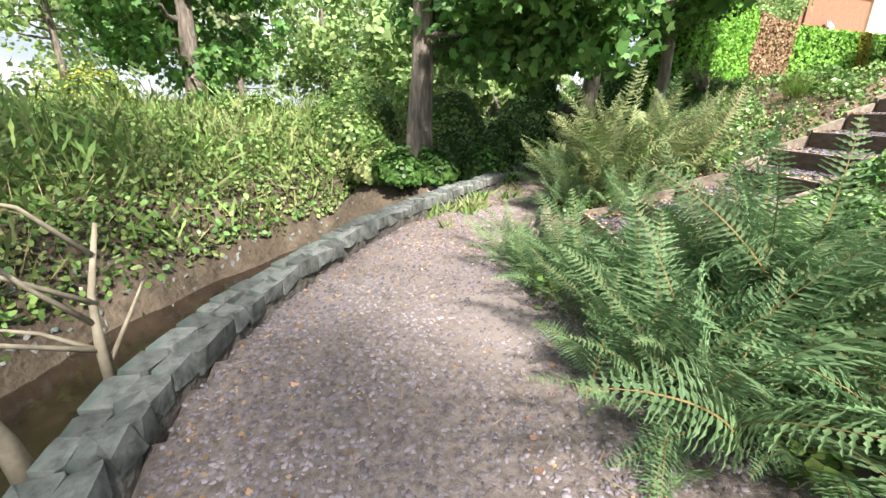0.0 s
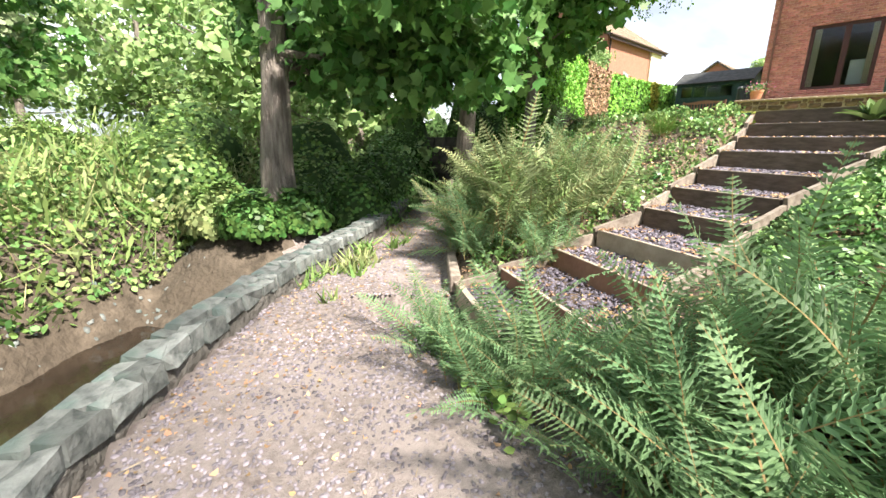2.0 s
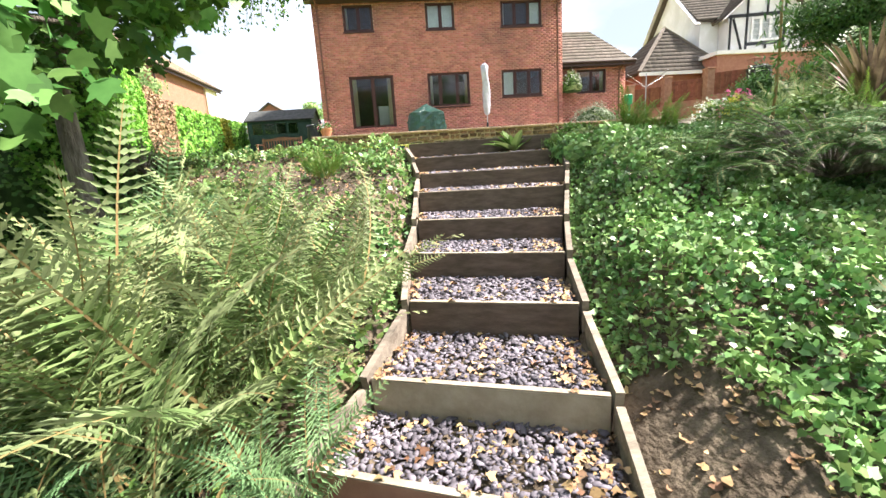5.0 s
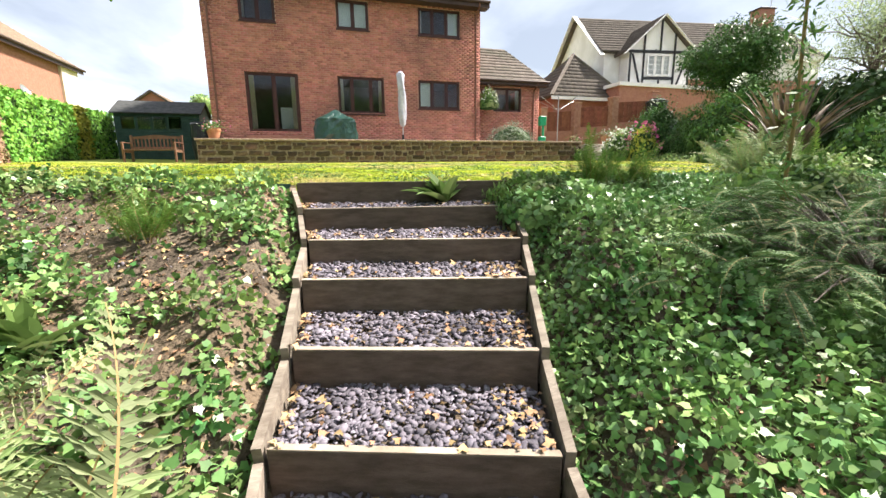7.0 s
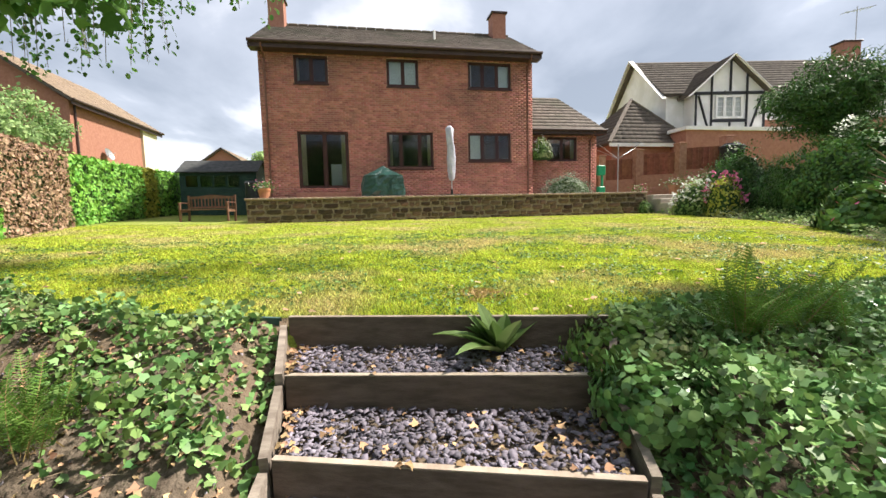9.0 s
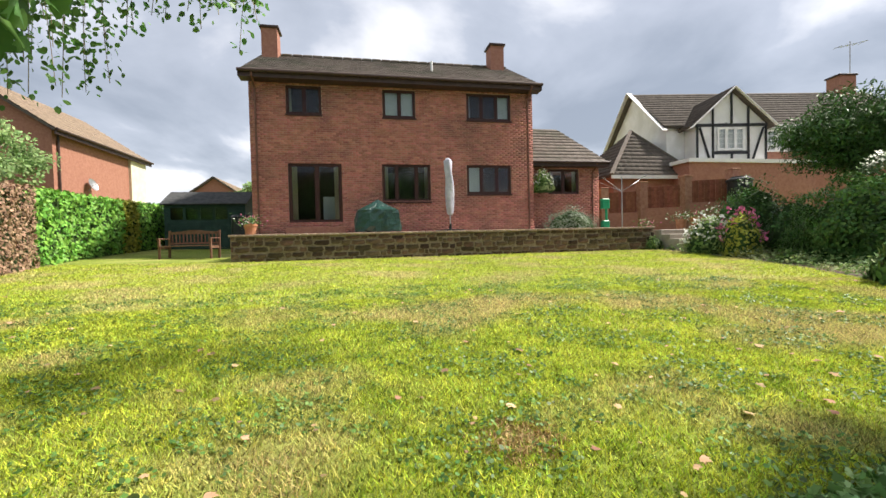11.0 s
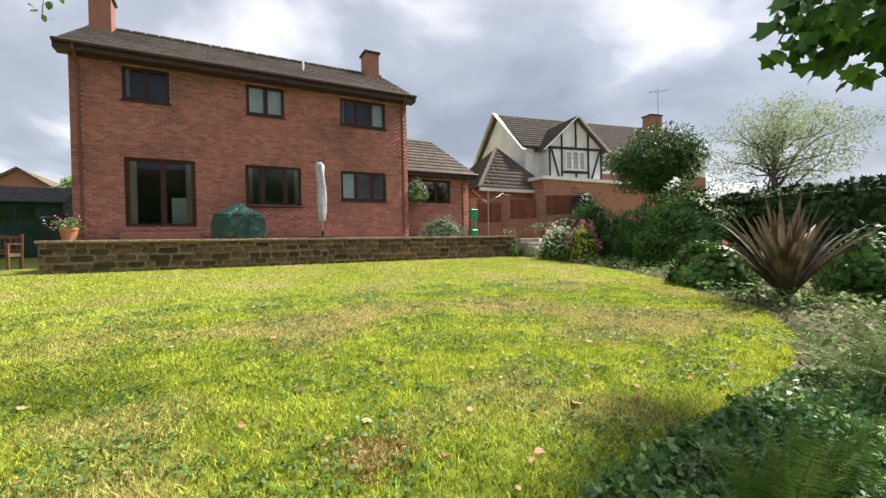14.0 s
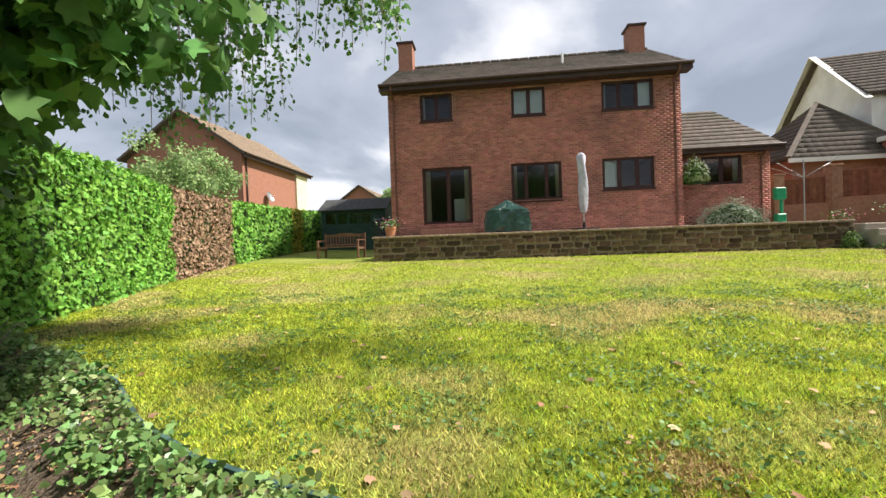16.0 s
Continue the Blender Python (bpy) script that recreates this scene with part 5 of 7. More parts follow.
def make_patio_things():
    # covered barbecue
    b = empty("covered_barbecue", "barbecue under a crumpled green plastic cover", "barbecue", (3.05, -1.75, -0.46))
    rng = np.random.default_rng(3)
    bm = bmesh.new()
    n = 26
    prof = [(0.72, 0.03), (0.735, 0.2), (0.71, 0.42), (0.69, 0.62), (0.66, 0.73), (0.45, 0.83), (0.22, 0.95), (0.03, 1.06)]
    rings = []
    for r, z in prof:
        ring = []
        for k in range(n):
            a = 2 * math.pi * k / n
            sq = 1 / max(abs(math.cos(a)), abs(math.sin(a))) ** 0.75
            w = 1 + 0.055 * math.sin(k * 2.4 + z * 5) * (z < 0.7) + rng.normal() * 0.025
            ring.append(bm.verts.new((r * w * sq * math.cos(a), 0.55 * r * w * sq * math.sin(a), z + rng.normal() * 0.008)))
        rings.append(ring)
    for r0, r1 in zip(rings, rings[1:]):
        for k in range(n):
            bm.faces.new((r0[k], r0[(k + 1) % n], r1[(k + 1) % n], r1[k]))
    bm.faces.new(rings[-1])
    part("cover", bm, M["cover"], b)
    part("base", boxes([(-0.4, 0.4, -0.25, 0.25, 0.0, 0.1)], 0.01), M["black"], b)
    # parasol
    p = empty("parasol", "closed parasol in a grey zipped cover on a pole", "parasol", (5.52, -1.6, -0.46))
    bm = bmesh.new()
    tube(bm, [(0, 0, 0.02), (0, 0, 1.0)], [0.024, 0.024], 10)
    part("pole", bm, M["metal"], p)
    bm = bmesh.new()
    zs = [0.55, 0.62, 0.9, 1.3, 1.7, 2.1, 2.4, 2.5]
    rs = [0.06, 0.10, 0.13, 0.15, 0.145, 0.13, 0.14, 0.05]
    rings = []
    for z, r in zip(zs, rs):
        rings.append([bm.verts.new((-0.04 * (z > 2) + r * (1 + 0.14 * math.sin(4 * a + z * 3)) * math.cos(a), r * (1 + 0.14 * math.sin(4 * a + z * 3)) * math.sin(a), z)) for a in [2 * math.pi * k / 24 for k in range(24)]])
    for r0, r1 in zip(rings, rings[1:]):
        for k in range(24):
            bm.faces.new((r0[k], r0[(k + 1) % 24], r1[(k + 1) % 24], r1[k]))
    bm.faces.new(rings[0][::-1]); bm.faces.new(rings[-1])
    part("cover", bm, M["parasol"], p, smooth=True)
    bm = bmesh.new()
    lathe(bm, [(0.5, 0), (0.5, 0.05), (0.05, 0.07), (0.04, 0.25)], 20)
    part("base", bm, M["black"], p)
    # hose reel
    r = empty("hose_reel", "green garden hose reel on a stand beside the wing", "hose reel", (11.85, -0.9, -0.46))
    bm = boxes([(-0.16, 0.16, -0.1, 0.1, 0.75, 1.15), (-0.14, 0.14, -0.12, 0.12, 0.0, 0.3)], 0.03)
    tube(bm, [(0.05, 0, 0.3), (0.05, 0, 0.75)], [0.05, 0.05], 8)
    part("reel", bm, M["green_plastic"], r)
    # water butt
    w = empty("water_butt", "black plastic water butt behind the hedge", "water butt", (16.6, -2.3, 0.0))
    bm = bmesh.new()
    lathe(bm, [(0.34, -0.6), (0.4, 0.2), (0.42, 1.15), (0.45, 1.18), (0.45, 1.25), (0.3, 1.32), (0.28, 1.36)], 20)
    part("barrel", bm, M["black"], w)
    w2 = empty("rain_barrel", "dark blue-green rain barrel at the house corner", "water butt", (-1.75, 0.6, -1.05))
    bm = bmesh.new()
    lathe(bm, [(0.3, 0), (0.36, 0.5), (0.33, 1.25), (0.36, 1.28), (0.3, 1.36)], 18)
    part("barrel", bm, M["black"], w2)
    rng = np.random.default_rng(9)
    pots = [(-0.78, -2.1, 0.17), (-1.0, -1.5, 0.13), (13.1, -1.6, 0.16), (14.3, -2.0, 0.18), (14.7, -2.3, 0.2), (15.2, -2.6, 0.15)]
    for i, (x, y, rr) in enumerate(pots):
        q = empty("flower_pot", "terracotta pot of trailing flowers", "flower pot", (x, y, -0.46 if x < 13 else float(ground_z([(x, y)])[0]) + 0.35), group="flower pots round the patio")
        bm = bmesh.new()
        lathe(bm, [(rr * 0.65, -0.4 if x > 13 else 0), (rr, 0.26), (rr * 1.08, 0.26), (rr * 1.08, 0.32), (rr * 0.9, 0.32)], 16)
        part("pot", bm, M["terracotta"], q)
        P = rng.normal(size=(130, 3)) * np.array([rr, rr, 0.1]) + np.array([0, 0, 0.42])
        leaves("plant", P, 0.07, M["laurel"], parent=q, seed=i, kind="")
        P = rng.normal(size=(40, 3)) * np.array([rr, rr, 0.08]) + np.array([0, 0, 0.47])
        leaves("flowers", P, 0.05, M["petal" if i % 2 else "pink"], parent=q, seed=i + 50, kind="")
    # rotary dryer
    d = empty("rotary_dryer", "metal rotary clothes dryer with its arms out", "clothes dryer", (13.0, -0.3, -0.46))
    bm = bmesh.new()
    tube(bm, [(0, 0, 0), (0, 0, 2.1)], [0.022, 0.022], 8)
    for k in range(4):
        a = k * math.pi / 2 + 0.3
        tube(bm, [(0, 0, 1.5), (math.cos(a) * 1.1, math.sin(a) * 1.1, 2.0)], [0.012, 0.012], 6)
    part("frame", bm, M["metal"], d)


make_patio_things()

# ---- hedges and shrubs ----


def hedge(name, line, width, height, mat, label, density, size, seed, zfun=None, rounding=0.15, core="foliage_shade"):
    """A clipped hedge: a core coloured dark as inner shade, with short sprays all over it. line: x, y points; one
    thing.
    """
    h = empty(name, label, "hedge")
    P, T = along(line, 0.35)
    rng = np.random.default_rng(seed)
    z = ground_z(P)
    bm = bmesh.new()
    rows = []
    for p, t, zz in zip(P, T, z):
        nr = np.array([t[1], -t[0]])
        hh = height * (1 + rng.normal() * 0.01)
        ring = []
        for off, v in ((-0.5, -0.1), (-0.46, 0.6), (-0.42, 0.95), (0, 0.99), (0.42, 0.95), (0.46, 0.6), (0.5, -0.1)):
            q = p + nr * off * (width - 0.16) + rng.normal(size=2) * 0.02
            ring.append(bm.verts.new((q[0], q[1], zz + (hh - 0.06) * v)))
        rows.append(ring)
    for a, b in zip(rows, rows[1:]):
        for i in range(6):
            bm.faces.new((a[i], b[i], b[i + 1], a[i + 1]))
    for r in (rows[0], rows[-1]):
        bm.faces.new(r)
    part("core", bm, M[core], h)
    L = len(P) * 0.35
    n = int(density * L * (2 * height + width))
    s = rng.uniform(0, len(P) - 1.001, n)
    i = s.astype(int); f = (s - i)[:, None]
    C = P[i] * (1 - f) + P[i + 1] * f
    N2 = np.column_stack([T[i][:, 1], -T[i][:, 0]])
    zz = z[i] * (1 - f[:, 0]) + z[i + 1] * f[:, 0]
    u = rng.uniform(0, 2 * height + width, n)
    side = np.where(u < height, -1.0, np.where(u > height + width, 1.0, 0.0))
    off = np.where(side == 0, (u - height) - width / 2, side * width / 2)
    v = np.where(side == 0, height, np.where(u < height, u, u - height - width))
    lump = 0.035 * np.sin(C[:, 0] * 5 + v * 4) + 0.03 * np.sin(C[:, 1] * 7 - v * 6) + rng.normal(size=n) * 0.02
    off = off + side * lump
    v = v + (side == 0) * lump
    X = np.column_stack([C + N2 * off[:, None], zz + v])
    nor = np.column_stack([N2 * side[:, None], (side == 0) * 1.0 + 0.25])
    for e, sg in ((0, -1.0), (len(P) - 1, 1.0)):
        m = int(density * width * height)
        o, v = rng.uniform(-width / 2, width / 2, m), rng.uniform(0, height, m)
        c = P[e] + np.array([T[e][1], -T[e][0]]) * o[:, None] + T[e] * sg * (0.06 + rng.normal(size=m)[:, None] * 0.02)
        X = np.concatenate([X, np.column_stack([c, z[e] + v])])
        nor = np.concatenate([nor, np.tile([T[e][0] * sg, T[e][1] * sg, 0.25], (m, 1))])
    leaves("sprays", X, size, M[mat], SPRAY, 0.55, -0.5, parent=h, seed=seed, normals=nor, kind="")
    return h


hedge("conifer_hedge", [(-2.3, -13.1), (-3.2, -10.9), (-4.9, -7.3)], 0.9, 2.05, "hedge", "tall clipped bright green conifer hedge", 700, 0.075, 81)
hedge("browned_hedge", [(-4.9, -7.25), (-5.5, -5.4), (-6.15, -3.2)], 0.9, 2.05, "hedge_brown", "clipped conifer hedge gone brown and bare", 450, 0.08, 82)
hedge("conifer_hedge", [(-6.15, -3.15), (-6.6, -0.2), (-6.75, 2.2)], 0.9, 2.0, "hedge", "clipped bright green conifer hedge near the shed", 220, 0.12, 83)
hedge("golden_hedge", [(-6.75, 2.2), (-6.8, 3.4)], 0.92, 2.0, "hedge_gold", "yellowed piece of the clipped hedge", 220, 0.12, 84)
hedge("conifer_hedge", [(-6.8, 3.4), (-6.9, 6.5)], 0.9, 2.0, "hedge", "clipped green conifer hedge beside the shed", 160, 0.13, 85)
hedge("dark_hedge", [(14.9, -9.4), (13.6, -11.2), (12.9, -13.2), (12.7, -15.6)], 1.1, 1.78, "dark_hedge", "tall dark evergreen hedge", 170, 0.13, 86)


def shrub(name, c, rad, mat, label, n, size, seed, outline=LEAF, category="shrub", core="foliage_shade", flowers=None, lift=0.0, up=0.35):
    """A rounded bush: uneven shell of leaves round a core coloured dark as inner shade, with gaps at its foot."""
    s = empty(name, label, category, (c[0], c[1], float(ground_z([c[:2]])[0]) + lift))
    rng = np.random.default_rng(seed)
    rx, ry, rz = rad
    d = rng.normal(size=(n, 3)); d[:, 2] = np.abs(d[:, 2]) * 1.1 - 0.25
    d /= np.linalg.norm(d, axis=1, keepdims=True)
    lump = 1 + 0.09 * np.sin(d[:, 0] * 7 + seed) + 0.08 * np.sin(d[:, 1] * 9 + d[:, 2] * 6) + 0.05 * np.sin(d[:, 2] * 14 + d[:, 0] * 9)
    r = lump * (1 - np.abs(rng.normal(0, 0.07, n)))
    P = d * r[:, None] * np.array([rx, ry, rz])
    P[:, 2] = np.maximum(P[:, 2] + 0.12 * rz, rng.uniform(0.0, 0.12, n))
    leaves("foliage", P, size, M[mat], outline, up, 0.1, parent=s, seed=seed, normals=d, kind="")
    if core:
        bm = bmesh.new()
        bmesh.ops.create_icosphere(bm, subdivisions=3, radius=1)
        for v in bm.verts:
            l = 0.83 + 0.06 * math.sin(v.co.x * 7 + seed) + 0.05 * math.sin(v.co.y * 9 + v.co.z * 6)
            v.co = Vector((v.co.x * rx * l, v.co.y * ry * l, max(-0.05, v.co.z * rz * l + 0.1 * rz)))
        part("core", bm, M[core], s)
    if flowers:
        m = flowers[1]
        k = rng.choice(n, m)
        F = P[k] * 1.05
        F = F[F[:, 2] > rz * 0.35]
        leaves("flowers", F, flowers[2] * 1.5, M[flowers[0]], LEAF, 0.25, 0.0, parent=s, seed=seed + 7, kind="")
    return s


shrub("evergreen_shrub", (13.3, -9.0), (1.6, 1.6, 1.8), "dark_leaf", "large rounded clipped evergreen shrub at the edge of the lawn", 19000, 0.07, 101)
shrub("ivy_shrub", (14.5, -4.7), (1.1, 1.0, 1.6), "dark_leaf", "dense dark ivy-covered shrub by the flower border", 2600, 0.08, 102)
shrub("ivy_shrub", (13.9, -6.6), (0.8, 0.8, 1.25), "dark_leaf", "dense ivy-covered shrub by the terrace", 2400, 0.08, 103)
shrub("daisy_bush", (12.6, -5.1), (0.75, 0.75, 0.95), "weed", "bush thick with white daisies", 900, 0.08, 104, flowers=("petal", 500, 0.06), category="flowering plant")
shrub("phlox_clump", (12.6, -6.1), (0.5, 0.5, 1.05), "laurel", "clump of bright pink phlox", 800, 0.08, 105, flowers=("pink", 420, 0.07), category="flowering plant")
shrub("golden_shrub", (12.1, -6.6), (0.45, 0.45, 0.95), "hedge_gold", "small golden-leaved shrub in the border", 900, 0.07, 106)
shrub("low_golden_plant", (11.6, -8.3), (0.35, 0.35, 0.22), "weed", "low yellow-green plant at the lawn edge", 420, 0.06, 107, category="plant")
shrub("lavender_bush", (10.2, -1.3), (1.0, 0.6, 0.85), "lavender", "silvery lavender bush on the patio", 2600, 0.11, 108, LANCE, up=0.0)
shrub("climbing_rose", (9.75, 0.15), (0.45, 0.3, 0.75), "weed", "pale-flowered climbing rose on the wing wall", 900, 0.08, 109, flowers=("petal", 260, 0.05), lift=1.1 + 0.62, category="climber")
shrub("yellow_green_shrub", (9.9, -14.4), (0.75, 0.7, 1.9), "weed", "tall feathery yellow-green shrub at the edge of the garden", 4200, 0.085, 120, LANCE, up=0.0, core=None)
shrub("border_shrub", (10.6, -13.4), (0.8, 0.7, 0.8), "laurel", "dark leafy shrub beside the phormium", 2200, 0.085, 121)
shrub("border_shrub", (8.9, -14.6), (0.7, 0.6, 0.45), "laurel", "dark leafy shrub at the edge of the lawn", 2200, 0.075, 123)
shrub("sedum_bush", (9.75, -11.6), (0.62, 0.6, 0.6), "laurel", "grey-green border plant with pink heads", 2600, 0.11, 110, flowers=("pink", 40, 0.06), category="plant")
shrub("fern_clump", (12.55, -2.75), (0.3, 0.22, 0.45), "weed", "small yellow-green fern against the terrace wall", 380, 0.10, 111, LANCE, category="fern", up=0.0)
shrub("fern_clump", (13.1, -4.6), (0.4, 0.35, 0.5), "weed", "yellow-green clump beside the terrace steps", 420, 0.09, 112, LANCE, category="plant", up=0.0)


def strap_plant(name, c, n, length, mat, label, seed, w=0.035, spread=0.9):
    s = empty(name, label, "plant", (c[0], c[1], float(ground_z([c])[0])))
    rng = np.random.default_rng(seed)
    for i in range(n):
        a, l = rng.uniform(0, 6.28), length * rng.uniform(0.6, 1.1)
        lean = rng.uniform(0.1, spread)
        bm = bmesh.new()
        prev = None
        m = 7
        for k in range(m + 1):
            t = k / m
            r = l * (lean * t + 0.25 * lean * t * t)
            z = l * (t * math.cos(lean * 0.7) - 0.35 * lean * t * t * t)
            ww = w * (1 - t ** 3) * (0.6 + 0.6 * min(1, t * 3)) + 0.002
            c0 = Vector((math.cos(a) * r, math.sin(a) * r, z))
            sd = Vector((-math.sin(a), math.cos(a), 0))
            row = [bm.verts.new(c0 - sd * ww), bm.verts.new(c0 + Vector((0, 0, -ww * 0.5))), bm.verts.new(c0 + sd * ww)]
            if prev:
                bm.faces.new((prev[0], prev[1], row[1], row[0]))
                bm.faces.new((prev[1], prev[2], row[2], row[1]))
            prev = row
        part("blade", bm, M[mat], s)
    return s


strap_plant("phormium", (9.0, -12.95), 95, 1.35, "phormium", "phormium with stiff brown striped strap leaves", 7, 0.036, 0.66)
strap_plant("hosta", (3.05, -14.62), 18, 0.25, "weed", "broad-leaved plant growing on the second step", 8, 0.042, 1.25).location.z = -1.72

# ---- ferns ----


def frond_mesh(name, L, seed, mat, w=0.30, droop=0.55, side=0.0, m=30, q=3):
    """An arching fern frond: a stalk with toothed leaflets in pairs."""
    rng = np.random.default_rng(seed)
    V, F4, sizes = [], [], []
    n = 24
    pts = []
    for k in range(n + 1):
        t = k / n
        ang = 1.22 - droop * 1.6 * t ** 1.6
        if k == 0:
            p = np.array([0.0, 0, 0])
        else:
            p = pts[-1] + L / n * np.array([math.cos(ang), side * t, math.sin(ang)])
        pts.append(p)
    polys = []
    for k in range(n):           # stalk
        r0, r1 = 0.006 * (1 - 0.8 * k / n), 0.006 * (1 - 0.8 * (k + 1) / n)
        i = len(V)
        V += [pts[k] + (0, -r0, 0), pts[k] + (0, r0, 0), pts[k + 1] + (0, r1, 0), pts[k + 1] + (0, -r1, 0)]
        polys.append(((i, i + 1, i + 2, i + 3), 1))
    for j in range(m):
        t = 0.14 + 0.86 * (j / m) ** 0.9
        k = min(n - 1, int(t * n))
        c = pts[k] + (pts[k + 1] - pts[k]) * (t * n - k)
        d = pts[k + 1] - pts[k]; d /= np.linalg.norm(d)
        up = np.array([-d[2], 0, d[0]])
        lf = w * L * math.sin(min(1.0, (t - 0.06) * 2.2) * math.pi / 2) * (1 - ((t - 0.1) / 0.92) ** 2.0) * rng.uniform(0.88, 1.1) + 0.008
        for s in (-1, 1):
            out = np.array([0, s, 0]) * 0.92 + d * rng.uniform(0.25, 0.5) + up * rng.uniform(-0.15, 0.25)
            out /= np.linalg.norm(out)
            tw = d + up * rng.normal() * 0.35
            tw /= np.linalg.norm(tw)
            ww = L / m * 0.37
            top, bot = [], []
            for e in range(q):
                f = (e + 0.5) / q
                a = ww * (1 - f) ** 0.6
                sag = -up * lf * 0.16 * f * f
                top += [c + out * lf * (f - 0.45 / q) + tw * a * 0.3 + sag, c + out * lf * (f + 0.1 / q) + tw * a + sag]
                bot += [c + out * lf * (f - 0.45 / q) - tw * a * 0.3 + sag, c + out * lf * (f + 0.1 / q) - tw * a + sag]
            tip = c + out * lf * 1.04 - up * lf * 0.18
            loop = [c] + top + [tip] + bot[::-1]
            i = len(V)
            V += loop
            polys.append((tuple(range(i, i + len(loop))), 0))
    me = bpy.data.meshes.new(name)
    me.from_pydata([tuple(v) for v in V], [], [p[0] for p in polys])
    me.materials.append(M[mat])
    me.materials.append(M["stalk"])
    me.polygons.foreach_set("material_index", [p[1] for p in polys])
    return me


SHAPES = ((0.95, 0.42, 0.3), (0.85, 0.55, -0.35), (0.75, 0.35, 0.15), (1.0, 0.28, -0.1), (0.9, 0.7, 0.45), (0.7, 0.5, -0.2))
FROND = {k: [frond_mesh("frond", L * q, 3 + i, k, w, dr * d, sd, m, 3) for i, (L, dr, sd) in enumerate(SHAPES)]
         for k, w, d, q, m in (("fern", 0.19, 1.0, 1, 27), ("fern_old", 0.165, 0.8, 1, 27), ("fern_bright", 0.15, 0.6, 1, 24), ("conifer", 0.2, 1.0, 0.8, 22))}


def fern(c, size, n, mat="fern", label="tall green shuttlecock fern", seed=0, spread=(0.15, 0.75), az=None):
    z = float(ground_z([c])[0])
    s = empty("fern", label, "fern", (c[0], c[1], z), group="ferns on the bank")
    rng = np.random.default_rng(seed)
    for i in range(n):
        me = FROND[mat][rng.integers(6)]
        o = new("frond", me)
        o.parent = s
        a = rng.uniform(0, 2 * math.pi) if az is None else rng.normal(az[0], az[1])
        k = size * rng.uniform(0.55, 1.12)
        tilt = rng.uniform(*spread)
        wide = 0.16 if mat == "fern_old" else 0.13
        foot = Vector((rng.normal() * wide, rng.normal() * wide, 0)) * size
        o.matrix_basis = Matrix.Translation(foot) @ Matrix.Rotation(a, 4, "Z") @ Matrix.Rotation(tilt, 4, "Y") @ Matrix.Rotation(rng.normal() * 0.45, 4, "X") @ Matrix.Rotation(rng.normal() * 0.8, 4, "Z") @ Matrix.Scale(k, 4)
    return s


FERNS = [  # x, y, size, fronds, kind
    (3.15, -19.15, 0.85, 40, "fern"), (2.8, -19.1, 0.5, 26, "fern"), (3.75, -19.15, 0.8, 34, "fern"), (2.38, -18.98, 0.76, 40, "fern"), (1.58, -18.82, 0.72, 38, "fern"), (3.45, -18.65, 0.92, 40, "fern"),
    (3.25, -18.55, 0.85, 38, "fern"), (4.3, -19.0, 0.85, 34, "fern"), (4.0, -18.4, 0.98, 34, "fern"), (5.0, -18.9, 0.9, 30, "fern"), (4.7, -18.2, 0.95, 30, "fern"), (3.95, -18.0, 0.8, 24, "fern"),
    (2.1, -19.1, 0.48, 26, "fern"), (2.95, -18.9, 0.6, 30, "fern"), (4.4, -17.8, 0.8, 24, "fern"), (5.6, -18.6, 0.9, 24, "fern"), (3.3, -19.4, 0.6, 24, "fern"), (3.6, -19.3, 0.9, 34, "fern"),
    (0.95, -17.3, 1.28, 62, "fern_old"), (0.6, -17.15, 1.1, 50, "fern_old"), (1.2, -17.05, 1.12, 46, "fern_old"), (0.80, -17.66, 0.72, 38, "fern"), (0.2, -17.25, 0.85, 52, "fern"), (-0.05, -16.95, 0.72, 34, "fern"), (0.3, -16.7, 1.15, 34, "fern_old"),
    (0.45, -17.55, 0.62, 30, "fern"), (1.45, -16.8, 0.8, 30, "fern_old"), (1.0, -16.4, 0.8, 24, "fern_old"),
    (1.45, -17.6, 0.6, 26, "fern"), (0.3, -16.0, 1.05, 28, "fern"), (-0.3, -16.5, 0.85, 22, "fern"),
    (4.05, -14.98, 0.48, 40, "fern_bright"), (4.45, -14.95, 0.42, 30, "fern_bright"), (5.95, -14.75, 0.62, 50, "fern_old"), (6.9, -14.6, 0.5, 24, "fern_bright"),
    (1.2, -14.8, 0.40, 30, "fern_bright"), (1.08, -14.72, 0.34, 20, "fern_bright"),
]
for i, (x, y, s, n, k) in enumerate(FERNS):
    f = fern((x, y), s * (1.06 if y < -18.4 else 1.0), int(n * (1.3 if y < -18.4 else 1.1)), k, "tall green shuttlecock fern with arching fronds" if k == "fern" else "old fern with yellowing upright fronds" if k == "fern_old" else "small bright green upright fern on the bank",
             200 + i, (-0.25, 0.32) if k == "fern" else (-0.3, 0.3) if k == "fern_old" else (-0.3, 0.25))

# ---- trees ----


def branch_pts(a, b, n, wobble, rng):
    a, b = Vector(a), Vector(b)
    return [a.lerp(b, i / n) + Vector(rng.normal(size=3)) * wobble * (0 if i in (0,) else 1) for i in range(n + 1)]


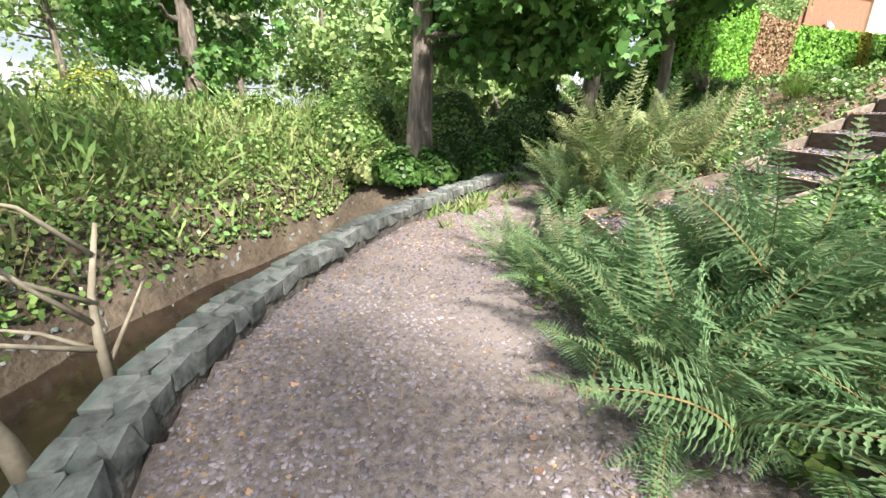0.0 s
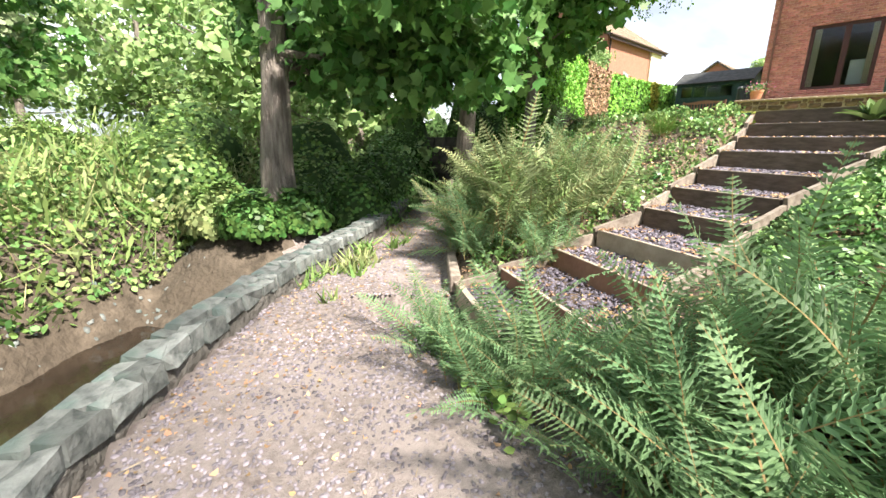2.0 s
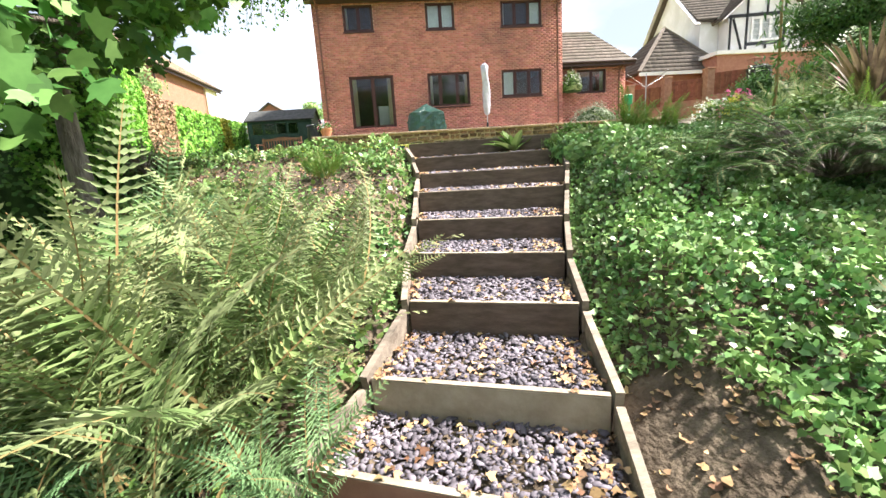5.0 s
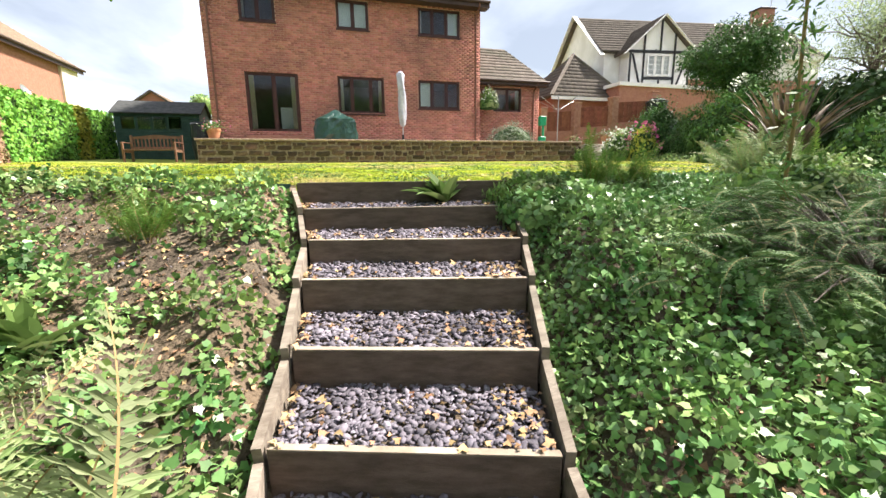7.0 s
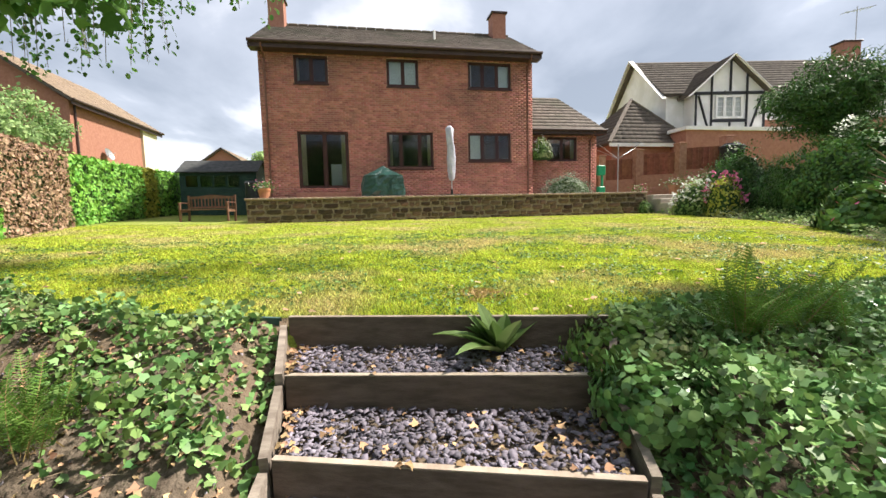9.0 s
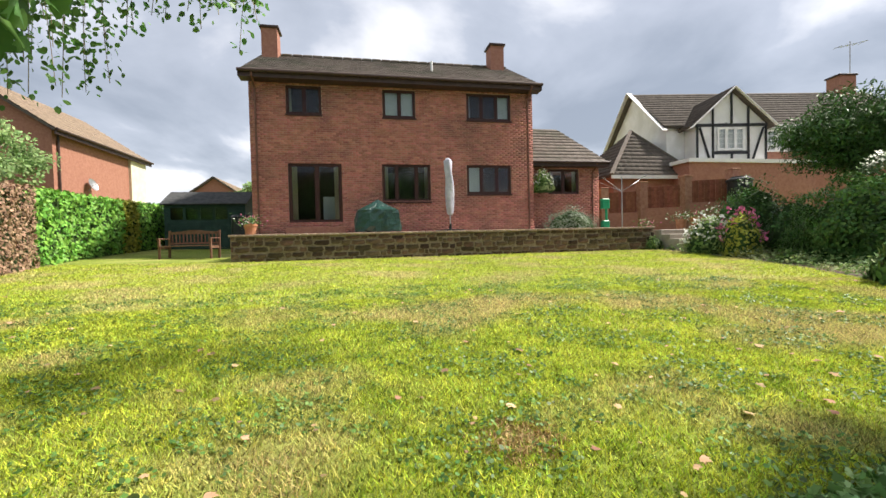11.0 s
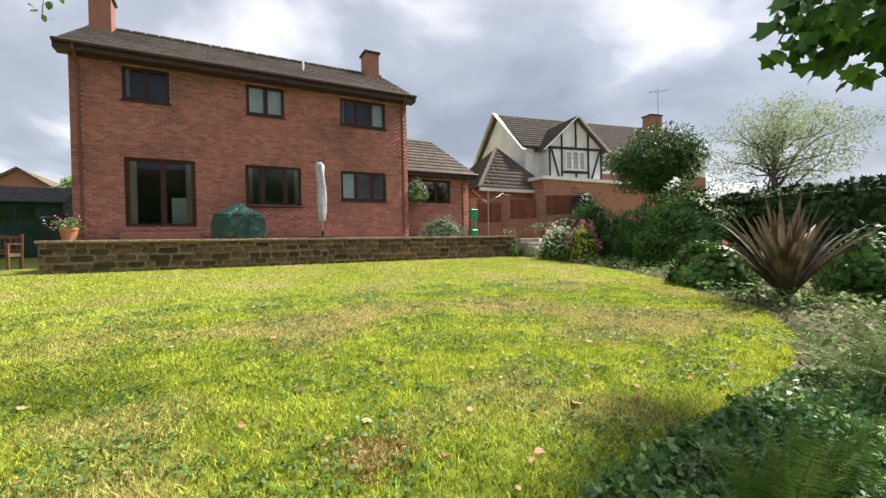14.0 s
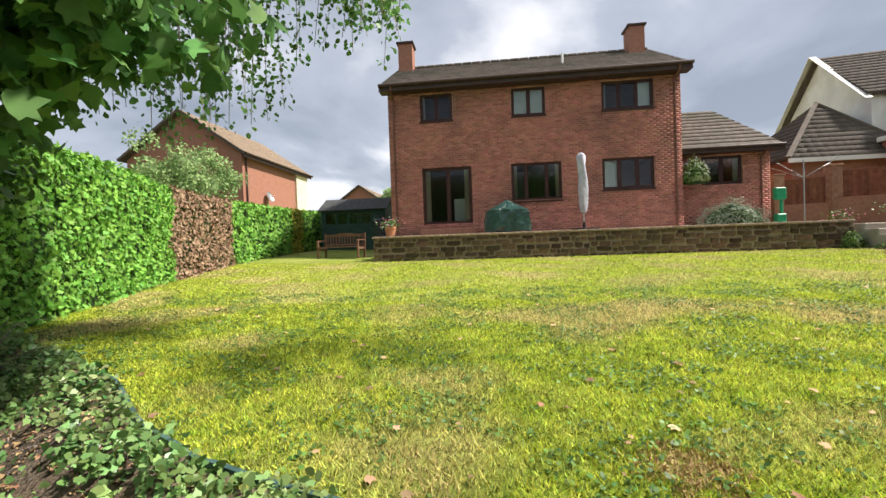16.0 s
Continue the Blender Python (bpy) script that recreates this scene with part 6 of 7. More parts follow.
def tree(name, base, height, r0, limbs, clumps, mat, outline, size, label, seed, lean=(0, 0), bark="bark", per=260, clump_r=0.9, up=0.5, droop=0.3, flat=0.7):
    """Trunk, limbs to the clumps, and leaves in uneven clumps."""
    t = empty(name, label, "tree", (base[0], base[1], base[2]))
    rng = np.random.default_rng(seed)
    bm = bmesh.new()
    n = 9
    top = Vector((lean[0], lean[1], height))
    pts = [Vector((lean[0] * (i / n) ** 1.3, lean[1] * (i / n) ** 1.3, height * i / n)) + Vector(rng.normal(size=3)) * 0.03 * (i > 0) for i in range(n + 1)]
    rad = [r0 * (1.45 if i == 0 else 1.12 if i == 1 else 1) * (1 - 0.75 * i / n) for i in range(n + 1)]
    pts.insert(1, pts[0].lerp(pts[1], 0.3)); rad.insert(1, r0 * 1.15)
    tube(bm, pts, rad, 14)
    part("trunk", bm, M[bark], t, smooth=True)
    for c in clumps[:limbs]:
        bm = bmesh.new()
        k = 0.35 + 0.5 * rng.random()
        s = Vector((lean[0] * k ** 1.3, lean[1] * k ** 1.3, min(height * k, max(c[2] - 0.4, height * 0.2))))
        f = s.z / height
        s.x, s.y = lean[0] * f ** 1.3, lean[1] * f ** 1.3
        q = branch_pts(s, c, 5, 0.08, rng)
        tube(bm, q, [r0 * 0.32 * (1 - 0.16 * i) for i in range(6)], 7)
        part("limb", bm, M[bark], t, smooth=True)
    P, N = [], []
    for c in clumps:
        m = int(per * rng.uniform(0.8, 1.2))
        d = rng.normal(size=(m, 3)); d /= np.linalg.norm(d, axis=1, keepdims=True)
        r = clump_r * rng.uniform(0.35, 1.0, m)[:, None] ** 0.6 * rng.uniform(0.8, 1.2)
        P.append(np.array(c) + d * r * np.array([1, 1, flat]))
        N.append(d + np.array([0, 0, 0.8]))
    P, N = np.concatenate(P), np.concatenate(N)
    N /= np.linalg.norm(N, axis=1, keepdims=True)
    leaves("crown", P, size, M[mat], outline, up, droop, parent=t, seed=seed + 1, normals=N, kind="")
    return t


def cloud(n, c, r, seed, zmin=None, shell=0.0):
    rng = np.random.default_rng(seed)
    d = rng.normal(size=(n, 3)); d /= np.linalg.norm(d, axis=1, keepdims=True)
    k = rng.uniform(shell, 1, n)[:, None] ** 0.5
    P = np.array(c) + d * k * np.array(r)
    if zmin is not None:
        P[:, 2] = np.maximum(P[:, 2], zmin + rng.uniform(0, 0.5, n))
    return [tuple(p) for p in P]



# maple on the far side of the stream, crown low over the path
tree("maple_tree", (-2.22, -18.42, -3.2), 8.0, 0.205, 24,
     cloud(44, (-0.4, 1.2, 3.5), (2.0, 1.5, 1.6), 301, 2.0) + cloud(44, (1.3, 1.3, 2.7), (1.5, 1.2, 1.0), 303, 1.75) + cloud(20, (0.9, 1.5, 5.2), (2.6, 1.8, 1.8), 304, 3.0),
     "maple", MAPLE, 0.145, "mature maple with furrowed bark and low spreading leaves", 302, (-0.2, 0.3), per=140, clump_r=0.66)
tree("maple_tree", (-1.65, -15.45, -2.85), 7.0, 0.15, 22,
     cloud(46, (0.4, 0.6, 4.2), (2.2, 2.0, 1.9), 311, 2.1) + cloud(16, (1.5, 2.0, 3.7), (0.85, 0.6, 0.7), 312, 3.1), "maple", MAPLE, 0.14, "forked maple with a leaning grey trunk beside the path", 313, (0.25, -0.1), per=140, clump_r=0.58)
tree("holly_tree", (-1.7, -13.7, -2.2), 6.5, 0.11, 18,
     cloud(40, (0.0, 0.0, 3.5), (1.15, 1.1, 2.5), 321, 1.3), "laurel", LEAF, 0.085, "dense dark evergreen tree at the top of the bank", 322, (0.2, 0.1), per=190, clump_r=0.5)
tree("maple_tree", (-10.2, -22.4, -2.6), 8.5, 0.28, 22, cloud(80, (0, 0, 5.0), (3.0, 3.0, 4.0), 331, 1.2), "maple", MAPLE, 0.19, "large dark maple standing in the rough meadow", 332, per=130, clump_r=0.8)
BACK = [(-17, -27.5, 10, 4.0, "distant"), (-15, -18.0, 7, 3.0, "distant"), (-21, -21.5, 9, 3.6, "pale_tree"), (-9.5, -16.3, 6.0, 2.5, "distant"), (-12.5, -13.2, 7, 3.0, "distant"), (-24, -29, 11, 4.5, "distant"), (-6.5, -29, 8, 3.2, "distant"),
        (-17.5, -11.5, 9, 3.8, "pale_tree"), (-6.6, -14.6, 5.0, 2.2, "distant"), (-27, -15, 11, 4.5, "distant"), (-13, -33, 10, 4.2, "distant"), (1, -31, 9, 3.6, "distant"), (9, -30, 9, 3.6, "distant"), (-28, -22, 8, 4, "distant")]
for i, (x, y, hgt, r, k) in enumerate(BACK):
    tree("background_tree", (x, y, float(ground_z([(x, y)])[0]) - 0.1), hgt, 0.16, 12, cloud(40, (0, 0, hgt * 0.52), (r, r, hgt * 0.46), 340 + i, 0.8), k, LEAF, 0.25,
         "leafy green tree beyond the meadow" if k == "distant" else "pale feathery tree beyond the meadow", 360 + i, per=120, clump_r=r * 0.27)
# behind the garden
tree("round_tree", (15.8, -6.6, -0.6), 3.4, 0.12, 12, cloud(95, (-0.4, -0.1, 2.4), (1.3, 1.3, 0.95), 401, 0.9), "dark_leaf", LANCE, 0.15, "dark round-headed tree in front of the white house", 402, per=260, clump_r=0.55)
tree("willow_tree", (19.2, -8.4, -1.0), 4.4, 0.12, 44, cloud(70, (0.0, 0, 3.5), (2.1, 2.1, 1.75), 411, 1.6), "pale_tree", LANCE, 0.13, "airy silver-leaved tree with thin open branches", 412, per=150, clump_r=0.6)
tree("small_tree", (-3.9, 11.0, -1.0), 2.6, 0.07, 8, cloud(14, (0, 0, 3.3), (1.3, 1.1, 0.5), 421), "distant", LEAF, 0.16, "small green tree top behind the shed", 422, per=120, clump_r=0.45)
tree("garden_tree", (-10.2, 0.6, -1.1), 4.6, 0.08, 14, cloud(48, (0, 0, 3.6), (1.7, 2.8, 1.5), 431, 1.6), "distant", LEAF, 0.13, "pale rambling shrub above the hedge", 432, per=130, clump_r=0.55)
# the high second cloud is added above the view to shade the lawn
tree("overhanging_tree", (7.9, -16.3, -2.4), 7.0, 0.12, 15, cloud(10, (-1.75, 1.7, 3.3), (0.65, 0.4, 0.5), 441) + cloud(5, (-2.3, 3.7, 6.7), (1.3, 0.4, 0.3), 444), "laurel", MAPLE, 0.13, "tree with dark leafy branches hanging over the lawn edge", 443, per=48, clump_r=0.42)

# added out of view; its thin crown takes half the sun off the path
tree("path_shade_tree", (9.8, -21.5, -3.2), 9.0, 0.18, 14, cloud(60, (-1.7, 0.6, 7.4), (3.3, 3.0, 0.9), 448), "maple", MAPLE, 0.15, "thin-crowned maple added out of view to half shade the path", 449, per=28, clump_r=0.85)
# added out of view to keep direct sun off the meadow and stream
tree("meadow_shade_tree", (6.0, -26.5, -3.2), 8.5, 0.2, 20, cloud(95, (-3.0, 1.2, 7.4), (5.0, 4.0, 1.4), 446), "maple", MAPLE, 0.15, "broad maple added out of view to shade the meadow and stream", 447, per=90, clump_r=0.6)


def birch():
    t = empty("weeping_birch", "weeping birch with fine hanging strands of small leaves", "tree", (-2.2, -12.9, -1.7))
    rng = np.random.default_rng(450)
    bm = bmesh.new()
    tube(bm, [(0, 0, 0), (0.1, 0, 1.5), (0.3, 0.1, 3.2), (0.8, 0.2, 4.6), (1.2, 0.3, 5.4)], [0.13, 0.11, 0.09, 0.06, 0.03], 10)
    part("trunk", bm, M["bark_pale"], t, smooth=True)
    L = []
    for i in range(150):
        x0, y0 = rng.uniform(1.3, 4.0), rng.uniform(-0.1, 1.5)
        low = 2.05 if x0 < 2.9 else 2.75
        z0, z1 = rng.uniform(4.2, 5.4), low + rng.exponential(0.75)
        if z1 > z0 - 0.3:
            continue
        s = Vector((0.8, 0.2, 4.4 + rng.uniform(0, 0.8)))
        top = Vector((x0, y0, z0))
        q = [s, s.lerp(top, 0.5) + Vector((0, 0, 0.35)), top]
        m = 8
        for k in range(1, m + 1):
            q.append(Vector((x0 + 0.10 * math.sin(k * 0.7 + i) , y0 + 0.08 * math.cos(k * 0.9 + i), z0 + (z1 - z0) * k / m)))
        bm = bmesh.new()
        tube(bm, q, [0.012, 0.009, 0.007] + [0.003] * m, 4)
        part("strand", bm, M["twig"], t)
        for k in range(2, len(q) - 1):
            for _ in range(15):
                L.append(q[k].lerp(q[k + 1], rng.random()) + Vector(rng.normal(size=3)) * 0.045)
    leaves("foliage", np.array([tuple(p) for p in L]), 0.055, M["maple"], LEAF, 0.1, 0.9, parent=t, seed=451, kind="")


birch()

# ---- low growth ----


def scatter(n, x0, x1, y0, y1, keep, seed):
    rng = np.random.default_rng(seed)
    P = np.column_stack([rng.uniform(x0, x1, n), rng.uniform(y0, y1, n)])
    P = P[keep(P)]
    return np.column_stack([P, ground_z(P)]), rng


def on_steps(P, m=0.0):
    return (P[:, 1] < -14.2) & (P[:, 1] > -19.0) & (sdist(P, [p[:2] for p in STEP_L][::-1]) > -m) & (sdist(P, [p[:2] for p in STEP_R]) > -m)


def right_bank(P):
    dw, dk, de = zones(P)
    bare = (np.hypot((P[:, 0] - 2.74) / 0.24, (P[:, 1] + 17.85) / 0.42) < 1 + 0.2 * wob(P, 6)) | ((P[:, 0] < 3.0) & (P[:, 1] < -18.25))
    return (de < 0.12) & (dk > 0.35) & (sdist(P, [p[:2] for p in STEP_R]) < -0.05) & (P[:, 0] > 2.3) & ~on_steps(P, 0.05) & ~bare & (P[:, 1] < -14.0)


def left_bank(P):
    dw, dk, de = zones(P)
    return (de < 0.0) & (dk > 0.15) & (P[:, 0] < 2.1) & ~on_steps(P, 0.06)


def bare_left(P):
    d = np.abs(sdist(P, [(-0.4, -13.5), (0.7, -14.35), (1.35, -15.15), (1.75, -15.35)])) / 0.22
    d = np.minimum(d, np.hypot(P[:, 0] - 1.35, P[:, 1] + 15.85) / 0.28)
    return d + 0.45 * wob(P, 5.3, 2) < 1


P, rng = scatter(135000, 2.4, 8.5, -19.0, -13.9, right_bank, 501)
h = (0.08 + 0.09 * (wob(P, 1.6, 2) + 1) + 0.06 * wob(P, 5, 1)) * np.clip(-sdist(P, [p[:2] for p in STEP_R]) / 0.35, 0.25, 1) * np.clip(-zones(P)[2] / 0.8, 0.3, 1)
P[:, 2] += rng.uniform(0.1, 1.0, len(P)) ** 0.5 * np.clip(h, 0.05, 0.35)
pale = (wob(P, 2.6, 9) > 0.25) & (rng.random(len(P)) < 0.45)
leaves("ivy", P[~pale], 0.036, M["ivy"], IVY, 0.38, 0.35, label="dense glossy ivy covering the bank beside the steps", category="ivy", seed=502)
leaves("ivy", P[pale], 0.03, M["ivy_pale"], IVY, 0.38, 0.35, label="cream-edged variegated ivy on the bank", category="ivy", seed=503)
P, rng = scatter(100000, -4.5, 2.1, -18.4, -12.0, lambda P: left_bank(P) & (~bare_left(P) | (np.random.default_rng(9).random(len(P)) < 0.10)) & (wob(P, 9, 4) > -0.55), 504)
P[:, 2] += rng.uniform(0.0, 1.0, len(P)) * np.clip(0.10 + 0.09 * wob(P, 4.5, 1), 0.02, 0.2)
kind = wob(P, 3.3, 7) + rng.normal(size=len(P)) * 0.45
for m, lo, hi, sz, lab in (("ivy", -9, 0.25, 0.041, "patchy green ivy on the soil bank"), ("weed", 0.25, 0.8, 0.045, "yellow-green seedlings on the soil bank"), ("ivy_pale", 0.8, 9, 0.03, "pale variegated ivy on the soil bank")):
    q = (kind > lo) & (kind <= hi)
    leaves("ground_cover", P[q], sz, M[m], IVY if m != "weed" else LEAF, 0.45, 0.3, label=lab, category="plants", seed=505)
P, rng = scatter(22000, -4.5, 2.1, -18.4, -12.0, lambda P: left_bank(P) & (wob(P, 3, 8) > -0.5), 506)
P[:, 2] += rng.uniform(0.004, 0.02, len(P))
leaves("bank_litter", P, rng.uniform(0.012, 0.042, len(P)), M["litter"], MAPLE, 0.7, 0.1, fold=0.7, label="fallen brown leaves on the bank", category="fallen leaves", seed=507)
P, rng = scatter(5000, -4.5, 2.1, -18.4, -12.0, left_bank, 516)
chips("bank_stones", P, 0.022, M["pebble"], "small stones and clods in the soil bank", 517, 0.6, 0.5)
P, rng = scatter(1500, -4.5, 3.6, -18.4, -12.0, lambda P: left_bank(P) | right_bank(P), 518)
P[:, 2] += 0.02
leaves("twigs", P, 0.12, M["twig"], np.array([(0, 0), (0.02, 0.5), (0, 1), (-0.02, 0.5)]), 0.9, 0.0, label="dry twigs and stalks on the banks", category="twigs", seed=519)
P, rng = scatter(4200, 2.3, 6, -19.0, -16.6, lambda P: (zones(P)[1] > -0.1) & ~on_steps(P, 0.02), 508)
P[:, 2] += 0.012
leaves("bank_litter", P, rng.uniform(0.014, 0.042, len(P)), M["litter"], LEAF, 0.75, 0.1, fold=0.7, label="fallen brown leaves under the ferns", category="fallen leaves", seed=509)
P, rng = scatter(9000, 1.6, 7, -19.6, -18.2, lambda P: (zones(P)[1] > -0.35) & ~on_steps(P, 0.02) & (wob(P, 4, 3) > -0.2), 510)
P[:, 2] += rng.uniform(0.01, 0.16, len(P))
leaves("bramble_seedlings", P, 0.055, M["weed"], LEAF, 0.7, 0.1, label="low green seedlings at the feet of the ferns", category="plants", seed=511)


def feathery(name, c, rad, n, label, seed, mat="conifer", sc=0.42):
    """A low spreading conifer: branches that carry flat feathery sprays."""
    s = empty(name, label, "shrub", (c[0], c[1], float(ground_z([c])[0])))
    rng = np.random.default_rng(seed)
    for i in range(n):
        a, e = rng.uniform(0, 6.28), rng.uniform(0.05, 1.0)
        L = Vector((math.cos(a) * rad[0] * math.cos(e * 1.1), math.sin(a) * rad[1] * math.cos(e * 1.1), rad[2] * (0.3 + 0.8 * math.sin(e * 1.4)))) * rng.uniform(0.75, 1.1)
        q = [Vector((0, 0, 0.1)), L * 0.5 + Vector((0, 0, 0.10)), L * 0.8 + Vector((0, 0, 0.06)), L]
        bm = bmesh.new()
        tube(bm, q, [0.012, 0.008, 0.004, 0.002], 4)
        part("branch", bm, M["bark"], s)
        for k in range(6):
            t = rng.uniform(0.3, 1.0)
            j = min(2, int(t * 3))
            p = q[j].lerp(q[j + 1], t * 3 - j)
            o = new("spray", FROND[mat][rng.integers(6)])
            o.parent = s
            o.matrix_basis = Matrix.Translation(p) @ Matrix.Rotation(a + rng.normal() * 0.7, 4, "Z") @ Matrix.Rotation(rng.uniform(0.75, 1.25), 4, "Y") @ Matrix.Rotation(rng.normal() * 0.3, 4, "X") @ Matrix.Scale(sc * rng.uniform(0.7, 1.2), 4)
    return s


feathery("spreading_conifer", (4.75, -16.3), (1.15, 0.85, 0.5), 150, "low spreading feathery conifer growing over the ivy bank", 520)
feathery("spreading_conifer", (5.9, -16.4), (1.1, 0.9, 0.6), 60, "low spreading feathery conifer on the ivy bank", 521)
feathery("brown_conifer", (-1.45, -12.9), (0.45, 0.45, 0.6), 26, "brownish dying conifer at the corner of the lawn", 522, "fern_old", 0.3)
shrub("yellow_shrub", (5.5, -15.35), (0.6, 0.4, 0.32), "weed", "yellow-green leafy shrub at the top of the bank", 2600, 0.045, 523)
shrub("spilling_plant", (3.62, -14.85), (0.32, 0.30, 0.22), "weed", "small bright yellow-green plant spilling over the top step", 1500, 0.036, 525, core=None)
shrub("spilling_plant", (3.52, -15.15), (0.28, 0.25, 0.2), "ivy", "leafy green plant spilling over the steps", 1100, 0.042, 526, core=None)
strap_plant("hosta", (0.93, -15.5), 16, 0.26, "weed", "low yellowing hosta on the bank", 15, 0.05, 1.0)
strap_plant("hosta", (0.62, -15.3), 14, 0.24, "weed", "low yellowing hosta on the bank", 16, 0.045, 1.0)
strap_plant("hosta", (-0.1, -14.2), 14, 0.28, "weed", "low yellowing hosta on the bank", 17, 0.045, 1.0)

for i, (x, y, rx, ry, rz, m) in enumerate([(-2.3, -17.2, 0.8, 0.8, 1.3, "laurel"), (-3.3, -16.1, 0.9, 0.9, 1.6, "laurel"), (-4.3, -15.2, 1.0, 0.9, 1.9, "laurel"), (-3.9, -17.6, 1.2, 1.2, 1.6, "weed"), (-5.4, -16.6, 1.5, 1.4, 2.0, "weed"),
                                            (-4.2, -19.3, 1.2, 1.0, 1.1, "weed"), (-6.2, -18.6, 1.4, 1.3, 1.7, "weed"), (-6.0, -21.0, 1.2, 1.0, 1.0, "weed"), (-3.2, -18.9, 0.6, 0.5, 0.8, "laurel"), (-9.0, -24.6, 1.6, 1.4, 1.5, "hedge_gold"), (-5.5, -13.9, 1.3, 0.8, 2.4, "laurel"), (-1.85, -18.3, 0.42, 0.42, 0.45, "dark_leaf"), (-1.9, -18.9, 0.5, 0.4, 0.4, "dark_leaf"), (-2.5, -19.1, 0.55, 0.5, 0.5, "weed"), (-4.3, -12.7, 1.1, 0.7, 2.2, "laurel"), (-3.0, -13.0, 0.8, 0.6, 1.6, "laurel"), (-6.3, -12.4, 1.2, 1.0, 2.1, "laurel")]):
    shrub("wild_shrub", (x, y), (rx, ry, rz), m, "wild leafy shrub on the stream bank" if m == "weed" else "dark evergreen undergrowth beyond the stream wall" if m in ("laurel", "dark_leaf") else "golden bush at the back of the meadow", 2200, 0.07, 530 + i, MAPLE if m == "weed" else LEAF, up=0.2, lift=-0.1)


def meadow(name, n, x0, x1, y0, y1, size, hmax, seed, mat, outline=LEAF, edge=-2.35, up=0.15, label=""):
    P, rng = scatter(n, x0, x1, y0, y1, lambda P: zones(P)[0] < edge, seed)
    dw = zones(P)[0]
    hh = hmax * (0.55 + 0.25 * wob(P, 1.1, seed) + 0.2 * wob(P, 4, 2)) * np.clip((-dw - 2.1) / 1.3, 0.3, 1)
    P[:, 2] += rng.uniform(0, 1, len(P)) ** 0.7 * np.clip(hh, 0.06, 3)
    leaves(name, P, size, M[mat], outline, up, -1.1 if "stems" in name else 0.1, label=label, category="weeds", seed=seed)


meadow("meadow_weeds", 90000, -9, 5, -28, -16.5, 0.068, 1.05, 551, "weed", edge=-2.25, label="tall tangled weeds on the far bank")
meadow("meadow_weeds", 26000, -9, 5, -28, -16.5, 0.085, 1.0, 552, "ivy", LEAF, edge=-2.25, label="dark bramble leaves among the weeds")
meadow("meadow_weeds", 26000, -26, -8, -36, -14, 0.16, 1.1, 553, "weed", label="tall weeds across the meadow")
meadow("dry_stems", 7000, -10, 5, -28, -16.5, 0.40, 0.85, 554, "straw", np.array([(0, 0), (0.012, 0.5), (0, 1), (-0.012, 0.5)]), label="dry straw stems among the weeds", up=0.3)
meadow("tall_stems", 9000, -20, 5, -30, -16.5, 0.45, 1.25, 555, "weed", np.array([(0, 0), (0.03, 0.5), (0, 1), (-0.03, 0.5)]), label="upright green stems among the weeds", up=0.0)

meadow("tall_stems", 6000, -9, 4, -27, -19, 0.32, 1.3, 556, "weed", np.array([(0, 0), (0.05, 0.3), (0.03, 0.5), (0.07, 0.7), (0, 1), (-0.07, 0.72), (-0.03, 0.5), (-0.05, 0.28)]), label="tall leafy stems among the weeds", up=0.0)

# tall flowering stem
t = empty("tall_stem_plant", "tall leafy stem gone to seed above the conifer", "plant", (4.7, -15.85, float(ground_z([(4.7, -15.85)])[0])))
rng = np.random.default_rng(61)
bm = bmesh.new()
tube(bm, [(0, 0, 0), (0.02, 0, 0.8), (0.0, 0.02, 1.6), (0.03, 0.0, 2.15)], [0.014, 0.011, 0.008, 0.003], 6)
part("stem", bm, M["stalk"], t, smooth=True)
z = rng.uniform(0.2, 2.15, 420)
r = rng.uniform(0.1, 1, 420) * (0.17 * (1 - z / 2.3) + 0.025)
a = rng.uniform(0, 6.28, 420)
leaves("foliage", np.column_stack([np.cos(a) * r, np.sin(a) * r, z]), 0.07, M["laurel"], LANCE, 0.2, 0.2, parent=t, seed=62, kind="")

# path stones and litter
P, rng = scatter(190000, -4, 8, -22.5, -16, lambda P: (zones(P)[0] > 0.05) & (zones(P)[1] < -0.02), 561)
dw = zones(P)[0]
keep = rng.random(len(P)) < np.clip(0.58 - 0.22 * dw + 0.22 * wob(P, 2, 1) + 0.12 * (P[:, 0] - 1), 0.06, 1)
P = P[keep]
P[:, 2] += 0.002
chips("path_chippings", P, 0.036, M["pebble"], "grey and lilac slate chippings trodden into the path", 562, 0.25, 0.18)
P, rng = scatter(60000, -5, 8, -22.5, -13.5, lambda P: (zones(P)[0] > 0.08) & (zones(P)[1] < 0.3), 563)
dw, dk, _ = zones(P)
P = P[rng.random(len(P)) < np.exp(-np.minimum(dw, -dk + 0.4) * 4) * 0.9 + 0.06 + 0.16 * (P[:, 0] < 1.6) + 0.35 * (P[:, 0] < -0.6)]
P[:, 2] += 0.012
leaves("path_leaves", P, rng.uniform(0.015, 0.045, len(P)), M["litter"], LEAF, 0.75, 0.05, fold=0.8, label="small dry leaves along the foot of the wall", category="fallen leaves", seed=564)
P, rng = scatter(900, -5, 8, -22.3, -15, lambda P: (zones(P)[0] > 0.08) & (zones(P)[1] < 0.1), 565)
P[:, 2] += 0.012
leaves("twigs", P, 0.13, M["twig"], np.array([(0, 0), (0.022, 0.5), (0, 1), (-0.022, 0.5)]), 0.93, 0.0, label="dry twigs on the path", category="twigs", seed=566)
V = []
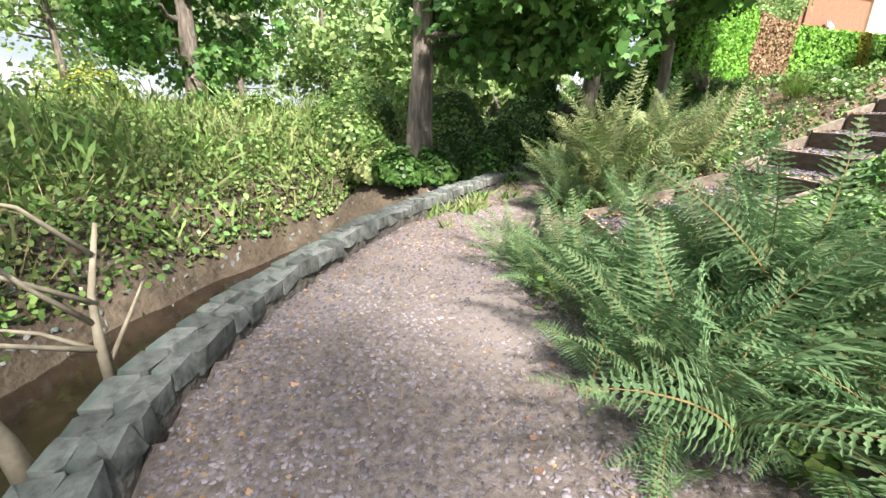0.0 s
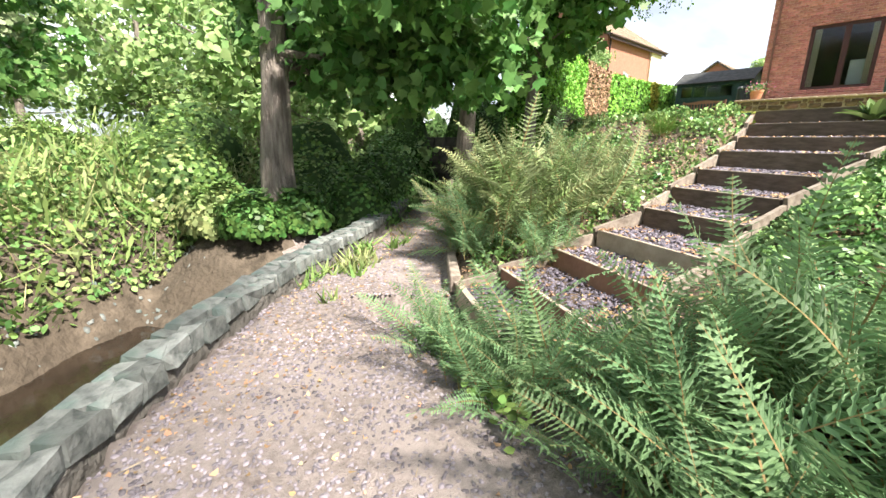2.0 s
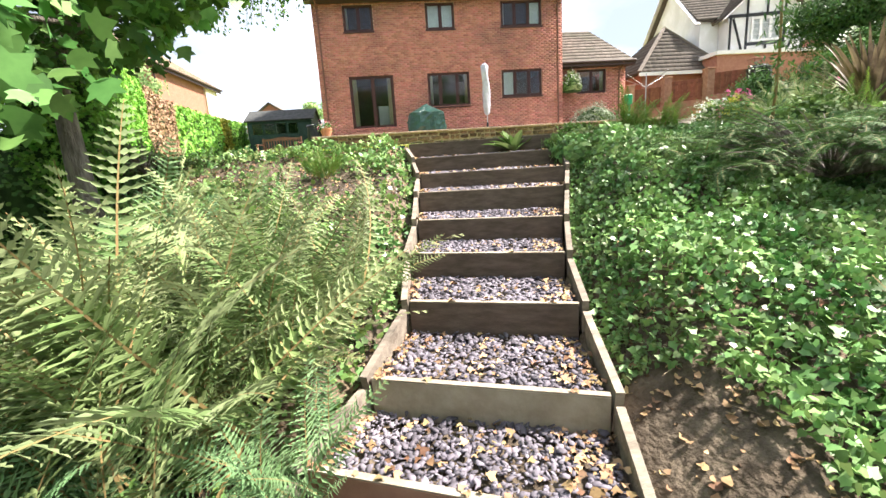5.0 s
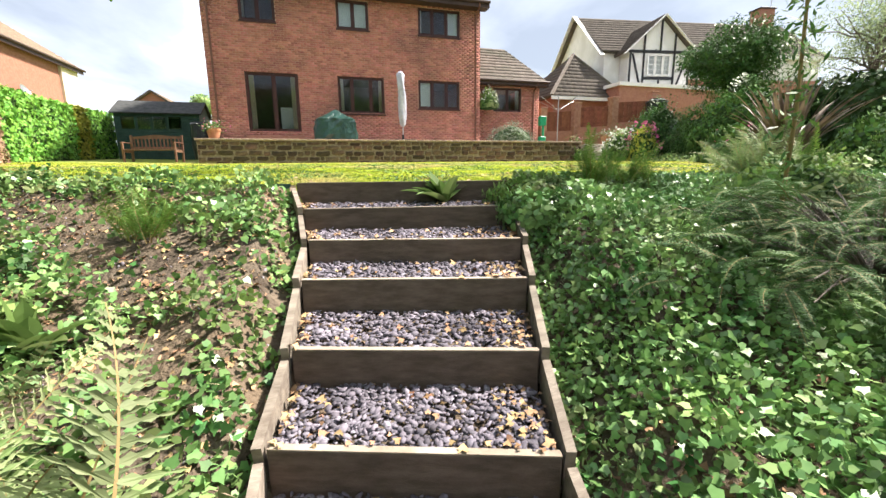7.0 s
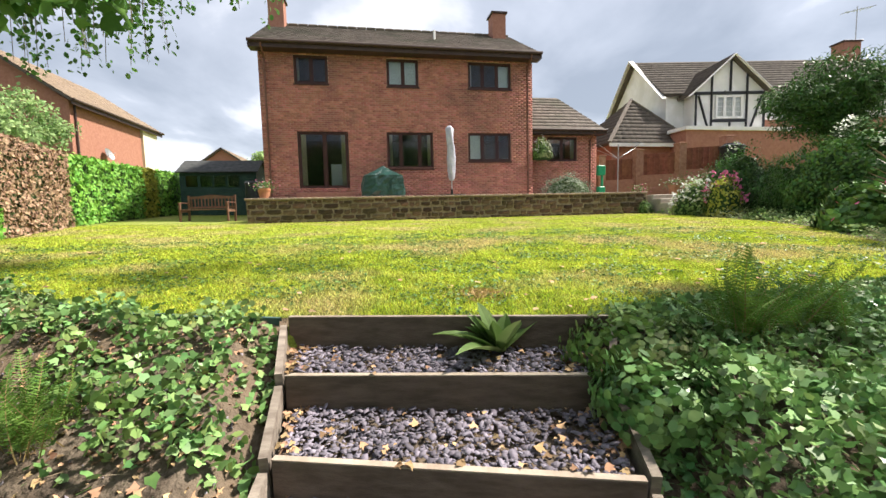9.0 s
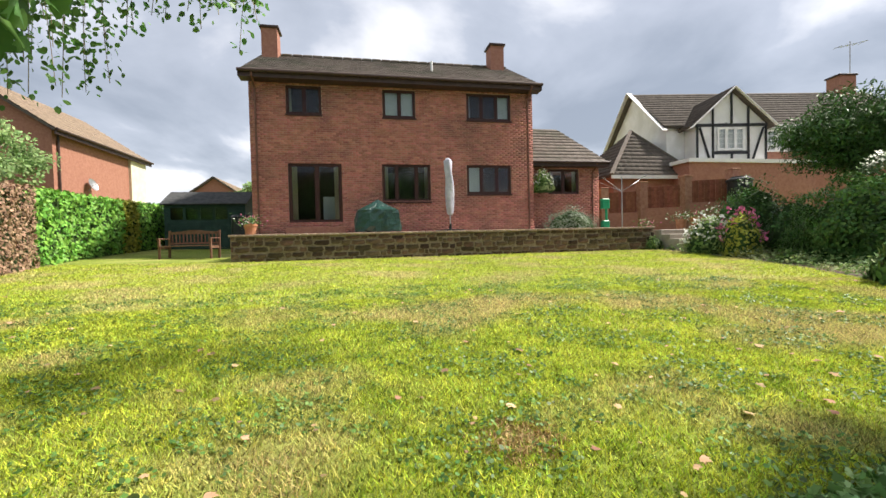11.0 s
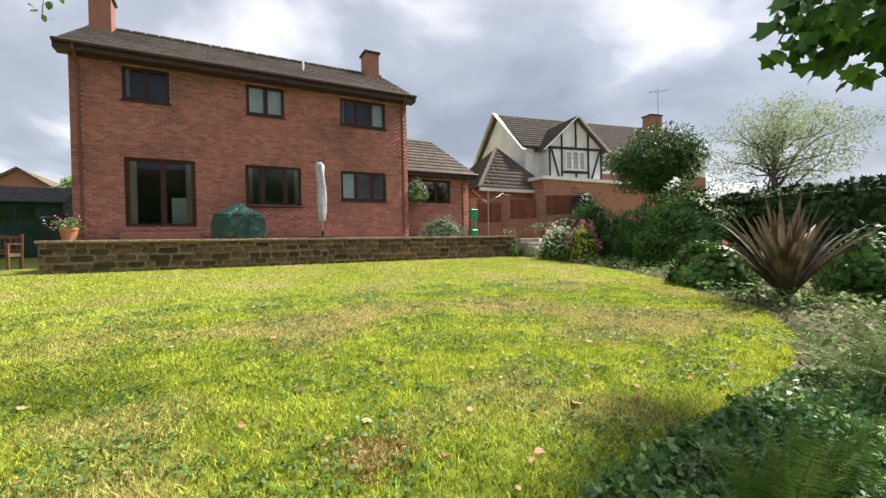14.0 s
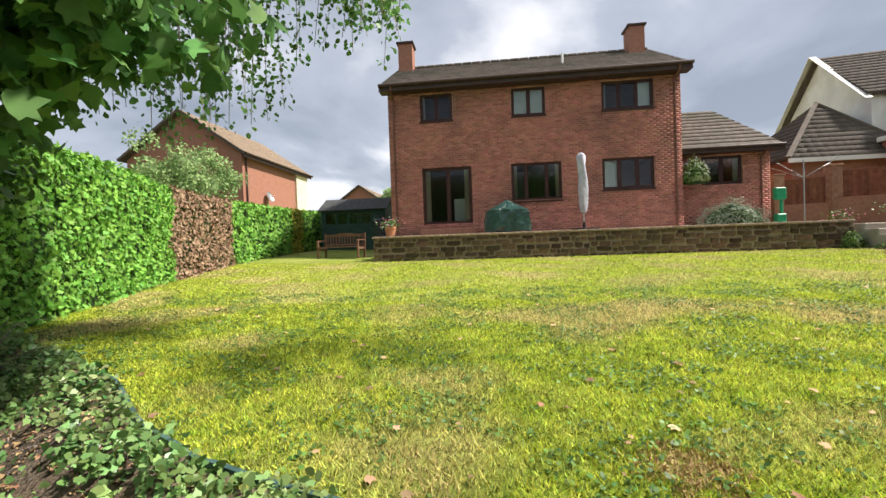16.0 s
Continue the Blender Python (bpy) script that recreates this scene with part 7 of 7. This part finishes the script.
for i in range(1, 11):
    l0, r0, l1, r1 = (np.array(q) for q in (STEP_L[i - 1], STEP_R[i - 1], STEP_L[i], STEP_R[i]))
    l0[2] = l1[2]; r0[2] = r1[2]
    for _ in range(110 if i < 7 else 190):
        u, v = rng.random(), rng.random()
        u = u if rng.random() < 0.4 else (0.06 * rng.random() if rng.random() < 0.35 else 1 - 0.18 * rng.random())
        V.append((l0 * (1 - u) + r0 * u) * (1 - v) + (l1 * (1 - u) + r1 * u) * v + (0, 0, 0.02))
leaves("step_leaves", np.array(V), np.random.default_rng(5).uniform(0.014, 0.042, len(V)), M["litter"], MAPLE, 0.7, 0.05, fold=0.7, label="dry leaves on the step treads", category="fallen leaves", seed=567)
# stream gravel and margin
P, rng = scatter(12000, -2, 6, -23.2, -19, lambda P: (zones(P)[0] < -0.3) & (zones(P)[0] > -0.95), 571)
chips("stream_gravel", P, 0.035, M["pebble"], "pale gravel between the wall and the stream", 572, 0.4, 0.3)
P, rng = scatter(2600, -5, 4, -24.5, -17, lambda P: (zones(P)[0] < -1.75) & (zones(P)[0] > -2.7), 573)
chips("bank_stones", P, 0.09, M["rock"], "stones washed out at the foot of the earth bank", 574, 0.5, 0.5)

# grass


def blades(name, n, x0, x1, y0, y1, size, keep, seed, mat="grass", label="short mown grass blades", lift=0.0):
    P, rng = scatter(n, x0, x1, y0, y1, keep, seed)
    m = len(P)
    a = rng.uniform(0, 6.283, m)
    s = size * rng.uniform(0.5, 1.3, m)
    w = s * 0.13
    lean = rng.normal(0, 0.6, (m, 2)) * s[:, None]
    d = np.column_stack([np.cos(a), np.sin(a)])
    V = np.zeros((m, 3, 3))
    V[:, 0, :2] = P[:, :2] - d * w[:, None]; V[:, 1, :2] = P[:, :2] + d * w[:, None]; V[:, 2, :2] = P[:, :2] + lean
    V[:, 0, 2] = V[:, 1, 2] = P[:, 2] - 0.004; V[:, 2, 2] = P[:, 2] + s * 0.85
    raw(name, V.reshape(-1, 3), np.arange(m * 3).reshape(m, 3), M[mat], label, "grass", kind="stuff")


def on_lawn(P):
    return (zones(P)[2] > 0.03) & (sdist(P, BORDER) > 0) & (np.hypot((P[:, 0] - 3.14) / 0.16, (P[:, 1] + 13.93) / 0.15) > rng_hole(P))


def rng_hole(P):
    return 0.75 + 0.35 * wob(P, 17)


blades("lawn_grass", 300000, -1.5, 8.3, -14.8, -12.6, 0.027, on_lawn, 601)
blades("lawn_grass", 230000, -3.5, 10.0, -12.6, -10.5, 0.031, on_lawn, 611)
blades("lawn_grass", 130000, -5, 11.6, -10.5, -6, 0.036, on_lawn, 602)
blades("lawn_grass", 66000, -6, 13, -6, -2.6, 0.045, on_lawn, 603)
P, rng = scatter(80000, -2.5, 8, -14.6, -9.5, lambda P: on_lawn(P) & (wob(P, 3.1, 6) + 0.7 * wob(P, 11, 2) > 0.1), 604)
P[:, 2] += rng.uniform(0.008, 0.03, len(P))
leaves("clover", P, 0.024, M["clover"], LEAF, 0.6, 0.0, label="patches of clover in the lawn", category="clover", seed=605)
P, rng = scatter(1000, -4, 10, -14.5, -3.5, on_lawn, 606)
P[:, 2] += 0.03
leaves("lawn_leaves", P, rng.uniform(0.02, 0.055, len(P)), M["litter"], MAPLE, 0.8, 0.0, label="fallen leaves scattered on the lawn", category="fallen leaves", seed=607)
P, rng = scatter(24000, 2.75, 3.55, -14.3, -13.6, lambda P: np.hypot((P[:, 0] - 3.14) / 0.20, (P[:, 1] + 13.93) / 0.18) < 1 + 0.3 * wob(P, 23), 608)
leaves("scorched_grass", P, 0.024, M["scorched"], LANCE, 0.2, 0.0, label="scorched straw-coloured patch in the lawn", category="grass", seed=609)
blades("wall_foot_grass", 2500, -1.4, 0.6, -19.2, -17.2, 0.14, lambda P: (zones(P)[0] > 0.08) & (zones(P)[0] < 0.5) & (wob(P, 3, 2) > 0.1), 610, "weed", "tuft of long grass at the foot of the wall")

P, rng = scatter(70000, 5, 18, -16, -2.6, lambda P: (sdist(P, BORDER) < -0.02) & (sdist(P, BORDER) > -4.5) & (zones(P)[2] > -0.1), 620)
P[:, 2] += rng.uniform(0, 1, len(P)) * np.clip(0.16 + 0.16 * wob(P, 2, 3), 0.06, 0.4)
leaves("border_plants", P, 0.06, M["weed"], LEAF, 0.55, 0.2, label="mixed low green planting in the border", category="plants", seed=621)

# ---- details along the path ----


def kerb_edge():
    k = empty("path_kerb", "pale mossy kerb along the edge of the path", "kerb", kind="structure")
    pts = [(1.02, -18.22, -3.12), (0.54, -17.82, -3.12), (0.1, -17.40, -3.12), (-0.60, -16.72, -3.11)]
    for a, b in zip(pts, pts[1:]):
        bm = bmesh.new()
        beam(bm, a, b, 0.09, 0.16)
        bmesh.ops.bevel(bm, geom=bm.edges[:], offset=0.01, segments=1, affect="EDGES")
        part("kerb_stone", bm, M["timber_grey"], k)


kerb_edge()


def edging(line, name):
    e = empty(name, "buckled blue-green plastic lawn edging strip", "lawn edging")
    P, T = along(line, 0.1)
    z = lawn_z(P)
    bm = bmesh.new()
    prev = None
    rng = np.random.default_rng(7)
    for (x, y), t, zz in zip(P, T, z):
        nr = np.array([t[1], -t[0]])
        top = zz + 0.012 + rng.normal() * 0.004
        q = [bm.verts.new((x - nr[0] * 0.01, y - nr[1] * 0.01, top - 0.13)), bm.verts.new((x - nr[0] * 0.012, y - nr[1] * 0.012, top)), bm.verts.new((x + nr[0] * 0.012, y + nr[1] * 0.012, top)), bm.verts.new((x + nr[0] * 0.01, y + nr[1] * 0.01, top - 0.13))]
        if prev:
            for k in range(3):
                bm.faces.new((prev[k], q[k], q[k + 1], prev[k + 1]))
        prev = q
    part("strip", bm, M["edging"], e)


edging([(1.96, -14.21), (1.2, -13.96), (0.63, -13.64), (0.05, -13.16), (-0.35, -12.9)], "lawn_edging")
edging([(3.7, -14.66), (4.2, -14.66), (5.2, -14.55), (6.0, -14.2)], "lawn_edging")


def leaning_post():
    p = empty("leaning_post", "grey weathered board leaning beside the path", "post", (-0.68, -16.78, -3.2))
    bm = bmesh.new()
    beam(bm, (0, 0, -0.05), (-0.12, 0.18, 0.72), 0.24, 0.05, (0.6, 0.8, 0))
    bmesh.ops.bevel(bm, geom=bm.edges[:], offset=0.006, segments=1, affect="EDGES")
    part("board", bm, M["timber_grey"], p)


leaning_post()


def end_wall():
    w = empty("dark_masonry_wall", "dark masonry wall closing the far end of the path", "wall", kind="structure")
    rng = np.random.default_rng(17)
    part("wall_core", boxes([(-6.2, -3.45, -13.75, -13.3, -3.6, -1.9)]), M["dark_stone"], w)
    z = -3.3
    while z < -1.9:
        x = -6.2
        while x < -3.5:
            l = rng.uniform(0.25, 0.5)
            bm = bmesh.new()
            rough_block(bm, (0, 0, 0), (1, 0), min(l, -3.45 - x) - 0.015, 0.12, 0.19, rng, 0.06)
            o = part("stone", bm, M["dark_stone"], w)
            o.location = (x + l / 2, -13.76, z + 0.1)
            x += l
        z += 0.205


end_wall()


def sapling(c, stems, label, seed, r=0.03, nleaf=60, pale=True):
    s = empty("sapling", label, "tree", c)
    rng = np.random.default_rng(seed)
    P = []
    for st in stems:
        n = len(st)
        bm = bmesh.new()
        tube(bm, st, [r * st_r for st_r in np.linspace(1.0 if st[0] == (0, 0, 0) else 0.5, 0.35 if st[0] == (0, 0, 0) else 0.15, n)], 8)
        if st[0] != (0, 0, 0):
            e = Vector(st[-1])
            for _ in range(nleaf // len(stems)):
                P.append(tuple(e + Vector(rng.normal(size=3)) * 0.10))
        part("stem", bm, M["bark_pale"], s, smooth=True)
    if nleaf:
        leaves("foliage", np.array(P), 0.055, M["weed"], LEAF, 0.5, 0.2, parent=s, seed=seed, kind="")


sapling((1.97, -21.75, -3.55), [[(0, 0, 0), (0.0, 0.0, 0.35), (-0.12, -0.02, 0.6), (-0.30, 0.02, 0.95)], [(-0.05, -0.01, 0.45), (0.08, -0.18, 0.75), (0.15, -0.3, 1.0)], [(-0.02, 0, 0.3), (-0.05, -0.25, 0.45), (0.05, -0.5, 0.6)],
                               [(-0.1, 0, 0.55), (0.1, -0.3, 0.85), (0.2, -0.5, 0.9)], [(0, 0, 0.2), (-0.2, 0.1, 0.42), (-0.35, 0.18, 0.6)], [(0.0, 0, 0.32), (0.2, -0.35, 0.55), (0.3, -0.6, 0.5)], [(-0.2, 0, 0.8), (-0.1, -0.2, 1.1), (0.0, -0.4, 1.2)]],
        "thin bare-stemmed sapling with sparse leaves behind the wall", 700, 0.034, 110)
sapling((2.42, -21.95, -3.75), [[(0, 0, 0), (0.02, -0.04, 0.4), (0.08, -0.12, 0.85)]], "thick sawn-off pale stem behind the stream wall", 701, 0.062, 0)
